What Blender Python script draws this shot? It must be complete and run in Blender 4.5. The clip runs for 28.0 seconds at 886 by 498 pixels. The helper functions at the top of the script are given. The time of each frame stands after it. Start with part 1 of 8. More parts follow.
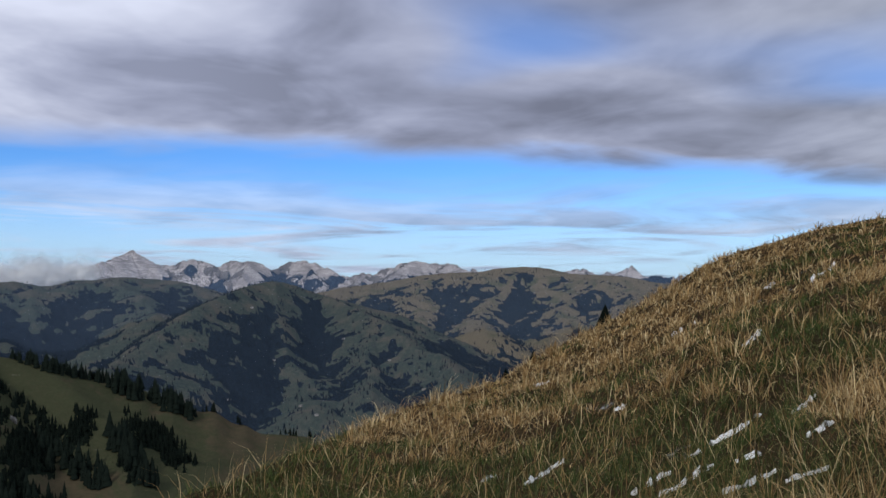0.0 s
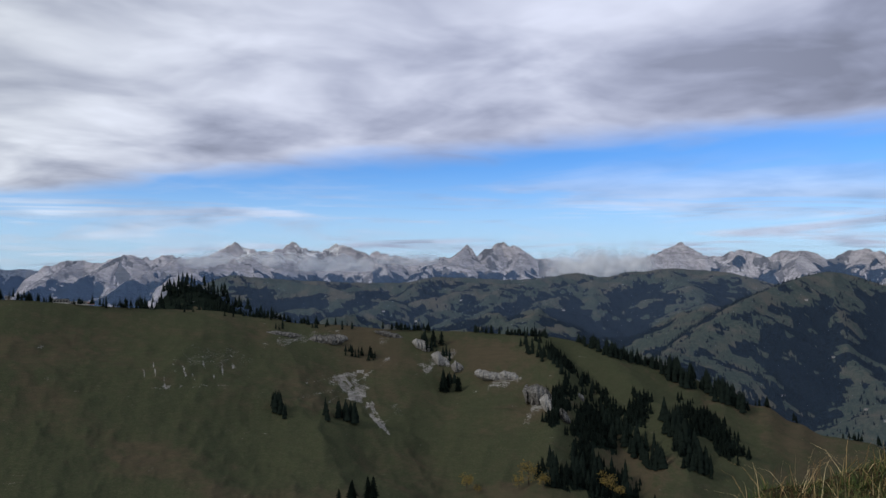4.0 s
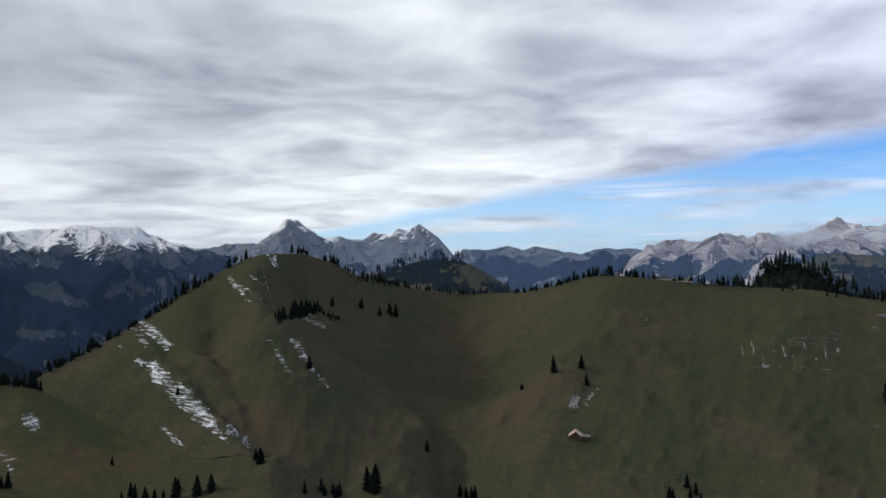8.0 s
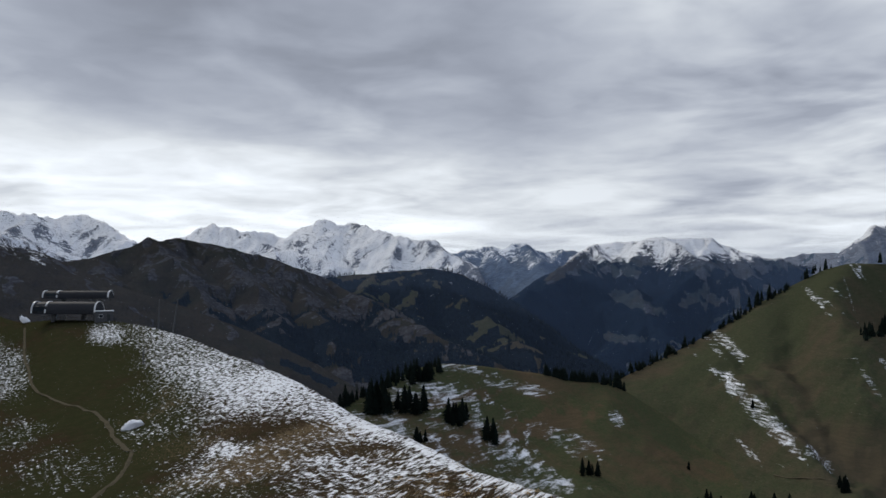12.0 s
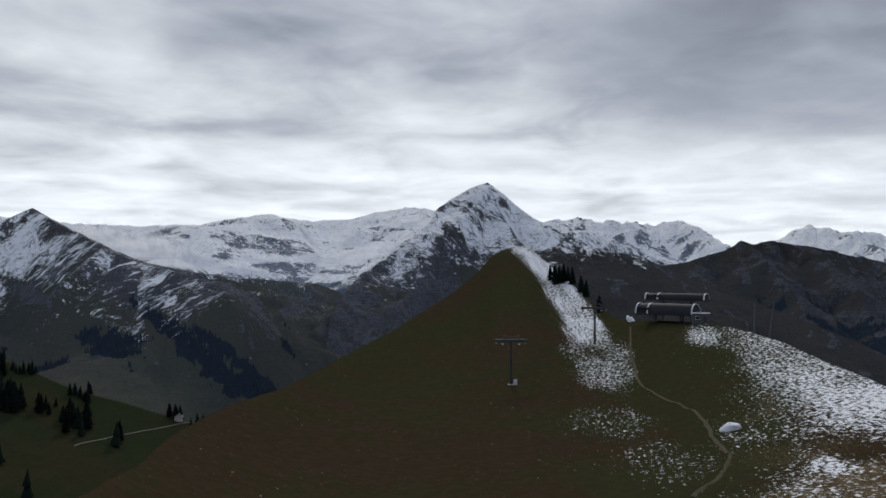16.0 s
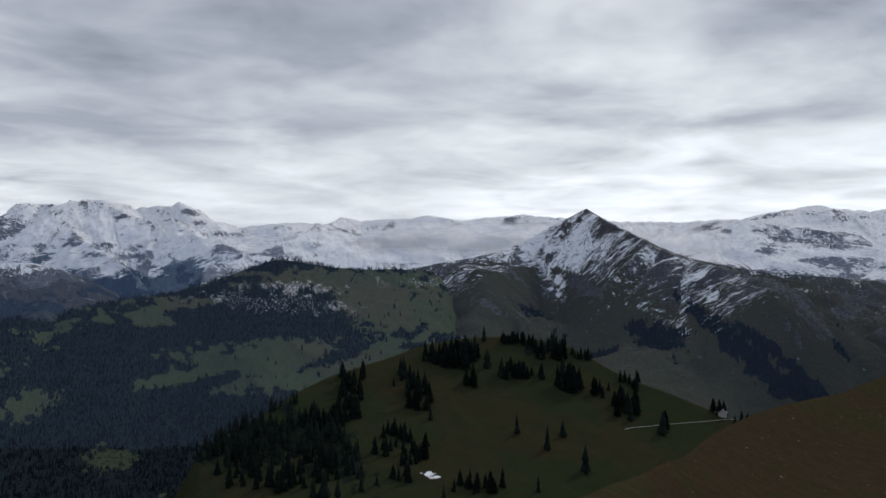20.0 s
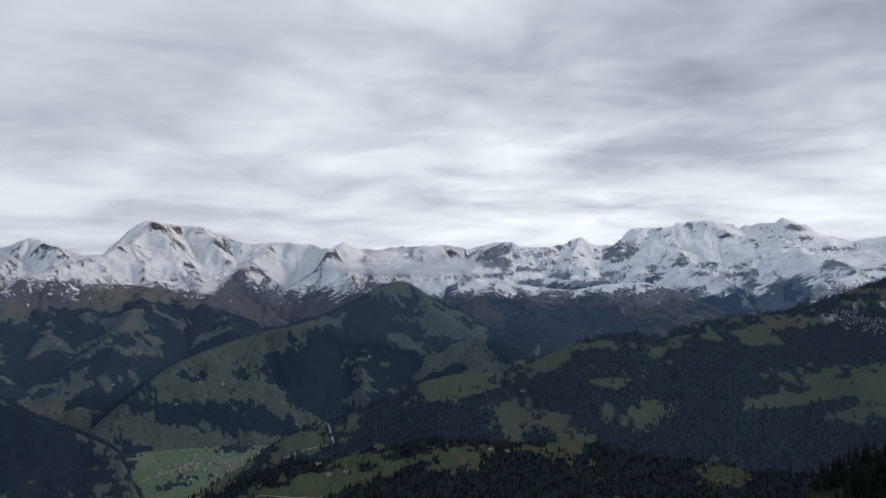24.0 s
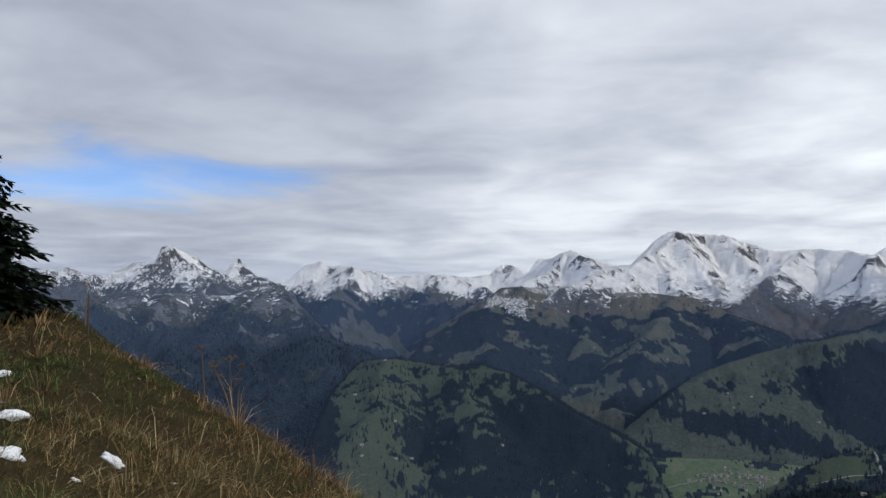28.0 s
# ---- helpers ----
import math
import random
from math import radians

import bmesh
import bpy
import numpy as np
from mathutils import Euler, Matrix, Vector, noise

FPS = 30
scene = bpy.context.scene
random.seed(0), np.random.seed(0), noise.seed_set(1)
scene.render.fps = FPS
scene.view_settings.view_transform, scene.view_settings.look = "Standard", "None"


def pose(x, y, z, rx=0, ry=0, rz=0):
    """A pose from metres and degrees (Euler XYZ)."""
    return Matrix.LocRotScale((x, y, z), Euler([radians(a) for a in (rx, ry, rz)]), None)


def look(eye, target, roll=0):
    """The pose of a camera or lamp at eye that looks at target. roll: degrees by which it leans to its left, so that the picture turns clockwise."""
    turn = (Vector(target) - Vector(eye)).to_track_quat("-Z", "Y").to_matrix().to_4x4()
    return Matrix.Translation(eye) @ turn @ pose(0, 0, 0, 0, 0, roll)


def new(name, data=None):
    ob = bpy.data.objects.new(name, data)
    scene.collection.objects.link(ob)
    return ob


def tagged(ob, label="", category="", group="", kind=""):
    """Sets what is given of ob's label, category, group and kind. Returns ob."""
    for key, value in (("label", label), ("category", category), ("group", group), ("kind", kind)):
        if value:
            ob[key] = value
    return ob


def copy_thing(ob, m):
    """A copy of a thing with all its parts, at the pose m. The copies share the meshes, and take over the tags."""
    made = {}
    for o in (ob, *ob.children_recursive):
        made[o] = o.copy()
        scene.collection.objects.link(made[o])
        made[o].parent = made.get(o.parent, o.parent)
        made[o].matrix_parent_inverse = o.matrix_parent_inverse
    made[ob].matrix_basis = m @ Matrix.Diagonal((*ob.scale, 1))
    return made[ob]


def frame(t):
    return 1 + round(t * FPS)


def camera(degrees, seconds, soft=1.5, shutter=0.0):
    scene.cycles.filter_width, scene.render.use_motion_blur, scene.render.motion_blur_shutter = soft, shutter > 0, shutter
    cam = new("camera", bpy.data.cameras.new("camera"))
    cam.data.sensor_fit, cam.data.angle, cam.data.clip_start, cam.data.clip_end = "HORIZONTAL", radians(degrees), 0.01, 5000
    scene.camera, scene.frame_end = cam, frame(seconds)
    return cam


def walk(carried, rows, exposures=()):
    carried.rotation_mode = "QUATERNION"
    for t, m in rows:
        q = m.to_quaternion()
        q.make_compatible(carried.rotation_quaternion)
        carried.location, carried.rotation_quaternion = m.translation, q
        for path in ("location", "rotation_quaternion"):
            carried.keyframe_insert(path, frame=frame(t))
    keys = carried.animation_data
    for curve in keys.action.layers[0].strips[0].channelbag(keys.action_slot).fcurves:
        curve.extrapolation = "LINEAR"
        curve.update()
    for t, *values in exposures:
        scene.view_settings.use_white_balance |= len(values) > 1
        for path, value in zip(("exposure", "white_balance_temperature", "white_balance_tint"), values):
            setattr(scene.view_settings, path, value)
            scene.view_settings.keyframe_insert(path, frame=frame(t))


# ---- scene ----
# ---- camera: held at arm's length by someone who turns on the spot on a summit ----
cam = camera(56.5, 28.0)
EYE = 1.6
ARM = 0.3
TURN = [  # seconds, yaw, pitch, roll
    (0, -50.41, 2.60, 0.33),
    (0.5, -45.66, 2.49, 0.22),
    (1, -41.38, 2.49, 0.04),
    (1.5, -37.06, 2.57, -0.12),
    (2, -32.73, 2.65, -0.26),
    (2.5, -28.13, 2.54, -0.29),
    (3, -23.12, 2.51, 0.02),
    (3.5, -18.19, 2.32, 0.19),
    (5.5, 0.00, 1.90, 0.21),
    (6, 5.47, 1.57, 0.19),
    (6.5, 11.53, 1.31, 0.31),
    (7, 17.40, 0.62, 0.67),
    (7.5, 21.80, 0.52, 0.60),
    (8, 26.10, 0.84, 0.33),
    (8.5, 30.19, 0.96, 0.19),
    (9, 34.25, 1.05, -0.06),
    (9.5, 38.66, 1.03, -0.09),
    (10, 42.72, 1.20, -0.03),
    (10.5, 46.74, 1.31, -0.12),
    (11, 52.50, 1.66, -0.17),
    (11.5, 58.54, 1.79, -0.23),
    (12, 64.41, 1.70, 0.06),
    (12.5, 68.83, 1.89, 0.21),
    (14.5, 89.89, 2.48, 0.38),
    (15, 94.72, 2.12, 0.62),
    (15.5, 99.64, 2.05, 0.38),
    (16, 104.00, 1.92, -0.13),
    (16.5, 107.82, 1.86, -0.23),
    (17, 110.98, 2.79, 0.20),
    (17.5, 113.04, 2.85, 0.33),
    (18, 117.32, 2.18, 0.01),
    (18.5, 122.95, 1.92, -0.39),
    (19, 128.90, 1.51, -0.42),
    (19.5, 134.76, 1.34, -0.30),
    (20, 140.36, 1.40, -0.44),
    (20.5, 145.14, 1.88, -0.80),
    (22.5, 165.27, 2.72, 0.50),
    (23, 170.79, 2.89, 0.58),
    (23.5, 175.86, 2.82, 0.56),
    (24, 180.64, 2.60, 0.27),
    (24.5, 185.37, 2.37, 0.05),
    (25, 189.85, 2.22, 0.01),
    (25.5, 193.73, 2.52, 0.41),
    (26, 197.35, 2.71, 0.53),
    (26.5, 202.58, 2.37, 0.77),
    (27, 207.90, 2.55, 0.17),
    (27.5, 211.80, 2.95, -0.06),
    (28, 215.91, 3.25, -0.21),
]
PATH = [(t, pose(-ARM * math.sin(radians(y)), ARM * math.cos(radians(y)), EYE, 90 + p, r, y)) for t, y, p, r in TURN]
EXPOSURES = [(0, 0.1), (3, 0.08), (7, 0.25), (10, 0.16), (12.5, 0.06), (14.5, -0.15), (15.2, -0.06), (16, 0.0), (17, 0.02), (20, 0.05), (24, 0.2), (28, 0.36)]
walk(cam, PATH, EXPOSURES)

# ---- world and sun ----
SUN_BEARING, SUN_HEIGHT = 105, 33


class Net:
    """Short hand for building node trees."""

    def __init__(self, tree):
        self.t = tree

    def add(self, kind, **values):
        n = self.t.nodes.new(kind)
        for k, v in values.items():
            if k == "operation":
                n.operation = v
        return n

    def put(self, socket, v):
        if isinstance(v, bpy.types.NodeSocket):
            self.t.links.new(v, socket)
        elif v is not None:
            socket.default_value = v

    def math(self, op, a, b=None, c=None, clamp=False):
        n = self.t.nodes.new("ShaderNodeMath")
        n.operation, n.use_clamp = op, clamp
        for i, v in enumerate((a, b, c)):
            self.put(n.inputs[i], v)
        return n.outputs[0]

    def vec(self, op, a, b=None):
        n = self.t.nodes.new("ShaderNodeVectorMath")
        n.operation = op
        self.put(n.inputs[0], a)
        if b is not None:
            self.put(n.inputs[3 if op == "SCALE" else 1], b)
        return n.outputs[1 if op in ("DOT_PRODUCT", "LENGTH") else 0]

    def ramp(self, v, a, b, lo=0.0, hi=1.0, smooth=True):
        n = self.t.nodes.new("ShaderNodeMapRange")
        n.interpolation_type = "SMOOTHSTEP" if smooth else "LINEAR"
        self.put(n.inputs["Value"], v)
        for k, x in (("From Min", a), ("From Max", b), ("To Min", lo), ("To Max", hi)):
            self.put(n.inputs[k], x)
        return n.outputs["Result"]

    def mix(self, f, a, b):
        n = self.t.nodes.new("ShaderNodeMix")
        n.data_type = "RGBA"
        self.put(n.inputs[0], f)
        self.put(n.inputs[6], (*a, 1) if isinstance(a, tuple) and len(a) == 3 else a)
        self.put(n.inputs[7], (*b, 1) if isinstance(b, tuple) and len(b) == 3 else b)
        return n.outputs[2]

    def noise(self, at, scale, detail=4.0, rough=0.55, warp=0.0):
        n = self.t.nodes.new("ShaderNodeTexNoise")
        self.put(n.inputs["Vector"], at)
        for k, x in (("Scale", scale), ("Detail", detail), ("Roughness", rough), ("Distortion", warp)):
            n.inputs[k].default_value = x
        return n.outputs["Fac"]

    def combine(self, x, y, z):
        n = self.t.nodes.new("ShaderNodeCombineXYZ")
        for i, v in enumerate((x, y, z)):
            self.put(n.inputs[i], v)
        return n.outputs[0]

    def split(self, v):
        n = self.t.nodes.new("ShaderNodeSeparateXYZ")
        self.put(n.inputs[0], v)
        return n.outputs[0], n.outputs[1], n.outputs[2]


def bearing(az):
    return Vector((-math.sin(radians(az)), math.cos(radians(az)), 0))


def make_world():
    world = bpy.data.worlds.new("sky")
    world.use_nodes = True
    scene.world = world
    tree = world.node_tree
    tree.nodes.clear()
    k = Net(tree)
    out, bg = tree.nodes.new("ShaderNodeOutputWorld"), tree.nodes.new("ShaderNodeBackground")
    tree.links.new(bg.outputs[0], out.inputs[0])
    sky = tree.nodes.new("ShaderNodeTexSky")
    sky.sky_type, sky.sun_disc = "NISHITA", False
    sky.sun_elevation, sky.sun_rotation = radians(SUN_HEIGHT), radians(-SUN_BEARING)
    sky.altitude, sky.air_density, sky.dust_density, sky.ozone_density = 2000, 1.0, 0.6, 2.0
    way = tree.nodes.new("ShaderNodeTexCoord").outputs["Generated"]
    x, y, z = k.split(way)
    up = k.math("MAXIMUM", z, 0.0)
    depth = k.math("ADD", up, 0.035)
    px, py = k.math("DIVIDE", x, depth), k.math("DIVIDE", y, depth)
    deck = k.combine(px, py, 0.0)
    far = k.math("ADD", up, 0.10)
    soft_deck = k.combine(k.math("DIVIDE", x, far), k.math("DIVIDE", y, far), 0.0)
    # a wide deck of stratus with a straight far edge, beyond it a blue gap with thin streaks
    n = bearing(-35)
    away = k.vec("DOT_PRODUCT", deck, (n.x, n.y, 0.0))
    big = k.noise(soft_deck, 0.55, 2.0, 0.45, 0.3)
    rolls = k.noise(soft_deck, 1.5, 4.0, 0.48, 0.5)
    fine = k.noise(soft_deck, 5.0, 3.0, 0.5, 0.4)
    edge = k.math("ADD", away, k.math("MULTIPLY", k.math("SUBTRACT", rolls, 0.5), 1.3))
    cover = k.ramp(edge, 4.4, 5.4, 1.0, 0.0)
    # a few thin places and one hole
    tears = k.ramp(k.math("ADD", big, k.math("MULTIPLY", away, 0.03)), 0.56, 0.74, 0.0, 0.75)
    b = bearing(-66) * math.cos(radians(13)) + Vector((0, 0, math.sin(radians(13))))
    tears = k.math("MULTIPLY", tears, k.ramp(k.vec("DOT_PRODUCT", way, tuple(b)), 0.90, 0.985))
    h = bearing(237) * 6.2
    gap = k.vec("LENGTH", k.vec("SUBTRACT", deck, (h.x, h.y, 0.0)))
    hole = k.ramp(k.math("ADD", gap, k.math("MULTIPLY", k.math("SUBTRACT", rolls, 0.5), 3.0)), 0.4, 1.6, 0.55, 0.0)
    cover = k.math("MULTIPLY", cover, k.math("SUBTRACT", 1.0, k.math("MULTIPLY", tears, k.ramp(away, 1.2, 3.0))))
    cover = k.math("MULTIPLY", cover, k.math("SUBTRACT", 1.0, hole))
    # low thin streaks near the horizon
    streaks = k.noise(k.combine(k.math("MULTIPLY", px, 0.22), k.math("MULTIPLY", py, 0.22), 4.0), 1.6, 5.0, 0.6, 0.8)
    veil = k.math("MULTIPLY", k.ramp(streaks, 0.44, 0.66, 0.0, 0.85), k.ramp(z, 0.04, 0.17, 1.0, 0.0))
    cover = k.math("MAXIMUM", cover, veil)
    shade = k.math("ADD", k.math("MULTIPLY", rolls, 0.62), k.math("ADD", k.math("MULTIPLY", big, 0.45), k.math("MULTIPLY", fine, 0.12)))
    s = bearing(SUN_BEARING)
    sunward = k.vec("DOT_PRODUCT", way, (s.x, s.y, 0.0))
    glow = k.math("MULTIPLY", k.ramp(sunward, -0.3, 1.0), k.ramp(z, 0.02, 0.30, 1.0, 0.0))
    lum = k.ramp(shade, 0.43, 0.75, 0.33, 0.81, smooth=False)
    # smoother cloud over the south-east
    b = bearing(222)
    calm = k.ramp(k.vec("DOT_PRODUCT", way, (b.x, b.y, 0.0)), 0.55, 0.95, 0.0, 0.5)
    lum = k.math("ADD", lum, k.math("MULTIPLY", k.math("SUBTRACT", 0.59, lum), calm))
    lum = k.math("ADD", lum, k.math("MULTIPLY", glow, 0.36))
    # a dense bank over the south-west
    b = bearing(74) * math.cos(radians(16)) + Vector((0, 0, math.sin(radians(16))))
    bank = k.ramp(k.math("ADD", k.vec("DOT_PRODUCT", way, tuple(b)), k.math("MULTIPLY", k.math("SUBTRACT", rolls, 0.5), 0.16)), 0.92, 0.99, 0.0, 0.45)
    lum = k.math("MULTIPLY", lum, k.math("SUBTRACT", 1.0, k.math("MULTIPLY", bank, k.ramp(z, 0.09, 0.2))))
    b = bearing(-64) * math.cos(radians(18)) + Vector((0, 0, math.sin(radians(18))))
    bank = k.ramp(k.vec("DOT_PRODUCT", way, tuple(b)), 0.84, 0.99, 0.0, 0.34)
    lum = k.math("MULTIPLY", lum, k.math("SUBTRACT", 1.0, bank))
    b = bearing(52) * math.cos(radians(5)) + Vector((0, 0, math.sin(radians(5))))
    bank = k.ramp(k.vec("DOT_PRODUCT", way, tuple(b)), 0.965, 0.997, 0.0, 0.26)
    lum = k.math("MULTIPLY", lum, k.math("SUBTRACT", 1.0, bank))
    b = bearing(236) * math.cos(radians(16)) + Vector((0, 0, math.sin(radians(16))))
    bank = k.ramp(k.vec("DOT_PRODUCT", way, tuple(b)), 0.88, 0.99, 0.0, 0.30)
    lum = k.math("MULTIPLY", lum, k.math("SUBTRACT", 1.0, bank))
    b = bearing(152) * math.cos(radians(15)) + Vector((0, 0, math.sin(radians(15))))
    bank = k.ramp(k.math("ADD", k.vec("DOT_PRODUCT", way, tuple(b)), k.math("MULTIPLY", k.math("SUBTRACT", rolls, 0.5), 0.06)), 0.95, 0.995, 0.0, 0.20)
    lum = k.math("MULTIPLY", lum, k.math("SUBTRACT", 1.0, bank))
    # the deck is thickest overhead
    lum = k.math("MULTIPLY", lum, k.ramp(z, 0.25, 0.8, 1.0, 0.85))
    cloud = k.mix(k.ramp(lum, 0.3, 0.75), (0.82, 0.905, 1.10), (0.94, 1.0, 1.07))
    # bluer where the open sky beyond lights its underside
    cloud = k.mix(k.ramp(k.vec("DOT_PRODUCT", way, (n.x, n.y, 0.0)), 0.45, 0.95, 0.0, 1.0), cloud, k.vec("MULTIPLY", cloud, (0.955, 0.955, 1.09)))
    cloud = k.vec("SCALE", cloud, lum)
    blue = k.vec("SCALE", sky.outputs[0], 0.09)
    blue = k.vec("MULTIPLY", blue, (0.54, 0.96, 1.50))
    # pale haze band low in the sky
    low = k.ramp(z, 0.0, 0.15, 0.85, 0.0)
    blue = k.mix(low, blue, (0.50, 0.66, 0.80))
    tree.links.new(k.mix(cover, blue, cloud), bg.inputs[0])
    bg.inputs[1].default_value = 1.0


make_world()
sun_data = bpy.data.lights.new("sun", "SUN")
sun_data.energy, sun_data.angle, sun_data.color = 1.3, radians(7), (1.0, 0.93, 0.82)
sun = new("sun", sun_data)
sun.matrix_world = look(bearing(SUN_BEARING) * math.cos(radians(SUN_HEIGHT)) * 100 + Vector((0, 0, 100 * math.sin(radians(SUN_HEIGHT)))), (0, 0, 0))

# ---- numbers: smooth noise on arrays ----
def lattice(i, j, seed):
    h = (i.astype(np.int64) * 374761393 + j.astype(np.int64) * 668265263 + seed * 974711) & 0x7FFFFFFF
    h = ((h ^ (h >> 13)) * 1274126177) & 0x7FFFFFFF
    return ((h ^ (h >> 16)) & 0xFFFF) / 65535.0


def soft_noise(x, y, seed=0):
    i, j = np.floor(x), np.floor(y)
    u, v = x - i, y - j
    u, v = u * u * u * (u * (6 * u - 15) + 10), v * v * v * (v * (6 * v - 15) + 10)
    a, b = lattice(i, j, seed), lattice(i + 1, j, seed)
    c, d = lattice(i, j + 1, seed), lattice(i + 1, j + 1, seed)
    return (a * (1 - u) + b * u) * (1 - v) + (c * (1 - u) + d * u) * v


def fbm(x, y, octaves=5, seed=0, gain=0.5):
    total, amp, size = 0, 1.0, 0
    for o in range(octaves):
        total = total + amp * soft_noise(x * 2 ** o + 17.3 * o, y * 2 ** o - 9.1 * o, seed + o)
        size += amp
        amp *= gain
    return total / size


def ridged(x, y, octaves=5, seed=0, gain=0.5):
    total, amp, size = 0, 1.0, 0
    for o in range(octaves):
        total = total + amp * (1 - np.abs(2 * soft_noise(x * 2 ** o + 5.7 * o, y * 2 ** o + 3.3 * o, seed + o) - 1))
        size += amp
        amp *= gain
    return total / size


def ease(v, a, b):
    t = np.clip((v - a) / (b - a), 0, 1)
    return t * t * (3 - 2 * t)


# ---- materials ----
def alpine(name, green=(0.050, 0.058, 0.018), brown=(0.105, 0.072, 0.030), rock=(0.16, 0.155, 0.15), wood=(0.012, 0.018, 0.014),
           snow=(0.82, 0.85, 0.90), grain=1.0, bump=0.4, crag=False, spread=1.3, tufts=0.0, powder=0.10, terrace=None, treads=0.0):
    """Ground cover of a mountain side: turf, bare rock, fir wood and snow, laid out by the mesh's cover attribute."""
    m = bpy.data.materials.new(name)
    m.use_nodes = True
    tree = m.node_tree
    k = Net(tree)
    shader = tree.nodes["Principled BSDF"]
    at = tree.nodes.new("ShaderNodeNewGeometry").outputs["Position"]
    attr = tree.nodes.new("ShaderNodeAttribute")
    attr.attribute_name = "cover"
    snow_in, wood_in, rock_in = k.split(attr.outputs["Color"])
    tint = attr.outputs["Alpha"]
    fine = k.noise(at, 1.0 / grain, 6.0, 0.65)
    if crag:
        # gullies run down the face, strata across it
        gully = k.noise(k.vec("MULTIPLY", at, (1.0, 1.0, 0.30)), 1.6 / grain, 6.0, 0.65, 0.5)
        strata = k.noise(k.vec("MULTIPLY", at, (0.22, 0.22, 1.9)), 1.2 / grain, 5.0, 0.6, 0.4)
        fine = k.math("ADD", k.math("MULTIPLY", fine, 0.25), k.math("ADD", k.math("MULTIPLY", gully, 0.45), k.math("MULTIPLY", strata, 0.30)))
        fine = k.ramp(fine, 0.28, 0.72, smooth=False)
        # sharp ribs between the runnels: they stand proud and shed the snow
        run = tree.nodes.new("ShaderNodeAttribute")
        run.attribute_name = "fall"
        down = k.vec("MULTIPLY", run.outputs["Vector"], (1.0, 0.13, 0.0))
        drift = k.vec("ADD", down, k.vec("SCALE", at, 0.38))

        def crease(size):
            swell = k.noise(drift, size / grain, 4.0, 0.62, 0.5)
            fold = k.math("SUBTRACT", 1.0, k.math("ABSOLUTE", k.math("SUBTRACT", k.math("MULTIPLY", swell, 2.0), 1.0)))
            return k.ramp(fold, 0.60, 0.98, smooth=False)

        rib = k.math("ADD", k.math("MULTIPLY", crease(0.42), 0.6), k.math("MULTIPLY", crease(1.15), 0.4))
        snow_in = k.math("SUBTRACT", snow_in, k.math("MULTIPLY", k.math("SUBTRACT", rib, 0.48), 0.95))
    mid = k.noise(at, 0.13 / grain, 5.0, 0.6)
    speck = k.noise(at, 3.1 / grain, 4.0, 0.65)
    turf = k.mix(k.ramp(k.math("ADD", tint, k.math("MULTIPLY", k.math("SUBTRACT", mid, 0.5), 1.3)), 0.15, 0.85), green, brown)
    turf = k.mix(k.ramp(fine, 0.30, 0.75, 0.0, 0.55), turf, tuple(c * 1.25 for c in brown))
    turf = k.mix(k.ramp(speck, 0.45, 0.75, 0.0, 0.5), turf, tuple(c * 0.45 for c in green))
    if treads:
        # narrow treads worn along the contours
        step = k.noise(k.vec("MULTIPLY", at, (0.12, 0.12, 1.5)), 1.0 / treads, 4.0, 0.6, 0.5)
        turf = k.mix(k.ramp(step, 0.40, 0.62, 0.0, 0.20), turf, tuple(c * 0.55 for c in green))
        turf = k.mix(k.ramp(step, 0.56, 0.72, 0.0, 0.22), turf, tuple(c * 1.5 for c in brown))
        snow_in = k.math("ADD", snow_in, k.math("MULTIPLY", k.math("SUBTRACT", step, 0.5), 1.1))
        fine = k.math("ADD", k.math("MULTIPLY", fine, 0.6), k.math("MULTIPLY", step, 0.4))
    if tufts:
        # pale seed heads and dead tussocks dotted over the turf
        dots = k.noise(at, 1.0 / tufts, 2.0, 0.5)
        turf = k.mix(k.ramp(dots, 0.62, 0.72, 0.0, 0.28), turf, tuple(min(1.0, c * 2.6) for c in brown))
        turf = k.mix(k.ramp(k.noise(at, 0.22 / tufts, 3.0, 0.6), 0.40, 0.62, 0.3, 0.0), turf, tuple(c * 0.6 for c in green))
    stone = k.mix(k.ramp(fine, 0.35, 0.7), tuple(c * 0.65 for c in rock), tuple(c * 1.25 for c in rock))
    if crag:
        # rock drops to about half its tone in the creases between ribs
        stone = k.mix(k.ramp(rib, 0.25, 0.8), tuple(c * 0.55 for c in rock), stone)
    stone = k.mix(k.ramp(mid, 0.4, 0.7, 0.0, 0.5), stone, tuple(c * 0.7 for c in brown))
    fir = k.mix(k.ramp(speck, 0.35, 0.7), tuple(c * 0.6 for c in wood), tuple(c * 1.7 for c in wood))

    def mask(v, n, spread, lo=0.42, hi=0.58):
        return k.ramp(k.math("ADD", v, k.math("MULTIPLY", k.math("SUBTRACT", n, 0.5), spread)), lo, hi)

    c = k.mix(mask(rock_in, fine, 0.9), turf, stone)
    c = k.mix(mask(wood_in, fine, 0.8), c, fir)
    if terrace:
        # drifts caught on the cattle treads that follow the slope
        along, across = bearing(terrace[0]), bearing(terrace[0] + 90)
        u, v = k.vec("DOT_PRODUCT", at, tuple(along)), k.vec("DOT_PRODUCT", at, tuple(across))
        tread = k.noise(k.combine(k.math("MULTIPLY", u, 0.22), v, 0.0), 1.0 / terrace[1], 4.0, 0.6, 0.8)
        tuft = k.noise(at, 0.8 / terrace[1], 4.0, 0.65)
        snow_in = k.math("ADD", snow_in, k.math("ADD", k.math("MULTIPLY", k.math("SUBTRACT", tread, 0.5), 1.0), k.math("MULTIPLY", k.math("SUBTRACT", tuft, 0.5), 1.7)))
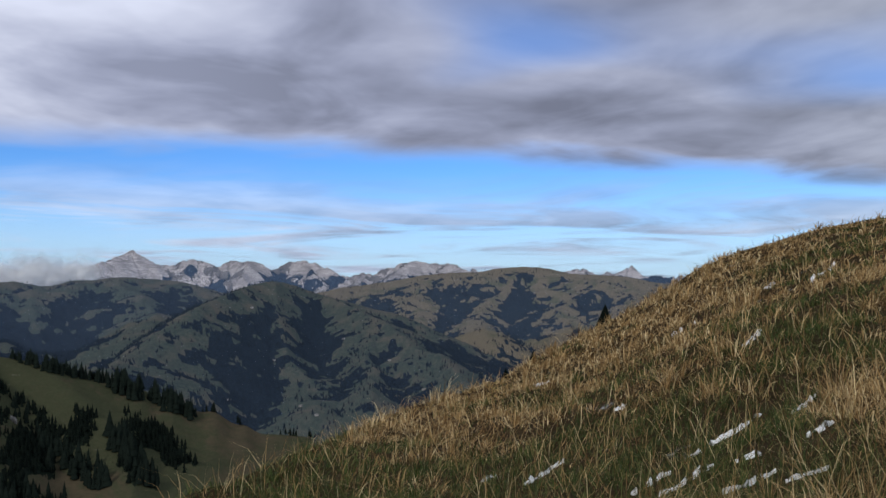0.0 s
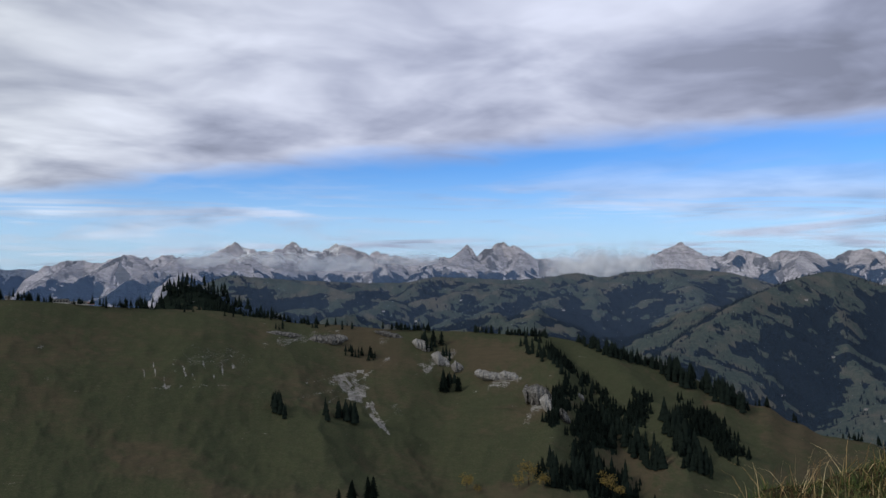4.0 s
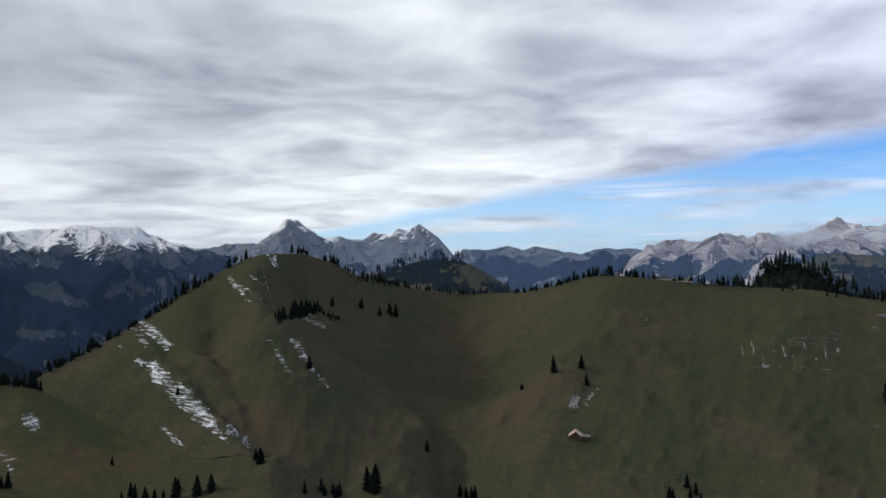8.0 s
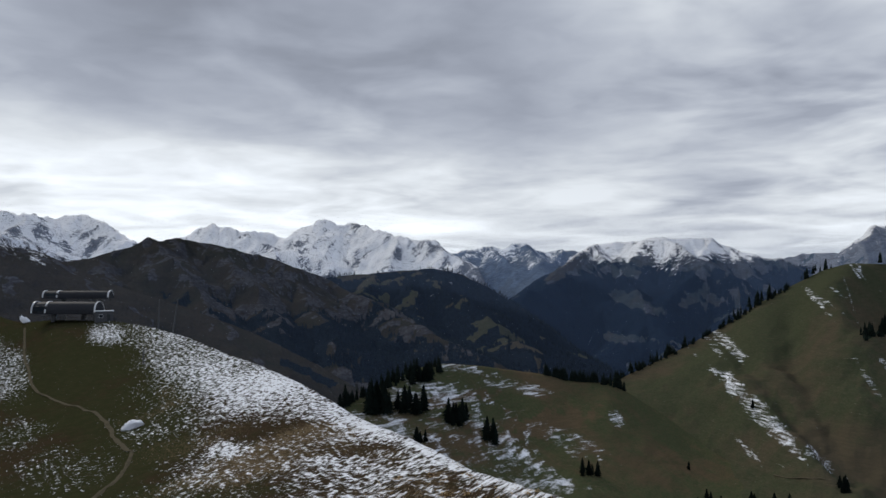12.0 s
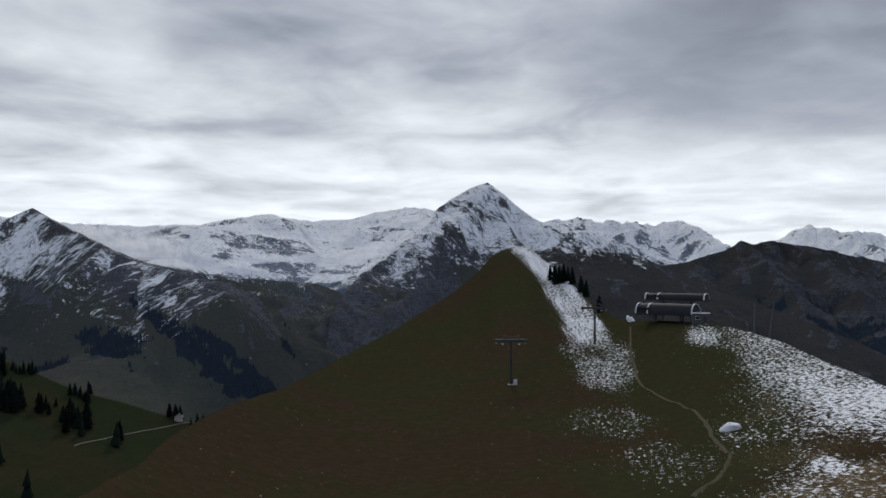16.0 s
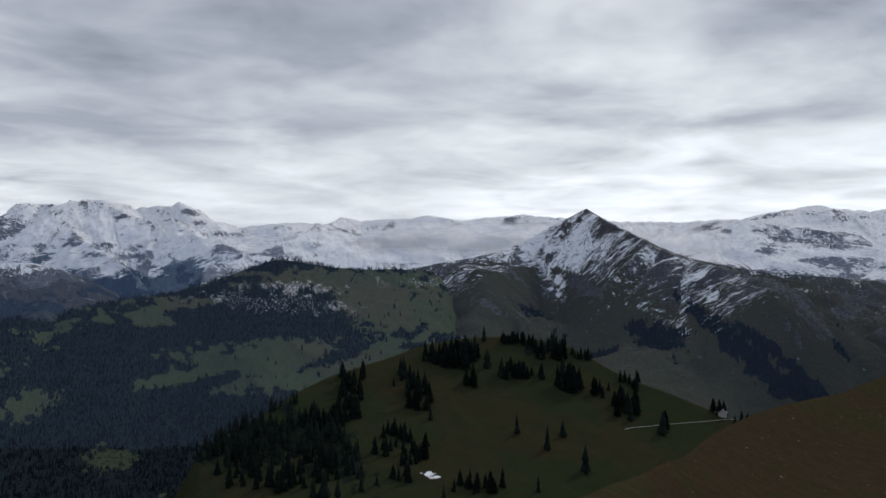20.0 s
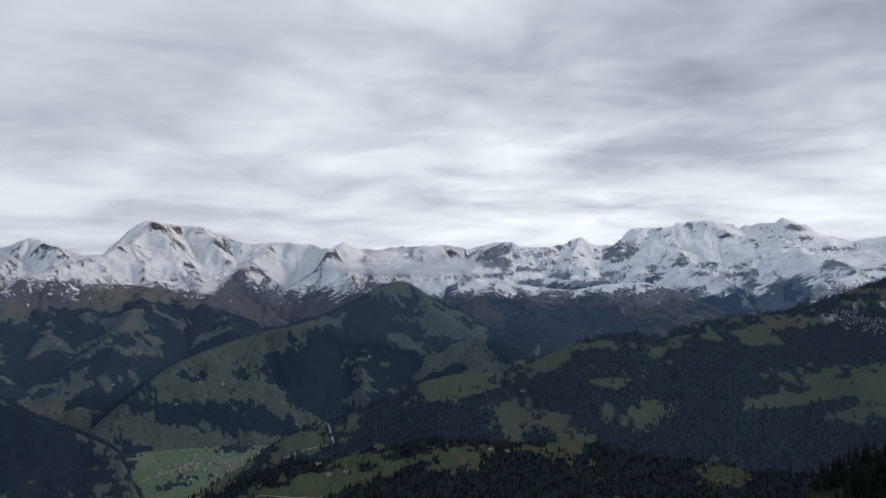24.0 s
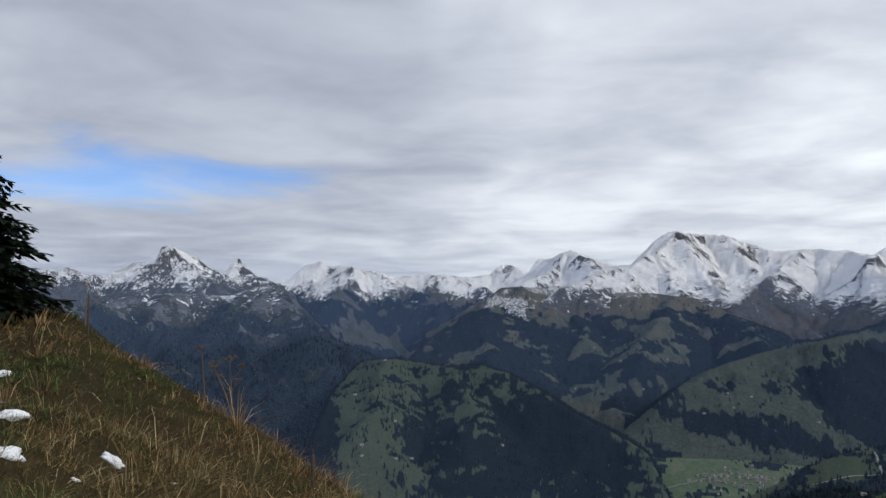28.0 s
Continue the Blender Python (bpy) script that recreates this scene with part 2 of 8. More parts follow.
    white = mask(snow_in, k.math("ADD", k.math("MULTIPLY", fine, 0.6), k.math("MULTIPLY", speck, 0.4)), spread, 0.50 - powder, 0.50 + powder)
    c = k.mix(white, c, k.mix(fine, tuple(v * 0.9 for v in snow), snow))
    tree.links.new(c, shader.inputs["Base Color"])
    shader.inputs["Roughness"].default_value = 0.9
    shader.inputs["Specular IOR Level"].default_value = 0.0
    b = tree.nodes.new("ShaderNodeBump")
    b.inputs["Strength"].default_value, b.inputs["Distance"].default_value = bump, grain
    k.put(b.inputs["Height"], k.math("ADD", k.math("MULTIPLY", rib, 1.3), k.math("MULTIPLY", fine, 0.5)) if crag else fine)
    tree.links.new(b.outputs[0], shader.inputs["Normal"])
    return m


def plain(name, colour, rough=0.7, metal=0.0, vary=0.25, scale=6.0, bump=0.1, gloss=0.5):
    m = bpy.data.materials.new(name)
    m.use_nodes = True
    k = Net(m.node_tree)
    shader = m.node_tree.nodes["Principled BSDF"]
    at = m.node_tree.nodes.new("ShaderNodeTexCoord").outputs["Object"]
    n = k.noise(at, scale, 5.0, 0.6)
    info = m.node_tree.nodes.new("ShaderNodeObjectInfo").outputs["Random"]
    n2 = k.math("ADD", k.math("MULTIPLY", n, 0.8), k.math("MULTIPLY", info, 0.3))
    c = k.mix(k.ramp(n2, 0.25, 0.85), tuple(v * (1 - vary) for v in colour), tuple(min(1, v * (1 + vary)) for v in colour))
    m.node_tree.links.new(c, shader.inputs["Base Color"])
    shader.inputs["Roughness"].default_value, shader.inputs["Metallic"].default_value = rough, metal
    shader.inputs["Specular IOR Level"].default_value = gloss
    b = m.node_tree.nodes.new("ShaderNodeBump")
    b.inputs["Strength"].default_value, b.inputs["Distance"].default_value = bump, 0.05
    k.put(b.inputs["Height"], n)
    m.node_tree.links.new(b.outputs[0], shader.inputs["Normal"])
    return m


NEAR_TURF = alpine("near_turf", grain=0.3, green=(0.033, 0.039, 0.017), brown=(0.044, 0.030, 0.019), rock=(0.130, 0.098, 0.058), terrace=(93, 0.6), tufts=0.42, spread=0.7, powder=0.14)
PASTURE = alpine("pasture", grain=1.7, green=(0.045, 0.058, 0.032), brown=(0.081, 0.066, 0.045), rock=(0.28, 0.27, 0.26), powder=0.20, treads=1.7)
SADDLE_TURF = alpine("saddle_turf", grain=1.7, green=(0.056, 0.074, 0.036), brown=(0.100, 0.074, 0.046), rock=(0.26, 0.25, 0.24), powder=0.20, treads=1.7)
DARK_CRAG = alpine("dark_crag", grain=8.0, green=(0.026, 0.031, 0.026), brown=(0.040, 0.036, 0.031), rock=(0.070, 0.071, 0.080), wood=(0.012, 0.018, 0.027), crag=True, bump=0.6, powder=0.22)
# woods and turf tinted blue in place of distance haze
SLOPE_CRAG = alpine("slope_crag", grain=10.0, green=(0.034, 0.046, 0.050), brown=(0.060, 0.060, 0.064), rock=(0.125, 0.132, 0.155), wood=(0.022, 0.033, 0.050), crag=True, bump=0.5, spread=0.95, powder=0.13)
FOREST_TURF = alpine("forest_turf", grain=5.0, green=(0.044, 0.066, 0.040), brown=(0.066, 0.068, 0.046), wood=(0.016, 0.024, 0.028))
# greener turf, its colour darkened for the cloud shade over the knoll
SHADED_KNOLL_TURF = alpine("shaded_knoll_turf", grain=1.7, green=(0.021, 0.031, 0.015), brown=(0.034, 0.030, 0.017), rock=(0.2, 0.19, 0.18), treads=1.7)
# hill colours with haze mixed in: bluish woods, cooler turf
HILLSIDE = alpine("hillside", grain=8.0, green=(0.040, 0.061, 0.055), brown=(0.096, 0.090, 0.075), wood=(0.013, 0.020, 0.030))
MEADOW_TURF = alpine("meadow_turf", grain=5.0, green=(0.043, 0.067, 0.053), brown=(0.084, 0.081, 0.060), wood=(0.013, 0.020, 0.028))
MEADOW_FLOOR = alpine("meadow_floor", grain=12.0, green=(0.075, 0.115, 0.070), brown=(0.13, 0.14, 0.095), wood=(0.018, 0.027, 0.036))
# autumn browns, raised to paint sunshine onto these hills
SUNLIT_AUTUMN_TURF = alpine("sunlit_autumn_turf", grain=8.0, green=(0.062, 0.076, 0.046), brown=(0.150, 0.125, 0.088), wood=(0.015, 0.023, 0.032))
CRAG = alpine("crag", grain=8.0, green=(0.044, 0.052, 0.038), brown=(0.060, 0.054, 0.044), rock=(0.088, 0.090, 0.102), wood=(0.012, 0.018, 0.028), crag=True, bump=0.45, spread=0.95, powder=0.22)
# far colours carry the haze: rock, turf and woods pushed towards blue
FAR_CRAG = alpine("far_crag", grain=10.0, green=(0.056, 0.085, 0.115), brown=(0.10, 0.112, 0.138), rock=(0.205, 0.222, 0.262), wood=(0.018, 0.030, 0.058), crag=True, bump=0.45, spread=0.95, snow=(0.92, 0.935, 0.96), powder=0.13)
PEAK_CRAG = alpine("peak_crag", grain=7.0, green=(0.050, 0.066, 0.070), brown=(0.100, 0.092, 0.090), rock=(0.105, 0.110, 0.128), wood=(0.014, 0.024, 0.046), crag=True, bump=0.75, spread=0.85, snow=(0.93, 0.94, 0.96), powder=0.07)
# shaded version of FAR_CRAG: the mountain's shade is in its colours
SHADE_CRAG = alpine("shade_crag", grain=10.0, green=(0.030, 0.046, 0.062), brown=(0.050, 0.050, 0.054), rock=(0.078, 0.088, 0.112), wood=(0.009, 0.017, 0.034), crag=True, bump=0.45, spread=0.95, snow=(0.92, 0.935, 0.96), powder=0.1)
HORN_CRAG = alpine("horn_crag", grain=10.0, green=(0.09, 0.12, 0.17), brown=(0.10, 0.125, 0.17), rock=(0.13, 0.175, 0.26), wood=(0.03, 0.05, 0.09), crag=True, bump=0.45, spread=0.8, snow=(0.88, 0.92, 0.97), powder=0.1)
# limestone made paler than its stone, for sunshine and haze on it
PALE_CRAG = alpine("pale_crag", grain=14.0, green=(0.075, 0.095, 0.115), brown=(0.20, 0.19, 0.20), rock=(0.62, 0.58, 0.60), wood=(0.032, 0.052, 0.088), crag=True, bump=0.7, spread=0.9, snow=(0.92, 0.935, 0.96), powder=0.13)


# ---- terrain ----
def sheet(name, az, r, z, cover, material, wrap=False, fall=None):
    """A mesh over a polar grid: az (columns) in degrees, r and z (rows x columns) in metres."""
    rows, cols = z.shape
    a = np.radians(az)[None, :]
    co = np.stack([-np.sin(a) * r, np.cos(a) * r, z], -1).reshape(-1, 3)
    i = np.arange(rows - 1)[:, None] * cols + np.arange(cols if wrap else cols - 1)[None, :]
    j = np.arange(rows - 1)[:, None] * cols + (np.arange(cols if wrap else cols - 1)[None, :] + 1) % cols
    quads = np.stack([i, i + cols, j + cols, j], -1).reshape(-1, 4)
    me = bpy.data.meshes.new(name)
    me.vertices.add(len(co))
    me.vertices.foreach_set("co", co.astype(np.float32).ravel())
    me.loops.add(quads.size)
    me.loops.foreach_set("vertex_index", quads.astype(np.int32).ravel())
    me.polygons.add(len(quads))
    me.polygons.foreach_set("loop_start", np.arange(0, quads.size, 4, dtype=np.int32))
    me.polygons.foreach_set("use_smooth", np.ones(len(quads), dtype=bool))
    me.update(calc_edges=True)
    layer = me.attributes.new("cover", "FLOAT_COLOR", "POINT")
    layer.data.foreach_set("color", np.stack([c.ravel() for c in cover], -1).astype(np.float32).ravel())
    if fall is not None:
        # metres along the nearest ridge and down from it, for runnels in the material
        layer = me.attributes.new("fall", "FLOAT_VECTOR", "POINT")
        layer.data.foreach_set("vector", np.stack([fall[0].ravel(), fall[1].ravel(), 0 * fall[0].ravel()], -1).astype(np.float32).ravel())
    me.materials.append(material)
    return new(name, me)


def blur_rows(v, n):
    """Running mean over n columns each way, twice."""
    n = max(1, int(n))
    for _ in range(2):
        c = np.cumsum(np.pad(v, ((0, 0), (n + 1, n)), "edge"), axis=1)
        v = (c[:, 2 * n + 1:] - c[:, :-2 * n - 1]) / (2 * n + 1)
    return v


def arc(points, start):
    """Segments of a line, each with its way along the line."""
    out, at = [], start
    for a, b in zip(points[:-1], points[1:]):
        out.append((a.copy(), b.copy(), at))
        at += (b - a).length
    return out


def ridge_lines(crest, floor_z, flank, spacing, seed, toward):
    """Arêtes of a mountain: the crest itself, spurs that leave its tops, side spurs that leave those. Segments of two points."""
    rng = random.Random(seed)
    lines = arc(crest, 0.0)
    gap = 0.0
    for k in range(1, len(crest) - 1):
        p = crest[k]
        gap += (crest[k] - crest[k - 1]).length
        top = p.z > crest[k - 1].z and p.z >= crest[k + 1].z
        if not (gap > spacing * 0.55 if top else gap > spacing * 1.5):
            continue
        gap = 0.0
        inward = -Vector((p.x, p.y, 0)).normalized()
        turn = radians(rng.uniform(8, 48)) * rng.choice((-1, 1))
        at, drop, grade = p.copy(), p.z - floor_z, flank * rng.uniform(0.38, 0.62)
        if drop < 30:
            continue
        length = drop / grade
        n, side = 5, rng.choice((-1, 1))
        for q in range(n):
            turn += radians(rng.uniform(-16, 16))
            way_ = Matrix.Rotation(turn, 3, "Z") @ inward
            nxt = at + way_ * (length / n)
            nxt.z = at.z - drop / n * rng.uniform(0.7, 1.3)
            lines.append((at.copy(), nxt.copy(), 900.0 * k + q * length / n))
            if q:
                sub_turn = turn + side * radians(rng.uniform(38, 68))
                side = -side
                sub, sub_drop = at.copy(), max(at.z - floor_z, 10) * rng.uniform(0.5, 0.9)
                reach = sub_drop / (flank * rng.uniform(0.55, 0.8))
                for _ in range(2):
                    sub_turn += radians(rng.uniform(-15, 15))
                    end = sub + (Matrix.Rotation(sub_turn, 3, "Z") @ inward) * reach / 2
                    end.z = sub.z - sub_drop / 2
                    lines.append((sub.copy(), end.copy(), 700.0 * len(lines)))
                    sub = end
            at = nxt
    return lines


def tent(x, y, lines, flank):
    """Height of even flanks that fall away from ridge lines, with each place's way along its ridge and its distance from it."""
    h, along, off = np.full(x.shape, -1e9), np.zeros(x.shape), np.zeros(x.shape)
    for a, b, start in lines:
        ux, uy = b.x - a.x, b.y - a.y
        size = max(math.hypot(ux, uy), 1e-3)
        vx, vy = x - a.x, y - a.y
        t = np.clip((vx * ux + vy * uy) / (size * size), 0, 1)
        d = np.hypot(vx - t * ux, vy - t * uy)
        v = a.z + (b.z - a.z) * t - flank * d
        win = v > h
        h = np.where(win, v, h)
        along = np.where(win, start + (vx * ux + vy * uy) / size * 0.35 + t * size * 0.65 + 4000 * (vx * uy - vy * ux > 0), along)
        off = np.where(win, d, off)
    return h, along, off


def fold_shape(az, el, width, line):
    d = np.full(el.shape, 1e9)
    for (a0, e0), (a1, e1) in zip(line[:-1], line[1:]):
        wa, we = a1 - a0, e1 - e0
        t = np.clip(((az[None, :] - a0) * wa + (el - e0) * we) / (wa * wa + we * we), 0, 1)
        d = np.minimum(d, np.hypot(az[None, :] - a0 - t * wa, el - e0 - t * we))
    return np.exp(-(np.hypot(d, 0.7 * width) - 0.7 * width) / width)


class Relief:
    """A mountain side that rises from a foot to a crest and falls away behind it, on a polar grid round the summit."""

    def __init__(self, name, crest, dist, foot, foot_el, label, category="mountain", material=None, step=0.1, rows=56, shape=0.8, jag=0.06,
                 spurs=(40, 160), rough=(10, 45), back=0.55, seed=1, smooth=0.0, cover=None, spots=(), behind=400, folds=(), ends=(2.5, 2.5), base=-600, body=1.3, ribs=None, sway=0, flank=0.0, rounded=0.0, ridges=(), gully=0.0, wild=True):
        c = sorted(crest)
        low_end = foot_el if not isinstance(foot_el, (list, tuple)) else min(p[1] for p in foot_el)
        low_end = low_end * 0.8 + c[0][1] * 0.2
        c = ([(c[0][0] - ends[0], low_end)] if ends[0] else []) + c + ([(c[-1][0] + ends[1], low_end)] if ends[1] else [])
        az = np.arange(c[0][0], c[-1][0] + step, step)
        el = np.interp(az, [p[0] for p in c], [p[1] for p in c])
        if smooth:
            w = int(3 * smooth / step)
            g = np.exp(-0.5 * (np.arange(-w, w + 1) * step / smooth) ** 2)
            el = np.convolve(np.pad(el, w, "edge"), g / g.sum(), "valid")
        el = el + jag * 2 * (fbm(az * 2.3, az * 0 + seed, 5, seed, 0.6) - 0.5)

        def along(v):
            if not isinstance(v, (list, tuple)):
                return np.full(len(az), float(v))
            w = int(5 / step)
            g = np.exp(-0.5 * (np.arange(-w, w + 1) * step / 2.2) ** 2)
            return np.convolve(np.pad(np.interp(az, [p[0] for p in v], [p[1] for p in v]), w, "edge"), g / g.sum(), "valid")

        self.along = self.off = None
        user_folds, folds = list(folds), list(folds)
        if ribs:
            # a spur runs down from every peak of the crest, a gully from every notch
            lift, width, reach = ribs
            rng = random.Random(seed)
            w = int(1.2 / step)
            g = np.exp(-0.5 * (np.arange(-w, w + 1) * step / 0.30) ** 2)
            calm = np.convolve(np.pad(el, w, "edge"), g / g.sum(), "valid")
            for j in range(1, len(az) - 1):
                up = calm[j] > calm[j - 1] and calm[j] >= calm[j + 1]
                down = calm[j] < calm[j - 1] and calm[j] <= calm[j + 1]
                if up or down:
                    a, e, way_ = az[j], el[j], rng.choice((-1, 1))
                    size = rng.uniform(0.6, 1.3)
                    line = [(a, e), (a + way_ * reach * rng.uniform(0.05, 0.3), e - reach * 0.35), (a + way_ * reach * rng.uniform(0.2, 0.75), e - reach * rng.uniform(0.8, 1.2))]
                    folds.append(((lift if up else -0.7 * lift) * size, width * rng.uniform(0.7, 1.3), line))
                    if up:
                        folds.append((lift * 0.7 * size, width * 0.8, [line[1], (line[1][0] - way_ * reach * rng.uniform(0.2, 0.5), e - reach * 0.9)]))
        rim, low, low_el = along(dist), along(foot), np.minimum(along(foot_el), el - 0.3)
        if sway:
            rim = rim + sway * 2 * (fbm(az * 0.28, az * 0 + seed * 1.7, 3, seed + 61) - 0.5)
        s = np.linspace(0, 1, rows)[:, None] ** 0.9
        r = low + (rim - low) * s
        top = np.tan(np.radians(el))
        w = int(4.5 / step)
        g = np.exp(-0.5 * (np.arange(-w, w + 1) * step / body) ** 2)
        soft_top = np.convolve(np.pad(top, w, "edge"), g / g.sum(), "valid")
        soft_top = np.minimum(soft_top, top + 0.006)
        tan = np.tan(np.radians(low_el)) + (soft_top - np.tan(np.radians(low_el))) * s ** shape + (top - soft_top) * ease(s, 0.6, 1.0)
        z = EYE + r * tan
        el0 = np.degrees(np.arctan(tan))
        fall = np.clip(4 * s * (1 - s), 0, 1) ** 0.7
        # ribs and gullies run down the fall line at a slant; finer roughness on top
        across = np.radians(az)[None, :] * rim.mean()
        wx, wy = -np.sin(np.radians(az)) * r, np.cos(np.radians(az)) * r
        wide = spurs[1] * 2.3
        fold = ridged(wx / wide + 0.6 * fbm(wx / wide, wy / wide, 2, seed + 8), wy / wide, 5, seed + 40, 0.48) - 0.6
        z = z + spurs[0] * 1.2 * fold * fall
        # single spurs (up) and gullies (down) along a line of (bearing, height) points
        for lift, width, line in folds:
            z = z + lift * fold_shape(az, el0, width, line) * np.clip(fall * 1.6, 0, 1)
        limit = EYE + r * (top - (0.0006 + 0.02 * (1 - s)) * (s < 0.999))
        z = np.where(z > limit, limit - 0.55 * (z - limit), z)
        if flank:
            pick = max(1, int(0.45 / step))
            calm = blur_rows(el[None, :], 0.12 / step)[0]
            crest_line = [Vector((-math.sin(radians(az[j])) * rim[j], math.cos(radians(az[j])) * rim[j], EYE + rim[j] * math.tan(radians(calm[j])))) for j in range(0, len(az), pick)]
            floor_z = float(np.median(EYE + low * np.tan(np.radians(low_el))))
            lines = ridge_lines(crest_line, floor_z, flank, spurs[1] * 1.6, seed, -1) if wild else arc(crest_line, 0.0)
            # spurs of this mountain: (bearing, height, distance) points
            for k, spur in enumerate(ridges):
                lines += arc([bearing(a) * d + Vector((0, 0, EYE + d * math.tan(radians(e)))) for a, e, d in spur], 20000.0 + 1500.0 * k)
            size = spurs[1] * 0.55
            bend = 0.30 * size
            hx = wx + bend * 2 * (fbm(wx / size, wy / size, 4, seed + 3) - 0.5) * fall
            hy = wy + bend * 2 * (fbm(wx / size, wy / size, 4, seed + 4) - 0.5) * fall
            rise = EYE + low * np.tan(np.radians(low_el)) + (r - low) * 0.10
            rough_z = 0.44 * spurs[0] * (ridged(hx / size, hy / size, 5, seed + 6, 0.55) - 0.5)
            roof, self.along, self.off = tent(hx, hy, lines, flank)
            z = np.maximum(roof, rise) + rough_z
            if gully:
                # runnels down the fall lines of every flank
                wide = spurs[1] * 0.24
                cut = ridged(self.along / wide + 0.5 * fbm(self.off / wide, self.along / (2 * wide), 3, seed + 90), self.off / (7 * wide), 4, seed + 91, 0.55) - 0.62
                z = z + gully * cut * ease(self.off, 0, 1.3 * wide)
            if rounded:
                z = blur_rows(blur_rows(z, rounded / (np.radians(step) * rim.mean())).T, max(1, rounded / ((rim - low).mean() / rows))).T
            z = rise + (z - rise) * ease(s, 0.0, 0.24)
            for lift, width, line in user_folds:
                z = z + lift * fold_shape(az, el0, width, line) * np.clip(fall * 1.6, 0, 1)
            z = np.minimum(z, EYE + r * (top - (0.0004 + 0.006 * (1 - s)) * (s < 0.999)))
            z[-1] = (EYE + rim * top)
        fine = ridged(across / rough[1] + r / (rough[1] * 3.1), r / (rough[1] * 1.2), 5, seed + 31, 0.55) - 0.5
        z = z + rough[0] * (0.5 if flank else 1.0) * fine * np.clip(fall + 0.05, 0, 1)
        if not flank:
            limit = EYE + r * (top - (0.0006 + 0.02 * (1 - s)) * (s < 0.999))
            z = np.where(z > limit, limit - 0.55 * (z - limit), z)
        n_back = max(6, rows // 6)
        q = (np.arange(1, n_back + 1) / n_back)[:, None]
        r = np.vstack([low - 60, r, rim + behind * q])
        z = np.vstack([np.minimum(z[0] - 30, base), z, EYE + rim * top - back * behind * q])
        s = np.vstack([s[:1] * 0, s, 1 + q])
        if self.along is not None:
            pad = lambda v: np.vstack([v[:1], v, np.repeat(v[-1:], n_back, 0)])
            self.along, self.off = pad(self.along), pad(self.off)
        self.name, self.az, self.r, self.z, self.s = name, az, r, z, s
        self.el = np.degrees(np.arctan2(z - EYE, r))
        dzr = np.gradient(z, axis=0) / np.maximum(np.gradient(r, axis=0), 0.1)
        dza = np.gradient(z, axis=1) / (np.radians(step) * r)
        self.slope = np.hypot(dzr, dza)
        self.side = dza
        sharp = z - blur_rows(z, max(2, 0.16 / step))
        self.sharp = sharp / max(sharp[2:].std(), 1e-3)
        rib = blur_rows(z, max(1, 0.10 / step)) - blur_rows(z, 0.7 / step)
        self.rib = rib / max(rib[2:].std(), 1e-3)
        self.x, self.y = -np.sin(np.radians(az)) * r, np.cos(np.radians(az)) * r
        zero = np.zeros_like(z)
        self.snow, self.wood, self.rock, self.tint = zero.copy(), zero.copy(), zero.copy(), zero + 0.5
        if cover:
            cover(self)
        for kind_, a0, e0, wa, we, tilt, amount in spots:
            da, de = az[None, :] - a0, self.el - e0
            t = radians(tilt)
            u, v = (da * math.cos(t) + de * math.sin(t)) / wa, (-da * math.sin(t) + de * math.cos(t)) / we
            d = np.hypot(u, v) + 1.7 * (fbm(az[None, :] * 1.9, self.el * 2.6, 5, seed + 71, 0.6) - 0.5)
            f = amount * ease(-d, -1.2, -0.5)
            layer = {"snow": self.snow, "wood": self.wood, "rock": self.rock, "brown": self.tint}[kind_.split("-")[0]]
            if kind_.endswith("-none"):
                layer *= 1 - f
            else:
                np.maximum(layer, f, out=layer)
        self.object = sheet(name, az, r, z, [np.clip(v, 0, 1) for v in (self.snow, self.wood, self.rock, self.tint)], material, fall=None if self.along is None else (self.along, self.off))
        tagged(self.object, label, category)

    def column(self, a):
        return int(np.clip(round((a - self.az[0]) / (self.az[1] - self.az[0])), 0, len(self.az) - 1))

    def spot(self, a, e):
        """The place on the near side that is seen at bearing a and height e degrees."""
        j = self.column(a)
        col = self.el[:, j]
        hit = np.nonzero(col >= e)[0]
        i = int(hit[0]) if len(hit) else int(np.argmax(col))
        return Vector((self.x[i, j], self.y[i, j], self.z[i, j]))


RANGE_WEST = [(-69.9, 0.16), (-66.7, 0.63), (-65, 0.5), (-64.1, 0.66), (-63.3, 1.2), (-62.3, 0.9), (-61.1, 0.76), (-60, 1.08), (-58.4, 0.93),
    (-56.5, 0.79), (-52.6, 1.06), (-51, 1.46), (-49.5, 1.66), (-48.5, 1.75), (-47.1, 1.36), (-45.6, 0.9), (-43.6, 0.71), (-42.5, 1.3), (-40.9, 1.88),
    (-39.6, 1.69), (-38.7, 1.19), (-37.5, 1.77), (-36.4, 1.69), (-34.9, 1.5), (-33.7, 1.87), (-32.8, 1.68), (-31.7, 1.49), (-30.7, 1.78),
    (-29.8, 2.47), (-28.9, 2.02), (-28.1, 1.71), (-27, 1.22), (-25.1, 1.07), (-22.7, 1.17), (-21.2, 1.33), (-20, 1.57), (-19, 2.16), (-17.8, 2.56),
    (-16.7, 2.17), (-16, 1.58), (-15.4, 2.52), (-14.5, 1.74), (-12.6, 1.27), (-11, 1.59), (-8.7, 1.97)]
RANGE_CLOUDY = [(-9.5, 1.39), (-7.2, 2.28), (-6.3, 2.62), (-5.7, 2.15), (-4.6, 1.96), (-3.3, 2.59), (-2.4, 2.1), (-0.9, 2.01), (0.5, 2.56),
    (1.6, 2.06), (2.4, 1.72), (3.6, 1.46), (4.8, 1.81), (5.9, 1.44), (7.4, 1.75), (8.7, 1.17), (10.8, 1.33), (12.1, 0.94), (13.3, 0.03)]
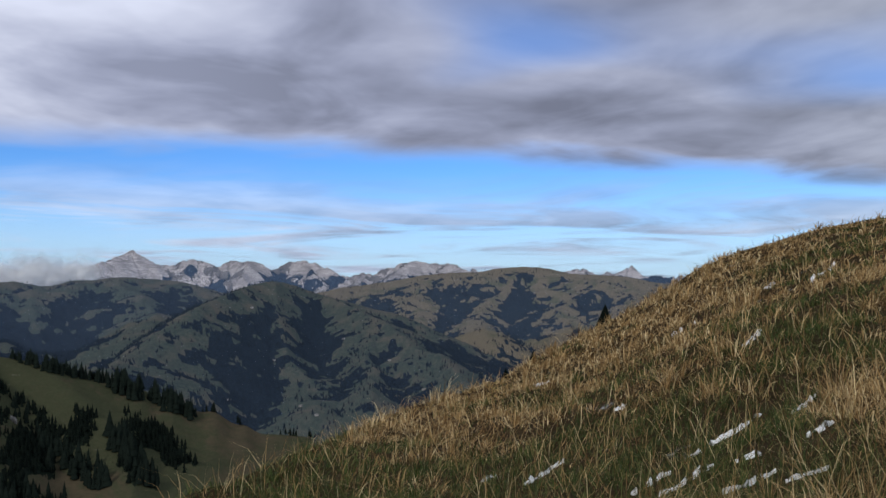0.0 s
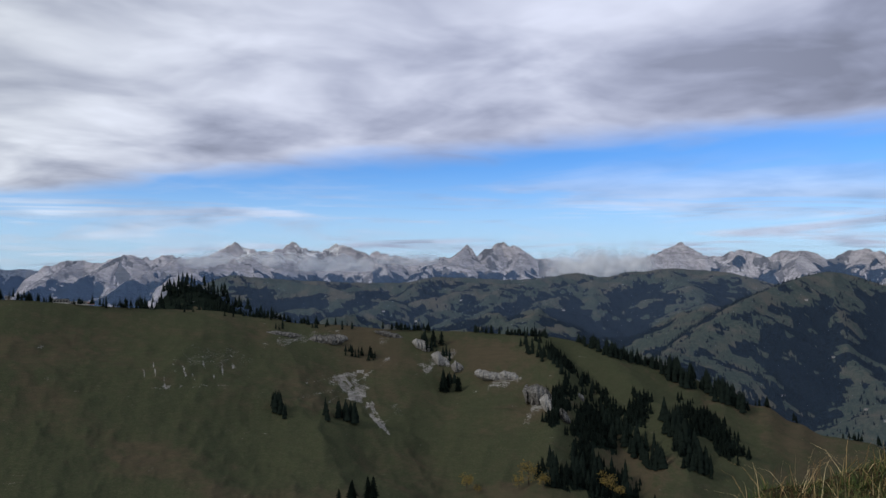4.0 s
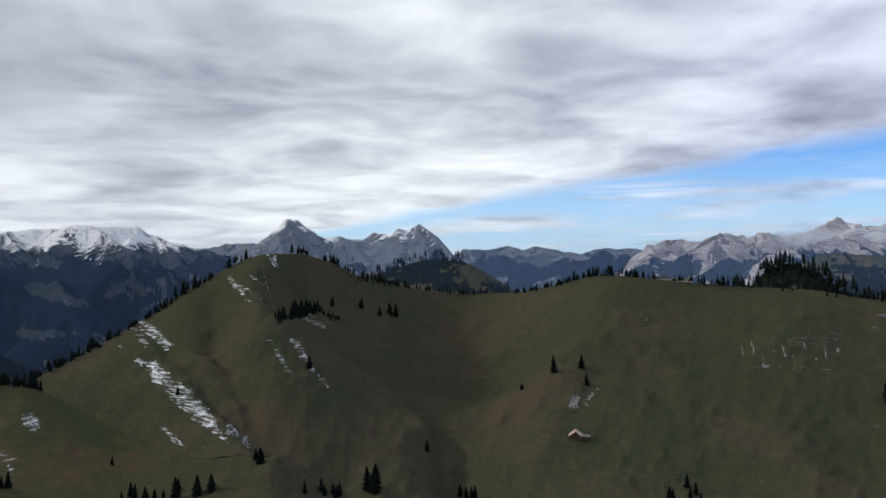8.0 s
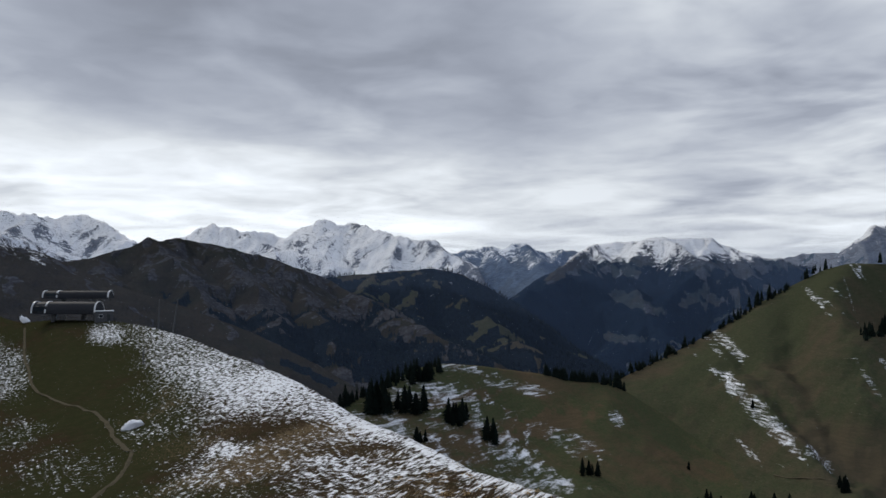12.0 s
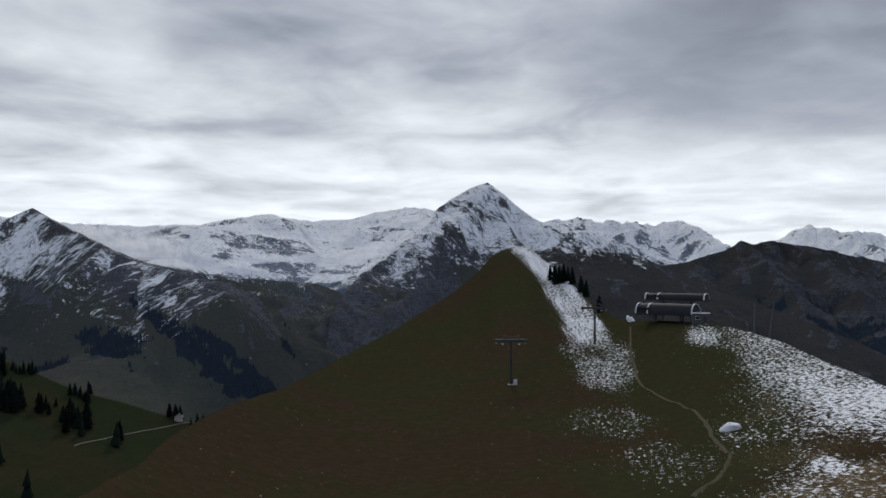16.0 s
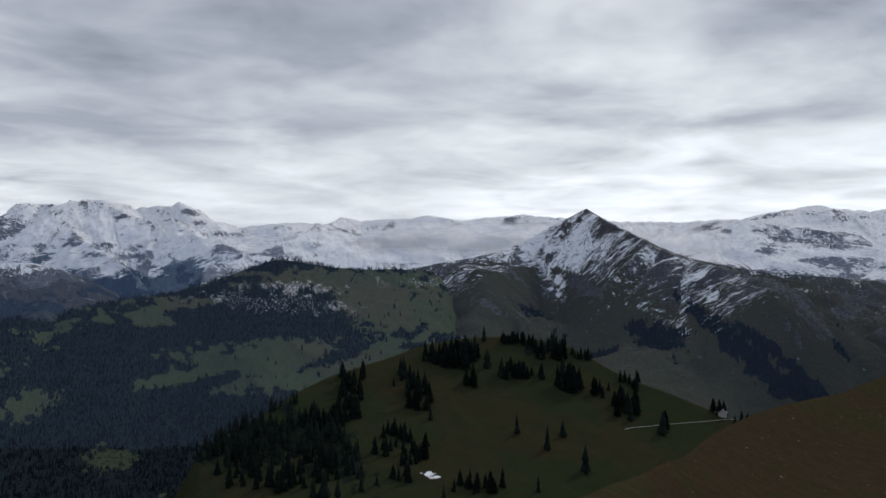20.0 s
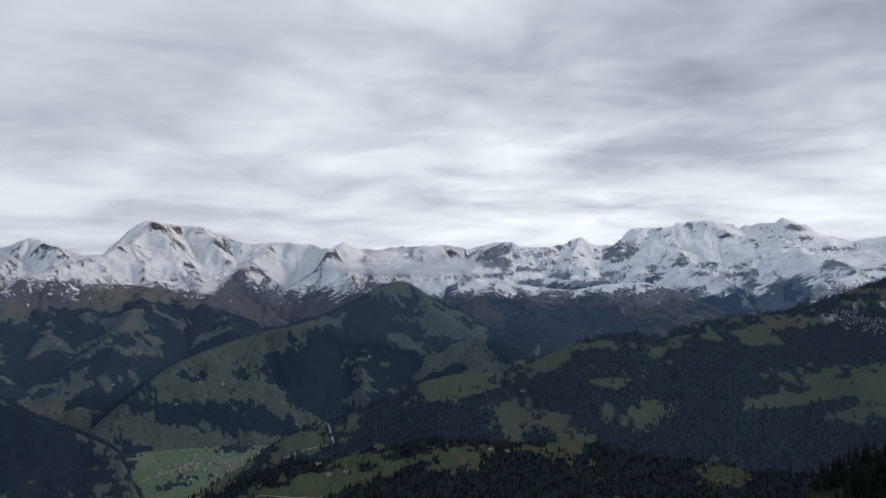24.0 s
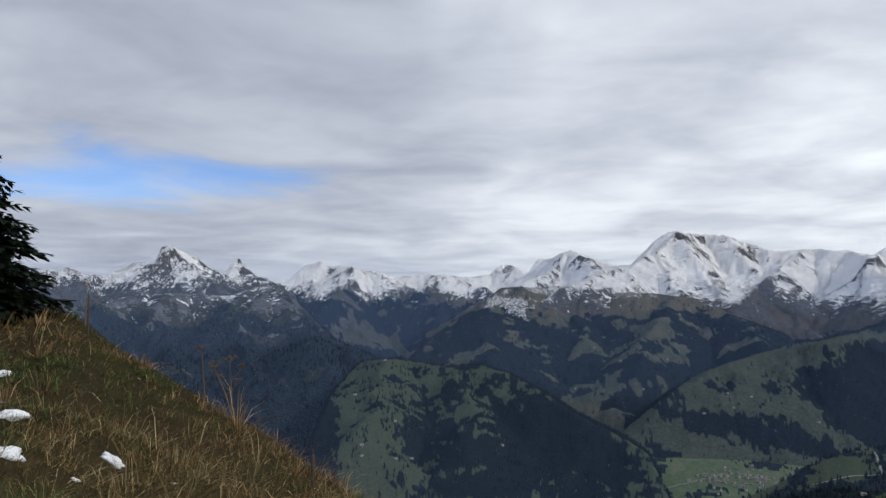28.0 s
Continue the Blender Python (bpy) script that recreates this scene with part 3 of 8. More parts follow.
RANGE_BLUE = [(10.2, 0.4), (12.9, 0.79), (14.7, 0.79), (15.6, 0.79), (16.7, 0.41), (18.3, 0.71), (19.7, 1.05), (20.6, 0.71), (21.6, 1.08),
    (22.6, 0.78), (24.6, 0.85), (25.4, 0.25)]
TWIN_PEAKS = [(24.3, -0.31), (25.5, 0.56), (26.4, 1.66), (27.7, 2.61), (28.4, 2.14), (29.2, 2.26), (29.8, 1.76), (30.9, 1.96), (31.7, 1.49),
    (33.3, 1.69), (34.4, 1.69), (35.4, 2.27), (36.1, 2.93), (36.9, 2.93), (37.5, 2.27), (38.8, 1.23), (39.7, 1.31), (40.8, 1.23), (41.9, 0.93),
    (43.4, 0.37)]
SNOW_SHOULDER = [(39.9, 0.17), (42.2, 0.93), (43.3, 1.01), (45.6, 1.83), (46.4, 2.3), (48.7, 2.41), (50.3, 2.3), (50.9, 2.22), (51.9, 2.1),
    (53.1, 2.09), (54.2, 1.93), (55, 1.5), (56.2, 0.51), (57.7, -0.35), (59.7, -1.64)]
FAR_HORNS = [(53.4, 0.91), (55, 1.5), (56.2, 1.57), (57.8, 1.48), (58.7, 2.1), (59.5, 2.14), (60.1, 1.67), (61.6, 1.96), (62.4, 1.65), (63.9, 1.44),
    (65.4, 0.47)]
WHITE_MASSIF = [(62, 0.52), (64.1, 1.51), (65.1, 2.38), (66.6, 2.31), (68.6, 2.91), (69.8, 3.3), (70.6, 3.42), (71.5, 3.38), (72.6, 3.74),
    (74.1, 3.19), (75.2, 2.52), (76.4, 2.72), (78.3, 2.9), (80, 3.32), (81, 3), (81.9, 2.5), (83.6, 1.54)]
SOUTH_RANGE = [(83, 1.09), (85.3, 2.28), (86.5, 3.08), (88.1, 3.84), (89.6, 3.5), (90.8, 3.7), (93.2, 3.79), (95.1, 4.03), (96.7, 3.91), (98.6, 3.71)]
DARK_RIDGE = [(57.4, -7.68), (62, -5.28), (64.3, -4.49), (65.9, -3.48), (68.2, -2.19), (71, -1.2), (72.1, -0.49), (72.9, -0.17), (74.5, 0.38), (76, 1.01), (77.6, 1.36), (78.7, 1.67), (79.8, 1.93),
    (81.4, 2.16), (82.5, 2.38), (83.4, 2.1), (84.1, 2.41), (84.7, 1.95), (85.9, 1.53), (87.7, 0.97), (88.8, 0.79), (90.5, 0.5)]
BROWN_FLANK = [(98.5, 1.2), (96, 2.3), (94.5, 2.2), (93, 1.85), (90.6, 1.43), (88.6, 0.48), (86.5, -0.53), (84.3, -1.37), (82.1, -2.08), (79.8, -2.99), (77.5, -3.94), (75.2, -5.05), (72.9, -6.23), (69, -8.6)]
WOODED_HILL = [(53, -6.45), (55.2, -5.2), (57, -3.71), (59.3, -2.19), (61.2, -1.03), (63.1, -0.06), (65.1, 0.34), (67.4, 0.16), (69.8, -0.03),
    (72.1, -0.22), (74.5, -0.79)]
PYRAMID = [(85.4, -0.84), (87.3, 0.15), (89.3, 1.14), (90.8, 1.82), (92.4, 2.41), (94.3, 3.16), (95.5, 3.17), (97.5, 3.91), (98.6, 4.68),
    (99.8, 5.71), (100.9, 6.54), (102, 6.18), (103.5, 5.39), (104.5, 4.62), (105, 3.67), (106.1, 2.9), (107.2, 2.14), (108.2, 1.21), (109.6, 0.28),
    (110.6, -0.81), (111.3, -1.89), (111.8, -2.97), (112.1, -4.75), (112.6, -6.5)]
SNOW_BASIN = [(102.5, 4.32), (104.8, 4.62), (106, 4.83), (107.2, 4.65), (108.8, 4.39), (110.3, 4), (111.9, 3.81), (113.1, 3.81), (114.7, 3.93),
    (116, 4.24), (117.4, 4), (118.9, 3.8), (120.5, 3.4), (122, 3.39), (123.9, 3.26), (125.7, 3.24), (128.3, 3.32), (130.7, 3.47), (134.8, 3.77),
    (137.1, 3.64), (139.1, 3.36), (141.4, 3.73), (142.6, 3.52), (145, 3.41), (146.1, 3.28), (147.4, 3.57), (148.3, 3.05), (150.4, 3.09),
    (152.4, 2.97), (153.9, 2.74), (155.4, 2.52)]
SHARP_PEAK = [(111.1, -1.09), (112.7, -0.5), (118.2, -0.09), (121.2, 0.31), (123.9, 0.89), (125.7, 1.64), (127.9, 2.76), (129.3, 3.49), (130.5, 4.22),
    (131.8, 3.58), (133.3, 2.81), (134.5, 2.03), (136, 1.44), (138.3, 0.83), (140.6, 0.41), (142.6, -0.01), (144.9, -0.43), (148.4, -0.48),
    (152.3, -1.31)]
BIG_MASSIF = [(150.1, 2.15), (151.5, 2.94), (153.8, 2.6), (154.9, 2.89), (156, 3.11), (156.8, 3.82), (158.1, 4.23), (159.1, 4.05), (160.7, 3.8),
    (162.2, 4.22), (164.6, 4.2), (165, 3.93), (166.8, 3.87), (167.8, 3.76), (168.9, 2.78), (170.1, 2.79), (171.2, 3.38), (172.4, 2.8), (174.7, 2.61),
    (175.9, 2.99), (177, 2.99), (178.9, 2.61), (181.1, 2.52), (181.8, 2.9), (182.5, 2.78), (184, 2.77), (185.7, 2.39)]
WHITE_PEAK = [(179.1, 2.6), (179.9, 2.8), (181.8, 2.82), (183.7, 2.63), (185.3, 2.56), (186.5, 2.64), (187.5, 3.12), (188.4, 2.65), (189.6, 2.85),
    (191.6, 3.04), (193.9, 2.96), (195.5, 3.42), (197.1, 4.07), (198.6, 4.17), (200.5, 4.42), (201.6, 3.75), (202.6, 2.59), (203.1, 2.2), (204.2, 2),
    (205.3, 2.56), (206.1, 2.73), (207.3, 3.17), (208.2, 2.7), (209.4, 2.5), (210.1, 1.57), (210.8, 1.93), (211.5, 2.21), (212, 1.55), (213.3, 1.35),
    (214.6, 1.16), (216.1, 1.5), (216.9, 1.14)]
SNOW_CHAIN = [(210.6, 1.46), (211.8, 2.12), (212.7, 1.53), (214.1, 1.33), (215.7, 1.33), (216.3, 1.44), (217.6, 1.52), (219.2, 1.24), (220.8, 1.7),
    (222.3, 1.88), (223.9, 2.06), (224.5, 2.25), (225.4, 2.05), (226.5, 1.07), (227.7, 0.49)]
CASTLE_PEAK = [(226.2, 0.5), (227.3, 0.88), (228.8, 1.44), (229.4, 1.82), (229.8, 2.46), (230.3, 2.18), (230.8, 1.42), (231.8, 1.79), (232.5, 2.53),
    (233.6, 2.88), (234.3, 3.28), (234.8, 3.05), (235.2, 2.11), (236.2, 2.09), (237.1, 1.71), (238.1, 1.15), (239.4, 1.31), (240.4, 1.66),
    (241, 1.47), (242.6, 1.27)]
GREEN_HILL = [(-58.7, -7.05), (-56.1, -5.55), (-53.7, -4.6), (-51.8, -3.82), (-50.2, -3.23), (-48.7, -2.44), (-47.1, -1.84), (-45.2, -1.44),
    (-43.2, -0.84), (-41.7, -0.44), (-40.2, 0.15), (-38.8, 0.46), (-37.2, 0.16), (-35.7, -0.4), (-33.5, -1.32), (-31.8, -2.22), (-29.7, -3.63),
    (-28, -5.01), (-26.1, -6.32)]
BROWN_HILL = [(-69.9, -0.58), (-66.3, -0), (-64.8, 0.19), (-63, 0.59), (-61.1, 0.72), (-59.2, 0.81), (-57.7, 1.21), (-56.1, 1.34), (-54.2, 1.24),
    (-53, 0.97), (-51, 0.95), (-49.1, 0.8), (-47.1, 0.42), (-44.8, 0.12), (-43.2, -0.07), (-40.9, -0.63)]
WOODED_HILLS = [(-36.4, -0.59), (-33.1, 0.37), (-31.4, 0.56), (-29, 0.75), (-27.3, 0.5), (-25.8, 0.49), (-25.3, 0.11), (-24.3, 0.18), (-22.7, 0.5),
    (-21.2, 0.19), (-18.8, 0), (-15.7, 0.13), (-12.9, 0.22), (-11, -0.16), (-7.2, -0.15), (-3.5, 0.05), (-0.6, 0.25), (0.8, 0.44), (1.9, 0.07),
    (3.9, -0.83), (5.2, -2.07)]
PASTURE_HILL = [(-41.7, -10.13), (-38.7, -9.76), (-37.8, -9.78), (-37.2, -9.11), (-36.1, -9.05), (-35, -8.03), (-34, -8.23), (-32.1, -6.99),
    (-31.1, -7.22), (-30.8, -6.56), (-28.8, -6.14), (-26.6, -5.41), (-23.5, -4.36), (-21.1, -3.9), (-18.8, -3.82), (-15.7, -3.57), (-11.8, -3.46),
    (-9.5, -3.36), (-6.5, -3.02), (-3.5, -2.89), (-1.8, -2.45), (-0.9, -2.48), (0.2, -2.25), (1.7, -1.97), (6.4, -1.75), (9.5, -1.53), (13.2, -1.12),
    (15.3, -0.99), (16.5, -1.2), (18, -1.63), (19.7, -1.98), (21.6, -2.28), (21.8, -2.2), (24.3, -2.31), (27, -2.06), (30.2, -1.45), (32.1, -0.97),
    (33.7, -0.06), (35.6, 0.53), (38.2, 0.62), (39.7, 0.17), (41.6, -0.85), (43.4, -1.88), (45.1, -3.14), (47.2, -4.36), (49.6, -5.7), (51.8, -6.8),
    (53, -7.45), (54.3, -7.65), (55.8, -8.01), (58.9, -9.12)]
FIR_KNOLL = [(-1.8, -2.77), (0.2, -2.17), (1.3, -1.27), (2.5, -0.48), (3.7, -0.28), (4.9, -0.86), (5.6, -1.76), (6.8, -2.33)]
DARK_KNOLL = [(20.4, -2.67), (21.2, -2.09), (22.7, -1.1), (24.3, -0.12), (26.3, 0.09), (27.8, 0.02), (29.8, -0.67), (31.7, -1.05), (33.3, -1.43)]
SADDLE_MEADOW = [(34, -17.2), (38.5, -15.6), (43.4, -13.2), (46.8, -11.3), (49.5, -9.4), (51.9, -7.94), (53, -7.41), (55.8, -7.29), (57.3, -6.9), (59.6, -6.65), (61.9, -6.35),
    (64.2, -6.2), (65.7, -6.35), (67.2, -6.99), (69.3, -8.09), (71.4, -9.08)]
FOREST_RIDGE = [(140.6, -0.37), (143.3, -0.02), (146.1, -0.06), (148.4, 0.11), (150.4, 0.47), (151.9, 0.56), (153.9, -0.16), (156.1, -0.97),
    (158.7, -1.75), (161.6, -2.15), (162.3, -2.36), (164.7, -2.73), (164.8, -2.89), (165.8, -3.49), (167, -3.29), (170.1, -3.45), (172.5, -4.18),
    (174.8, -5.28), (176.3, -5.8), (180, -6.06), (182.1, -6.52), (183.9, -7.53), (186.3, -8.28), (188.3, -9.19), (189.9, -9.4), (191.5, -10.1),
    (193.3, -11.23), (197.7, -13.67), (199.2, -14.33), (200.7, -15.15)]
TREE_KNOLL = [(117, -10.52), (121, -9.58), (125, -8.13), (127.4, -7.38), (129.2, -6.55), (131, -5.52), (132.5, -5.01), (134.4, -4.69), (136.7, -4.63),
    (139.4, -4.82), (141.7, -5.25), (144.4, -6.26), (146.4, -6.86), (148.3, -7.45), (150.6, -8.6), (152.5, -9.72), (154.4, -11), (156.7, -12.22),
    (158.1, -14.67)]
POINTED_HILL = [(171.2, -5.26), (173.3, -4.58), (175.5, -3.88), (177.7, -2.77), (179.2, -1.83), (180.7, -1.26), (181.8, -0.49), (183, 0.29),
    (184, 0.41), (185.3, -0.1), (186.9, -1.08), (189.2, -2.05), (190.8, -2.44), (193.1, -3.02), (195.5, -3.59), (198.5, -4.72), (200.8, -6.2)]
BROWN_SHOULDER = [(193.1, -2.44), (196.3, -1.26), (199.3, -0.09), (201.6, 0.21), (203.9, 0.29), (206.8, 0.28), (208.2, 0.47), (210.3, 0.65),
    (212, 0.57), (213.6, -0.98), (215.2, -1.67), (217.4, -3.54)]
MEADOW_HILL = [(202, -10.21), (203.4, -9.37), (204.5, -8.86), (206.8, -7.82), (209.1, -6.36), (211.4, -5.25), (213.3, -4.69), (215.3, -4.89),
    (216.8, -4.71), (219.2, -4.32), (221.5, -4.51), (223.4, -6.4), (224.3, -8.27), (225.1, -10.47)]
DARK_SLOPE = [(219.2, -4.9), (221.5, -3.74), (223.4, -2.97), (224.6, -1.81), (226.1, -0.27), (227.3, 0.68), (228.8, 0.48), (230.6, -0.09),
    (233.2, 0.08), (235.6, 0.07), (237.7, -0.3), (240, -0.66), (242.2, -0.83)]
GROUND_RIM = [(-78.5, 30.3, 3.77), (-74.8, 30.3, 3.44), (-72.5, 30.3, 3.1), (-69.7, 30.2, 2.65), (-67.2, 29.2, 2.07), (-65, 28.4, 1.32),
    (-62.4, 26.4, 0.65), (-60.2, 24.5, 0.23), (-57.1, 21, -0.13), (-54.8, 18.2, -0.33), (-52.1, 16.6, -0.48), (-49.1, 14.7, -0.43),
    (-45.7, 12.6, -0.38), (-43.1, 11.4, -0.4), (-39.8, 10.1, -0.37), (-36.9, 9.3, -0.41), (-33.5, 8.3, -0.32), (57.6, 47.4, -10.75),
    (59.1, 53.4, -11.96), (62.5, 67.6, -14.35), (65.2, 81, -15.44), (68.3, 99.4, -16.99), (70.6, 115, -17.96), (72.9, 133.7, -17.47),
    (76, 160.4, -16.84), (79.1, 191, -16.31), (81.7, 224.1, -14.73), (84.3, 260.2, -13.7), (86.1, 274.6, -12.93), (89.7, 289, -12.96),
    (91.4, 309.5, -14.76), (92.4, 322.5, -13.87), (94, 354.5, -8.09), (95.5, 390.7, 0.3), (97.1, 421.7, 10.29), (98.1, 442.5, 18.25),
    (99.2, 450.3, 17.95), (100.5, 441.3, 13.76), (101.6, 421.5, 3.34), (103.5, 388.9, -7.04), (105.3, 356.9, -13.21), (107.5, 319.3, -19.7),
    (109.9, 276.6, -22.67), (112.3, 236, -24.61), (114.8, 197, -24.6), (124.1, 91.2, -17.97), (126.9, 64.4, -13.73), (130.7, 45.1, -10.51),
    (221.2, 7.4, -0.1), (224.1, 7.7, 0.05), (227.1, 8.3, 0.24), (230, 8.9, 0.4), (232.5, 9.7, 0.55), (235, 10.5, 0.76), (237.1, 11.3, 0.98),
    (238.7, 12, 1.24), (240.1, 12.4, 1.42), (241.6, 12.7, 1.42), (243.5, 13.1, 1.45)]


def share(v, part):
    """The level that only that part of the values passes."""
    return float(np.quantile(v[2:], 1 - min(max(part, 0.0), 1.0)))


def unit(v):
    return (v - v.mean()) / max(v.std(), 1e-3)


def hollow_of(o, wide):
    """How far a place lies below its surroundings: gullies positive, spurs negative."""
    n = max(2, wide / (o.az[1] - o.az[0]))
    return unit(np.clip(blur_rows(blur_rows(o.z, n).T, max(2, n * 0.6)).T - o.z, -40, 40))


def high_snow(line, soft=60, bare=0.3, wood_below=-1e9, wood_size=140, wood_amount=0.5, tint=0.5, patch=120, crags=0.4, bands=0.0, dust=0.0):
    """Cover of a high mountain: snow above a line but for ribs and steep places, streaked down the fall lines; crags, woods lower down.
    bands: level cliffs of that many metres; dust: thin snow that lets rock and grass through."""

    def paint(o):
        n = unit(fbm(o.x / patch, o.y / patch, 5, 3))
        size = o.r.mean() / 265.0
        bend = 0.5 * fbm(o.off / (size * 4), o.along / (size * 6), 3, 9)
        streak = unit(fbm(o.along / size * 0.8 + bend, o.off / (size * 9), 5, 8, 0.62))
        broad = unit(fbm(o.along / (size * 4) + bend, o.off / (size * 16), 4, 28, 0.55))
        side = blur_rows(o.side, 0.12 / (o.az[1] - o.az[0]))
        # the side term bares one flank of each rib, painting a shadowed side
        rough_ = 0.45 * unit(o.slope) + 0.55 * unit(side) + 0.35 * np.clip(o.rib, -2, 2) + 0.25 * streak + 0.55 * broad + 0.25 * n
        if bands:
            level = o.z + 0.06 * o.along + 0.5 * bands * fbm(o.x / 260, o.y / 260, 3, 47)
            cliff = ridged(level / bands, o.along / (bands * 22), 3, 48, 0.5)
            rough_ = unit(rough_) * 0.85 + 0.75 * unit(cliff) * ease(o.s, 1.0, 0.93)
        rough_ = unit(rough_)
        high = ease(o.z + soft * (0.25 * streak + 0.35 * broad + 0.45 * n), line - 1.6 * soft, line + 2.6 * soft)
        # bare ground shows through more and more towards the snow line
        level = 1.5 - 3.0 * (bare + (1 - bare) * (1 - high) ** 1.4)
        o.snow[:] = (ease(level - rough_, -1.5, 1.5) * 0.82 + 0.27 * high - dust) * ease(high, 0.0, 0.12)
        t = share(rough_, crags)
        o.rock[:] = np.maximum(ease(rough_, t - 0.6, t + 0.6), high)
        w = fbm(o.x / wood_size, o.y / wood_size, 6, 12, 0.6) + 0.035 * hollow_of(o, 0.8) + 0.03 * unit(side) + 0.02 * broad
        w = ease(w, share(w, wood_amount) - 0.05, share(w, wood_amount) + 0.05)
        o.wood[:] = w * ease(o.z + n * 18 + broad * 22, wood_below + 45, wood_below - 45)
        o.tint[:] = tint + 0.08 * n

    return paint


def woods(amount=0.45, size=120, tint=0.4, below=1e9, crags=0.0, snow=0.0, aspect=1.0):
    """Cover of a lower hill: fir woods in the gullies and on the flanks turned from the sun, meadows on the spurs."""

    def paint(o):
        lit = unit(-o.side)
        w = unit(fbm(o.x / size, o.y / size, 7, 21, 0.66)) + 0.45 * unit(fbm(o.x / 30, o.y / 30, 4, 25, 0.6))
        if o.along is not None:
            run = unit(fbm(o.along / (size * 0.5), o.off / (size * 2.2), 4, 27, 0.6))
            w = 0.55 * w + aspect * (0.55 * hollow_of(o, 1.1) + 0.30 * hollow_of(o, 2.6) - 0.30 * np.clip(blur_rows(lit, 6), -2, 2)) + 0.35 * run + 0.45 * np.clip(unit(np.sqrt(o.off)), -2, 2)
        t = share(w, amount)
        o.wood[:] = ease(w, t - 0.16, t + 0.16) * (amount > 0) * ease(o.z, below + 20, below - 20)
        if crags:
            v = o.slope + 0.5 * o.slope.std() * (fbm(o.x / 30, o.y / 30, 4, 4) - 0.5)
            o.rock[:] = ease(v, share(v, crags) - 0.05, share(v, crags) + 0.05)
        o.tint[:] = tint + 1.4 * (fbm(o.x / (size * 0.8), o.y / (size * 0.8), 5, 9) - 0.5) + (0.12 * np.clip(-hollow_of(o, 1.6), -2, 2) if amount else 0)
        if snow:
            v = fbm(o.x / 25, o.y / 25, 5, 33) + 0.4 * fbm(o.x / 120, o.y / 120, 3, 34)
            o.snow[:] = ease(v, share(v, snow) - 0.05, share(v, snow) + 0.05)

    return paint


class Sheet(Relief):
    """The ground's grid, to stand things on."""

    def __init__(self, az, r, z):
        self.az, self.r, self.z = az, r, z
        self.x, self.y = -np.sin(np.radians(az)) * r, np.cos(np.radians(az)) * r
        self.el = np.degrees(np.arctan2(z - EYE, r))


# snow left on the saddle, and bare turf in the snow: bearing, height, half width, half height
SADDLE_SNOW = [(93.2, -6.8, 2.2, 1.3, 0.40), (86.6, -3.8, 1.3, 0.7, 0.48), (94.8, -3.7, 1.6, 1.2, 0.48), (96.5, -1.3, 1.2, 1.8, 0.50), (79.0, -11.6, 1.9, 0.9, 0.52), (91.5, -9.1, 1.6, 0.8, 0.29), (84.7, -10.2, 1.3, 0.5, 0.40)]
SADDLE_SNOW += [(91.8, -5.7, 1.2, 1.4, 0.36), (93.2, -9.8, 3.0, 1.6, 0.24), (89.4, -12.1, 4.0, 1.2, 0.25), (80.5, -13.2, 4.0, 0.7, 0.42), (83.5, -10.2, 1.2, 0.5, 0.36)]
SADDLE_GREEN = [(87.6, -6.6, 2.3, 1.8), (82.6, -11.6, 1.6, 0.6), (76.2, -10.4, 4.2, 0.45), (70.5, -11.9, 4.0, 0.4), (84.5, -12.6, 1.4, 0.8)]


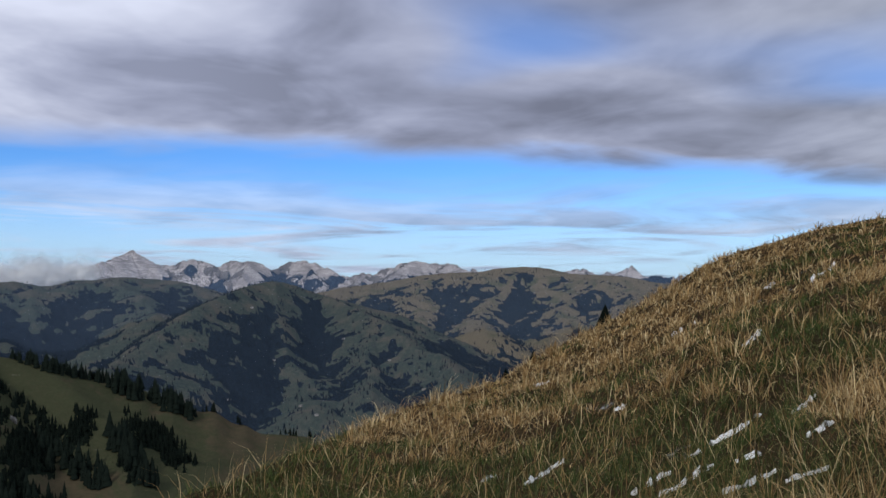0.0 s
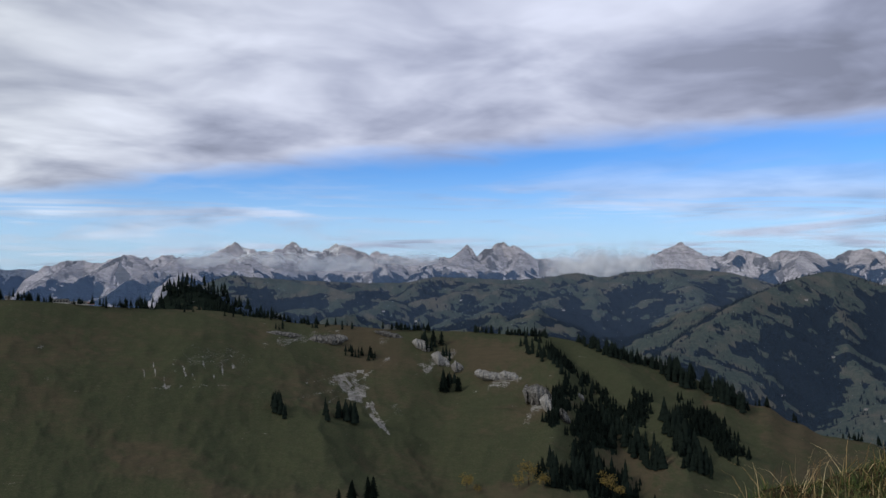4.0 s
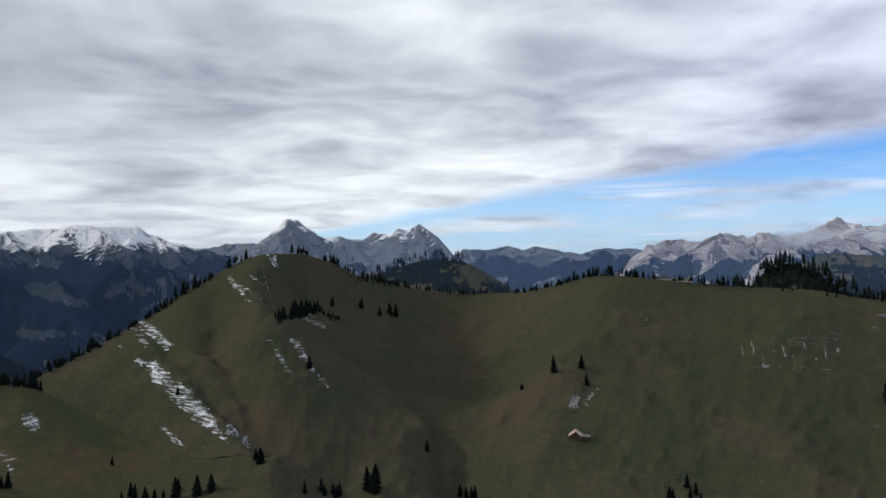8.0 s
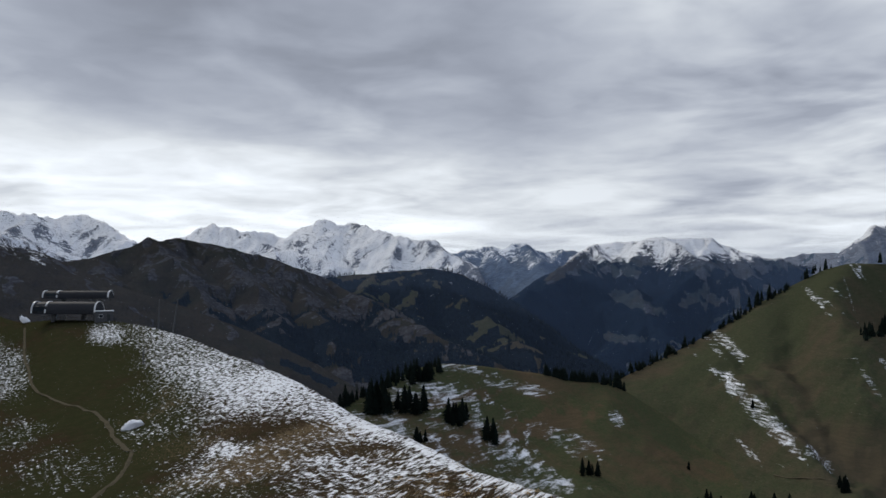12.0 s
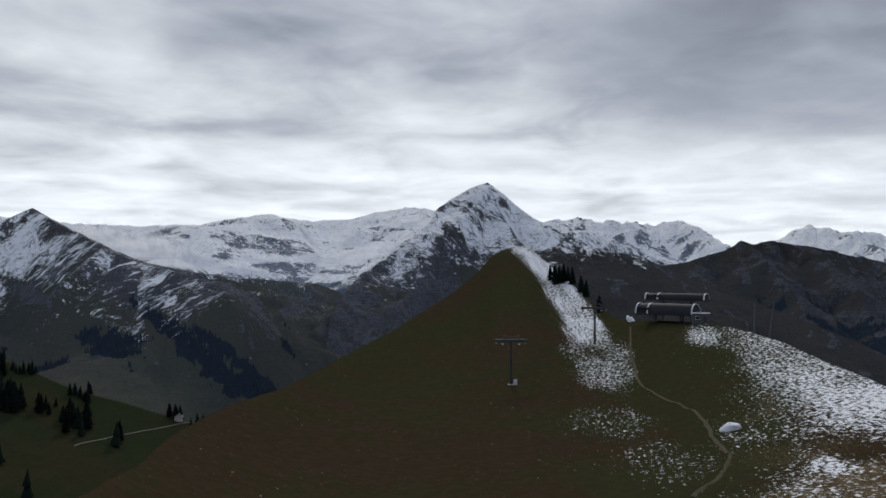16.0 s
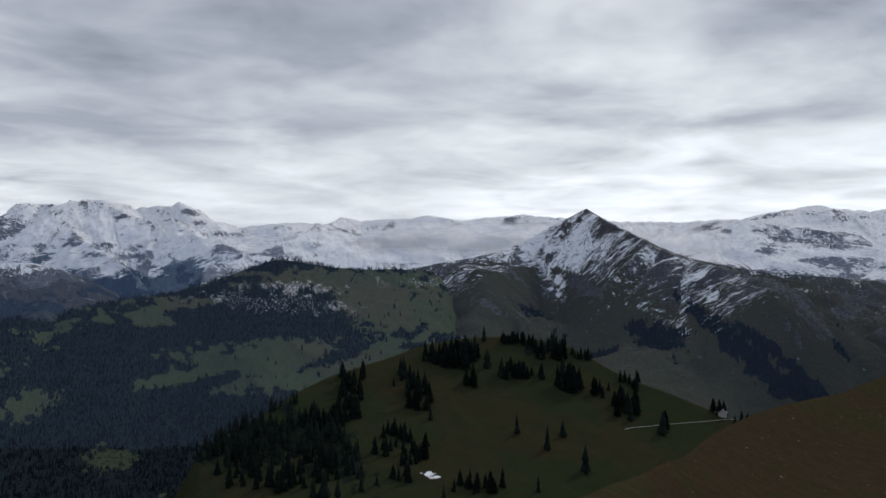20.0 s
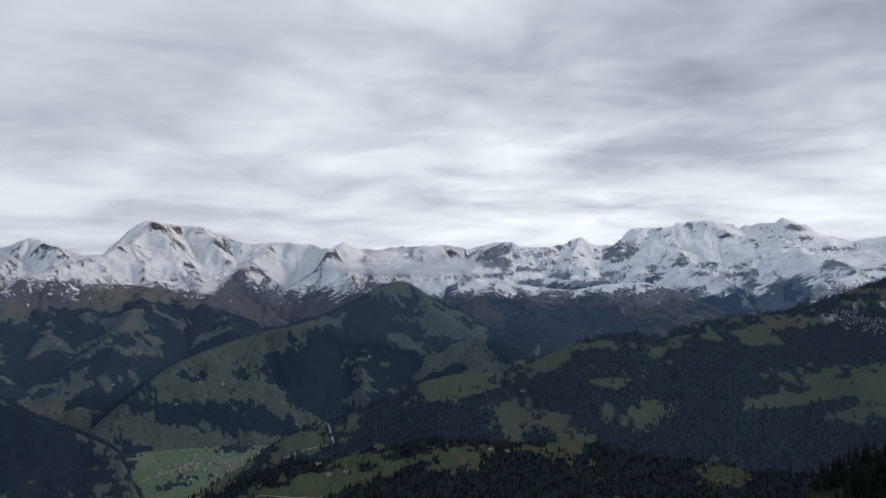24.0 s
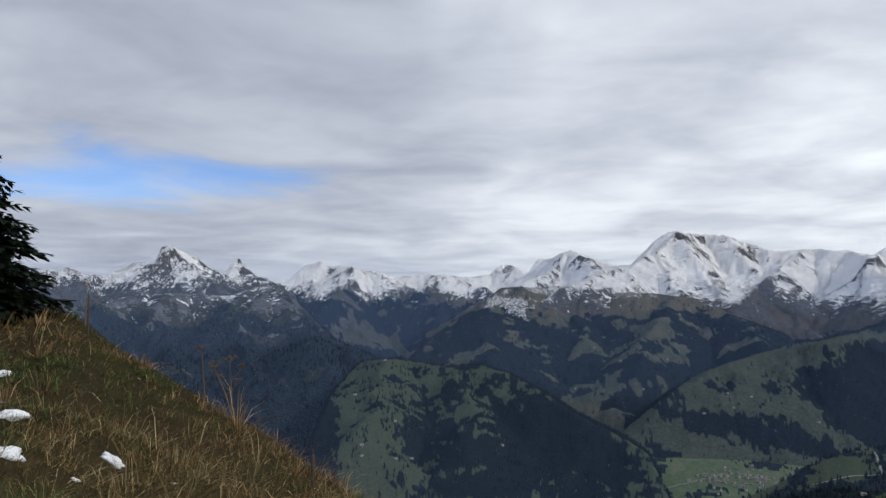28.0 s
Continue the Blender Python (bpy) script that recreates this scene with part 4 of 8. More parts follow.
def make_ground():
    """The summit ground: near turf out to its visible rim, beyond it steep flanks, then the valley floor to the horizon."""
    rim = sorted(GROUND_RIM + [(-28, 6, -1.2), (-10, 5, -0.8), (20, 5, -0.8), (44, 12, -2.6), (50, 25, -6.3), (137, 12, -2.6), (150, 5, -0.8), (190, 5, -0.8), (214, 6, -0.5),
                               (256, 17, 1.6), (270, 24, 2.6)])
    first = rim[0]
    rim = [(rim[-1][0] - 360, *rim[-1][1:])] + rim + [(first[0] + 360, *first[1:])]
    az = np.arange(-78.0, 282.0, 0.3)
    rr = np.interp(az, [p[0] for p in rim], [p[1] for p in rim])
    rz = np.interp(az, [p[0] for p in rim], [p[2] for p in rim])
    g = np.exp(-0.5 * (np.arange(-4, 5) / 1.0) ** 2)
    rr, rz = (np.convolve(np.pad(v, 4, "wrap"), g / g.sum(), "valid") for v in (rr, rz))
    tan_rim = (rz - EYE) / rr
    deep = 0.2 * ease(az, 46, 60) * ease(-az, -134, -122)
    s = np.concatenate([[0.004, 0.01, 0.02, 0.035], np.geomspace(0.05, 1, 100)])[:, None]
    r = s * rr
    r = np.maximum(r, 0.02)
    tan = tan_rim - EYE * (1 / r - 1 / rr) - deep * np.log(rr / r)
    z = EYE + r * tan
    # close to the summit the ground follows a smoother rim
    w = np.exp(-0.5 * (np.arange(-60, 61) / 22.5) ** 2)
    sr, sz = (np.convolve(np.pad(v, 60, "wrap"), w / w.sum(), "valid") for v in (np.log(rr), (rz - EYE) / rr))
    sr = np.exp(sr)
    z_soft = EYE + r * (sz - EYE * (1 / r - 1 / sr) - deep * np.log(np.maximum(sr / r, 0.3)))
    blend = ease(s + 0 * r, 0.25, 0.85)
    blend = 1 - (1 - blend) * ease(az, 62, 80) * ease(-az, -126, -112)
    z = z * blend + z_soft * (1 - blend)
    z = np.clip(z, -0.45 * r, 0.6 + 0.35 * r)
    fade = ease(r, 1.0, 6.0)
    px, py = -np.sin(np.radians(az)) * r, np.cos(np.radians(az)) * r
    lump = (fbm(px / 1.3, py / 1.3, 4, 2) - 0.5) * 0.28 + (fbm(px / 9, py / 9, 4, 6) - 0.5) * 0.9 * ease(r, 15, 60)
    # hummocks of old turf on the bank beside the fir
    lump = lump + 0.55 * (fbm(px / 0.62, py / 0.62, 3, 52) - 0.5) * ease(az, 203, 212) * ease(-r, -9, -5)
    z = z + lump * fade * (0.35 + 0.65 * ease(-s, -0.97, -0.8))
    # outer flank, then valley floor
    q = np.geomspace(1, 40, 30)[:, None] - 1
    steep = np.clip(-tan_rim + 0.22, 0.5, 1.0)
    r2 = rr + np.minimum(q, 6) * rr * 0.1 + (np.geomspace(1, 1200, 30)[:, None] - 1)
    z2 = rz - steep * (r2 - rr) - 0.02 * np.minimum(r2 - rr, 5) ** 2
    floor_z = -560 + 20 * fbm(-np.sin(np.radians(az)) * r2 / 300, np.cos(np.radians(az)) * r2 / 300, 4, 3)
    z2 = np.maximum(z2, floor_z)
    r3 = np.geomspace(1, 4950 / 1300, 14)[1:, None] * r2[-1]
    r3 = np.minimum(r3, 4950)
    z3 = np.full_like(r3, -560) + 20 * fbm(-np.sin(np.radians(az)) * r3 / 300, np.cos(np.radians(az)) * r3 / 300, 4, 3)
    r, z = np.vstack([0 * r[:1] + 0.005, r, r2[1:], r3]), np.vstack([0 * z[:1], z, z2[1:], z3])
    x, y = -np.sin(np.radians(az)) * r, np.cos(np.radians(az)) * r
    el = np.degrees(np.arctan2(z - EYE, r))
    snow, wood, rock, tint = (np.zeros_like(z) for _ in range(4))
    a = az[None, :] + 0 * r
    # south flank with wind-blown snow in ribs, bare turf along the ridge
    n = fbm(x / 14, y / 14, 5, 5)
    lee = ease(-a - 9 * (n - 0.5), -88.5, -81) * ease(a, 40, 50) * ease(r, 14, 40)
    below = np.degrees(np.arctan(tan_rim)) - el
    reach = np.interp(a, [62, 72, 79, 85], [0.9, 1.6, 3.4, 2.6])
    crest = ease(-below - 2.5 * (n - 0.5), -1.5 * reach, -0.5 * reach)
    snow += lee * np.clip(0.235 + 0.50 * (n - 0.35) + 0.215 * crest, 0, 1)
    strip = ease(-np.abs(a - (94.2 + (r - 300) * 0.026)), -2.0, -0.9) * ease(r, 240, 290) * ease(-r, -470, -440)
    snow = np.maximum(snow, strip * np.clip(0.3 + 0.9 * (n - 0.2), 0, 1))
    ragged = 1.3 * (fbm(x / (4 + 0.05 * r), y / (4 + 0.05 * r), 2, 19, 0.5) - 0.5)
    for a0, e0, wa, we, amount in SADDLE_SNOW:
        d = np.hypot((a - a0) / wa, (el - e0) / we) + 1.2 * (n - 0.5) + ragged
        snow = np.maximum(snow, amount * ease(-d, -1.3, -0.4))
    for a0, e0, wa, we in SADDLE_GREEN:
        d = np.hypot((a - a0) / wa, (el - e0) / we) + 1.2 * (n - 0.5)
        snow *= 1 - 0.72 * ease(-d, -1.4, -0.4)
    # dead golden grass on the lee slope
    rock += lee * np.clip(0.26 + 0.9 * (fbm(x / 20, y / 20, 4, 25) - 0.5) + 0.22 * (1 - crest), 0, 1)
    tint += 0.55 + 1.0 * (n - 0.5) + 0.9 * (fbm(x / 45, y / 45, 3, 15) - 0.5) + 0.35 * ease(-a, -82, -60) * ease(a, 40, 50)
    tint -= 0.40 * ease(a, 76, 84) * ease(-a - 14 * (n - 0.5), -97, -90)
    tint += 0.5 * ease(-a, 20, 40) + 0.1 * ease(a, 205, 225)
    wood[:] = ease(r, 900, 1400) * ease(fbm(x / 160, y / 160, 5, 44), 0.45, 0.5)
    ob = sheet("ground", az, r, z, [np.clip(v, 0, 1) for v in (snow, wood, rock, tint)], NEAR_TURF, wrap=True)
    tagged(ob, "summit turf with patches of snow falling away to the valley floor", "ground", kind="structure")
    return Sheet(az, r, z)


GROUND = make_ground()

# bare rock, scree, snow and wood on the pasture hill: kind, bearing, height, half width, half height, tilt, amount
PASTURE_SPOTS = [("rock", -4.1, -3.9, 2.9, 0.45, -8, 0.46), ("rock", -9.9, -4.0, 1.0, 0.35, -20, 0.43), ("rock", -13.3, -5.5, 2.0, 0.6, -28, 0.50), ("rock", -18.0, -6.9, 2.2, 0.5, -18, 0.50),
                 ("rock", -20.7, -8.4, 2.1, 0.8, -35, 0.50), ("rock", -7.8, -7.4, 1.0, 0.5, -50, 0.37), ("rock", -9.5, -9.8, 1.6, 0.2, -55, 0.40), ("rock", -11.4, -8.6, 2.2, 0.5, -40, 0.31)]
PASTURE_SPOTS += [("rock", -7.6, -7.3, 1.0, 0.9, 0, 0.50), ("rock", -9.4, -9.7, 1.6, 0.16, 60, 0.48), ("rock", -4.9, -7.7, 2.2, 0.16, -10, 0.44), ("rock", -10.3, -8.7, 1.2, 0.5, 40, 0.40), ("rock", 1.9, -5.1, 3.0, 0.9, 20, 0.38), ("rock", 2.5, -5.5, 2.6, 1.2, 0, 0.26), ("rock", 16.7, -9.6, 1.2, 0.35, 60, 0.34), ("rock", 12.8, -6.8, 2.0, 1.2, 0, 0.25), ("snow", 37.9, 0.2, 0.96, 0.108, 60, 0.401),
                  ("snow", 39.7, -1.7, 1.44, 0.173, 35, 0.368), ("snow", 45.3, -5.0, 1.56, 0.252, 40, 0.368), ("snow", 43.7, -8.5, 3.12, 0.403, 42, 0.401), ("snow", 41.6, -10.8, 2.40, 0.202, 30, 0.327)]
PASTURE_SPOTS += [("snow", 44.1, -11.6, 1.20, 0.101, 50, 0.36), ("snow", 35.4, -6.8, 2.28, 0.173, 60, 0.36), ("snow", 34.6, -3.9, 1.20, 0.122, 20, 0.295), ("wood", 35.8, -3.5, 1.9, 0.35, -15, 0.8),
                  ("wood", -21.4, -5.3, 2.2, 0.22, 42, 0.7)]
PASTURE_SPOTS += [("wood", -23.3, -12.4, 1.8, 1.0, 40, 0.64), ("wood", -29.9, -11.2, 1.6, 0.9, 50, 0.64), ("wood", -24.9, -8.3, 3.0, 0.26, 48, 0.62), ("wood", -24.2, -10.0, 2.2, 1.8, -30, 0.95), ("brown", 24.8, -11.5, 2.5, 1.5, 60, 0.56)]
PASTURE_SPOTS += [("snow", 44.4, -8.3, 3.4, 0.432, 44, 0.327), ("snow", 46.2, -4.9, 1.6, 0.288, 50, 0.327), ("snow", 37.1, -6.7, 2.6, 0.216, 58, 0.295), ("brown", 22.7, -4.0, 6.0, 2.2, -20, 0.66), ("brown", 12.9, -4.1, 5.0, 1.4, 0, 0.59), ("brown-none", 13.8, -12.5, 6.0, 2.6, 0, 0.9), ("brown-none", 15.7, -5.6, 2.2, 1.6, 50, 0.8), ("brown", 23.2, -12.3, 2.5, 1.3, 0, 0.56), ("brown-none", -3.2, -10.6, 6, 2.0, 0, 0.8),
                  ("brown", -16.0, -5.2, 4, 1.5, 30, 0.63), ("brown", 33.1, -5.0, 5, 3.0, -40, 0.59), ("brown-none", 44.1, -9.0, 3, 1.5, 0, 0.7), ("snow", 38.2, -1.4, 1.6, 0.101, 75, 0.344), ("snow", 46.2, -6.4, 2.0, 0.115, 40, 0.327), ("snow", 42.3, -9.5, 1.6, 0.101, 55, 0.344),
                  ("rock", 16.3, -9.8, 0.6, 0.16, 50, 0.5), ("rock", 16.9, -10.0, 0.5, 0.3, -10, 0.42), ("rock", 1.9, -5.2, 3.0, 0.9, 0, 0.40), ("rock", 12.3, -4.0, 0.4, 0.12, 0, 0.5), ("rock", 11.8, -6.0, 1.2, 0.25, 0, 0.40), ("rock", 15.7, -5.6, 1.6, 0.2, -15, 0.40)]
# more wood and less brown turf, to paint this flank's shade
PASTURE_SPOTS += [("wood", -21.5, -8.6, 1.1, 1.6, 20, 0.8), ("wood", -26.5, -9.2, 0.9, 2.2, 35, 0.8), ("wood", -31.5, -10.0, 2.4, 0.9, 40, 0.9), ("wood", -23.5, -13.5, 4.0, 0.9, 10, 0.85), ("brown-none", -27, -8, 8, 4, 30, 0.8)]
# scree runs on the open slope
PASTURE_SPOTS += [("rock", 6.2 - 0.62 * k, -6.0 + 0.5 * math.sin(k * 2.3), 0.55 + 0.25 * math.sin(k * 1.7), 0.07, 78 + 9 * math.sin(k), 0.62) for k in range(10)]
PASTURE_SPOTS += [("rock", 5.5 - 1.1 * k, -6.9 + 0.3 * math.sin(k * 3.1), 0.9, 0.06, 8, 0.5) for k in range(5)]
PASTURE_SPOTS += [("snow", 45.3, -4.63, 1.62, 0.418, 48, 0.409), ("snow", 45, -7.32, 1.99, 0.569, 40, 0.474), ("snow", 42.7, -9.97, 2.71, 0.518, 42, 0.458), ("snow", 39.9, -11.6, 2.17, 0.31, 38, 0.377), ("snow", 44.2, -11.42, 1.44, 0.209, 45, 0.409), ("snow", 39.8, -2.08, 1.44, 0.18, 50, 0.458), ("snow", 37.6, 0.14, 0.79, 0.158, 62, 0.491), ("snow", 38.9, -1.16, 0.79, 0.158, 40, 0.409), ("snow", 36.2, -5.75, 1.44, 0.23, 58, 0.392), ("snow", 34.8, -7.68, 1.26, 0.23, 48, 0.409), ("rock", 35.1, -4.08, 1.44, 0.25, 25, 0.5), ("rock", 17.2, -9.56, 0.65, 0.51, -40, 0.6), ("rock", 16, -9.18, 0.9, 0.14, -50, 0.6), ("rock", -7.4, -7.21, 2.17, 0.18, 40, 0.6), ("rock", -6.7, -6.47, 2.17, 0.18, -10, 0.55), ("rock", -9.2, -9.74, 1.81, 0.18, 45, 0.55), ("rock", -7.7, -6.91, 3.25, 0.22, -35, 0.5), ("rock", -7.2, -7.5, 2.17, 0.51, 40, 0.55)]
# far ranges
R_WEST = Relief("rocky_range", RANGE_WEST, 4600, 3400, -5, "far chain of limestone peaks painted pale with sun and haze", material=PALE_CRAG, rows=44, jag=0.26, spurs=(60, 170), rough=(28, 70), flank=0.62, seed=3,
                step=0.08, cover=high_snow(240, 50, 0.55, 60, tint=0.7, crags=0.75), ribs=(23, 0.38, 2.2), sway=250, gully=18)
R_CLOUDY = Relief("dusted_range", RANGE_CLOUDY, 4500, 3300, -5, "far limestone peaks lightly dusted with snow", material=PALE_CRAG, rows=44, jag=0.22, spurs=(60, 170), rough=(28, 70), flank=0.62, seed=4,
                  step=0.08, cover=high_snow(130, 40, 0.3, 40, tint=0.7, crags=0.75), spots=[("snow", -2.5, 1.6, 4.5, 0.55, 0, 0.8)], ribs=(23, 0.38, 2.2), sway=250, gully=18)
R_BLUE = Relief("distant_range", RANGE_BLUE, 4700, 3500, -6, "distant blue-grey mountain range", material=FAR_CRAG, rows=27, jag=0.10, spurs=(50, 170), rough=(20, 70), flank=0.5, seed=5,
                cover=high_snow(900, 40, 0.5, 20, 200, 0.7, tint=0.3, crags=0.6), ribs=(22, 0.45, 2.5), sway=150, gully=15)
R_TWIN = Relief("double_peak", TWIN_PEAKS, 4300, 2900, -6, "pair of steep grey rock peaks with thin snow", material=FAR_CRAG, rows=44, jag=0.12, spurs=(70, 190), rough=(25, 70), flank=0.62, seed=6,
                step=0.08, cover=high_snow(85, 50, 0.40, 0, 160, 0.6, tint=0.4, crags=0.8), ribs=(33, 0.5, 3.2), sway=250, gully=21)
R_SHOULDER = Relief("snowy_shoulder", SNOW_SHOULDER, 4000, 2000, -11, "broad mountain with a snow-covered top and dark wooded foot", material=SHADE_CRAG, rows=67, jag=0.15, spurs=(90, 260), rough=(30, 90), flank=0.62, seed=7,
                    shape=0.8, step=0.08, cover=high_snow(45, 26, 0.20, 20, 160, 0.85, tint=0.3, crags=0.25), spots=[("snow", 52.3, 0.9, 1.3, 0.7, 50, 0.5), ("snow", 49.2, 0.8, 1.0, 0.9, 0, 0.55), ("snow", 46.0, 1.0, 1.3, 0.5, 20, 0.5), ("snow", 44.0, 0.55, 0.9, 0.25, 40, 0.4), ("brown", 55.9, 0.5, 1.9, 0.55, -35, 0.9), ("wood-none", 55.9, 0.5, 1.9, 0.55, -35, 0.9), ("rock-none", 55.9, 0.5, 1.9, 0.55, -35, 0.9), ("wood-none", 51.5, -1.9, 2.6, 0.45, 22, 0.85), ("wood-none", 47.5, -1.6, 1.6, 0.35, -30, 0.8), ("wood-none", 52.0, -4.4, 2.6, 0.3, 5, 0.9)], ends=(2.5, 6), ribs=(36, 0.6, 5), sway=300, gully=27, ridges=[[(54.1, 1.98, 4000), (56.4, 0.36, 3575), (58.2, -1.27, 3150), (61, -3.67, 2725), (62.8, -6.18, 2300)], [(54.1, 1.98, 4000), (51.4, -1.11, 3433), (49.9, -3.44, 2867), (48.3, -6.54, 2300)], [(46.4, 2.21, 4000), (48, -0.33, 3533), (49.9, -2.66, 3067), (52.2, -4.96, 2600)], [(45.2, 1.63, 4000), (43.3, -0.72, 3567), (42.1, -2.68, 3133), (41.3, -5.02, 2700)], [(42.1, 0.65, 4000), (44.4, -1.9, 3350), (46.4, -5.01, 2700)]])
R_HORNS = Relief("far_horn", FAR_HORNS, 4800, 3800, -5, "far rock horns tinted blue for haze, above a snowfield", material=HORN_CRAG, rows=27, jag=0.16, spurs=(40, 150), rough=(20, 60), flank=0.62, seed=8,
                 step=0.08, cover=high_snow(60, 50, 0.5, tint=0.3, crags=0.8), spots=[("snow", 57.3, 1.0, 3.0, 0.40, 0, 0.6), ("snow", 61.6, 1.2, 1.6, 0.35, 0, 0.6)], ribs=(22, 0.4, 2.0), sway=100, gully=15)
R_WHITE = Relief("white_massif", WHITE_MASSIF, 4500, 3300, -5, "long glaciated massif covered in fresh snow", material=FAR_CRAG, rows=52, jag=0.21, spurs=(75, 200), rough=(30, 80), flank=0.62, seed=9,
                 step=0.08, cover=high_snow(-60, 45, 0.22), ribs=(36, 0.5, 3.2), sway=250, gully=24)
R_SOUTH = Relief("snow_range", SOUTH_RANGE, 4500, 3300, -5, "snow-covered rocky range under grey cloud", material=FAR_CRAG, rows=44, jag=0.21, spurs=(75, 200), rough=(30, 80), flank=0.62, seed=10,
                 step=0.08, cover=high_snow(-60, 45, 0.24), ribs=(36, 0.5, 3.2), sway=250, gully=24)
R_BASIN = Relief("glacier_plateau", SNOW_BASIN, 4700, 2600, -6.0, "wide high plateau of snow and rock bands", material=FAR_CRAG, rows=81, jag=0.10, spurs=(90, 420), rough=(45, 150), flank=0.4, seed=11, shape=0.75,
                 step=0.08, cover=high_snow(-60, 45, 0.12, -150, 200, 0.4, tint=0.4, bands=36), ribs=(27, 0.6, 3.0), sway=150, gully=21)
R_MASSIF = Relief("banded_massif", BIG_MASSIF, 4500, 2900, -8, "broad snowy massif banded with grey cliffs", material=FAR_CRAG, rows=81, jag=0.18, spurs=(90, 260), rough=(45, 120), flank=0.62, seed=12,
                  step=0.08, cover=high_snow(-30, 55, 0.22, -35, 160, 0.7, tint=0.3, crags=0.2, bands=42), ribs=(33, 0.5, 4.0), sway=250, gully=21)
R_PEAK = Relief("white_peak", WHITE_PEAK, 4200, 2600, -9, "steep peak with a smooth bright snow face", material=PEAK_CRAG, rows=81, jag=0.12, spurs=(85, 220), rough=(26, 70), flank=0.62, seed=13,
                step=0.08, cover=high_snow(-40, 58, 0.10, -150, 160, 0.6, tint=0.6, crags=0.2), folds=[(80, 0.7, [(200.5, 4.3), (199.8, 2.0), (197.5, -1.5)]), (60, 0.6, [(207.3, 3.1), (206, 0.5)]), (60, 0.5, [(187.5, 3.0), (188.5, 0.5)])], ribs=(36, 0.5, 4.5), sway=300, gully=25, ridges=[[(200.7, 4.42, 4200), (202, 2.98, 3975), (203.5, 1.24, 3750), (204.6, -0.09, 3525), (204.9, -2.36, 3300)], [(200.5, 4.34, 4200), (199.2, 2.62, 3950), (197.4, 0.68, 3700), (196.3, -1.26, 3450), (195.5, -2.82, 3200)], [(196.9, 4, 4200), (195.5, 1.86, 3900), (193.5, -0.09, 3600), (192.4, -2.05, 3300)], [(193.1, 2.84, 4200), (191.6, 1.08, 3933), (189.6, -0.49, 3667), (189.2, -2.44, 3400)], [(187.3, 3.04, 4200), (187.7, 1.08, 3850), (186.1, -0.1, 3500)], [(207.3, 3.09, 4200), (208.2, 1.77, 3933), (210.6, 0.65, 3667), (213, -0.44, 3400)], [(207.2, 3.1, 4200), (205.3, 1.8, 3850), (203.9, 0.29, 3500)]])
R_CHAIN = Relief("snowy_chain", SNOW_CHAIN, 4400, 2500, -10, "jagged chain of snowy peaks above a wooded valley", material=PEAK_CRAG, rows=74, jag=0.21, spurs=(85, 200), rough=(26, 70), flank=0.62, seed=14,
                 step=0.08, cover=high_snow(-20, 50, 0.20, -5, 160, 0.75, tint=0.3, crags=0.2), ribs=(36, 0.5, 4.5), sway=300, gully=25)
R_CASTLE = Relief("castle_peak", CASTLE_PEAK, 4200, 2800, -8, "dark rock tower with snowfields on its shoulders", material=PEAK_CRAG, rows=59, jag=0.16, spurs=(90, 180), rough=(34, 60), flank=0.62, seed=15,
                  step=0.08, cover=high_snow(0, 50, 0.40, -60, 200, 0.6, tint=0.4, crags=0.7), ends=(2.5, 6), ribs=(33, 0.45, 3.5), sway=250, gully=25)
# middle distance
DUSTED_FOOTHILL = sorted([(181.4, -1.84), (180.3, -0.56), (179.1, 0.06), (176.5, 0.29), (173.9, -0.09), (171.8, -0.32), (169.3, 0.13), (167, 0.23), (165.3, -0.16), (163.7, -0.79), (161.9, -1.75)])
R_DUSTED = Relief("dusted_foothill", DUSTED_FOOTHILL, 3300, 2500, -7, "wooded foothill with snow on its high meadows", category="hill", material=SLOPE_CRAG, rows=60, step=0.09, jag=0.05, spurs=(60, 200), rough=(10, 50), flank=0.36, seed=43,
                   cover=high_snow(-45, 26, 0.35, -50, 110, 0.55, tint=0.5, crags=0.1), gully=14, spots=[("snow", 168.7, -0.39, 2.17, 0.36, 8, 0.62), ("snow", 175.8, -0.1, 2.89, 0.32, 0, 0.55), ("wood", 172.2, -2.33, 5.78, 0.94, 0, 0.8)], ends=(3, 3))
R_PYRAMID = Relief("snow_pyramid", PYRAMID, 2700, [(85, 2000), (95, 1500), (113, 1500)], [(85, -8), (113, -11)], "steep pyramid peak powdered with snow, rock showing through", material=CRAG, rows=104, step=0.084, jag=0.06,
                   spurs=(55, 150), rough=(22, 50), flank=0.72, seed=16, shape=0.75, cover=high_snow(-30, 80, 0.20, -190, 120, 0.4, tint=0.6, crags=0.7),
                   folds=[(60, 0.8, [(100.9, 6.5), (102, 3.5), (105, -1), (107, -5)]), (45, 0.7, [(95.5, 3.1), (93, 0), (91, -3)]), (-40, 0.7, [(99, 4), (98, 0)])], ribs=(18, 0.5, 4.5), sway=0, gully=18, ridges=[[(101.4, 6.19, 2700), (103.8, 4.63, 2510), (106.5, 2.54, 2320), (109.2, 0.18, 2130), (111.2, -2.74, 1940), (112.7, -5.8, 1750)], [(101.4, 6.07, 2700), (100.8, 3.53, 2500), (102.2, 0.79, 2300), (104.2, -1.96, 2100), (105.7, -5.08, 1900)], [(101.4, 6.07, 2700), (99.3, 3.53, 2433), (97.1, 0.79, 2167), (95.6, -2.69, 1900)], [(97.5, 3.52, 2700), (95.6, 1.18, 2433), (92.5, -0.36, 2167), (91.1, -3.4, 1900)]])
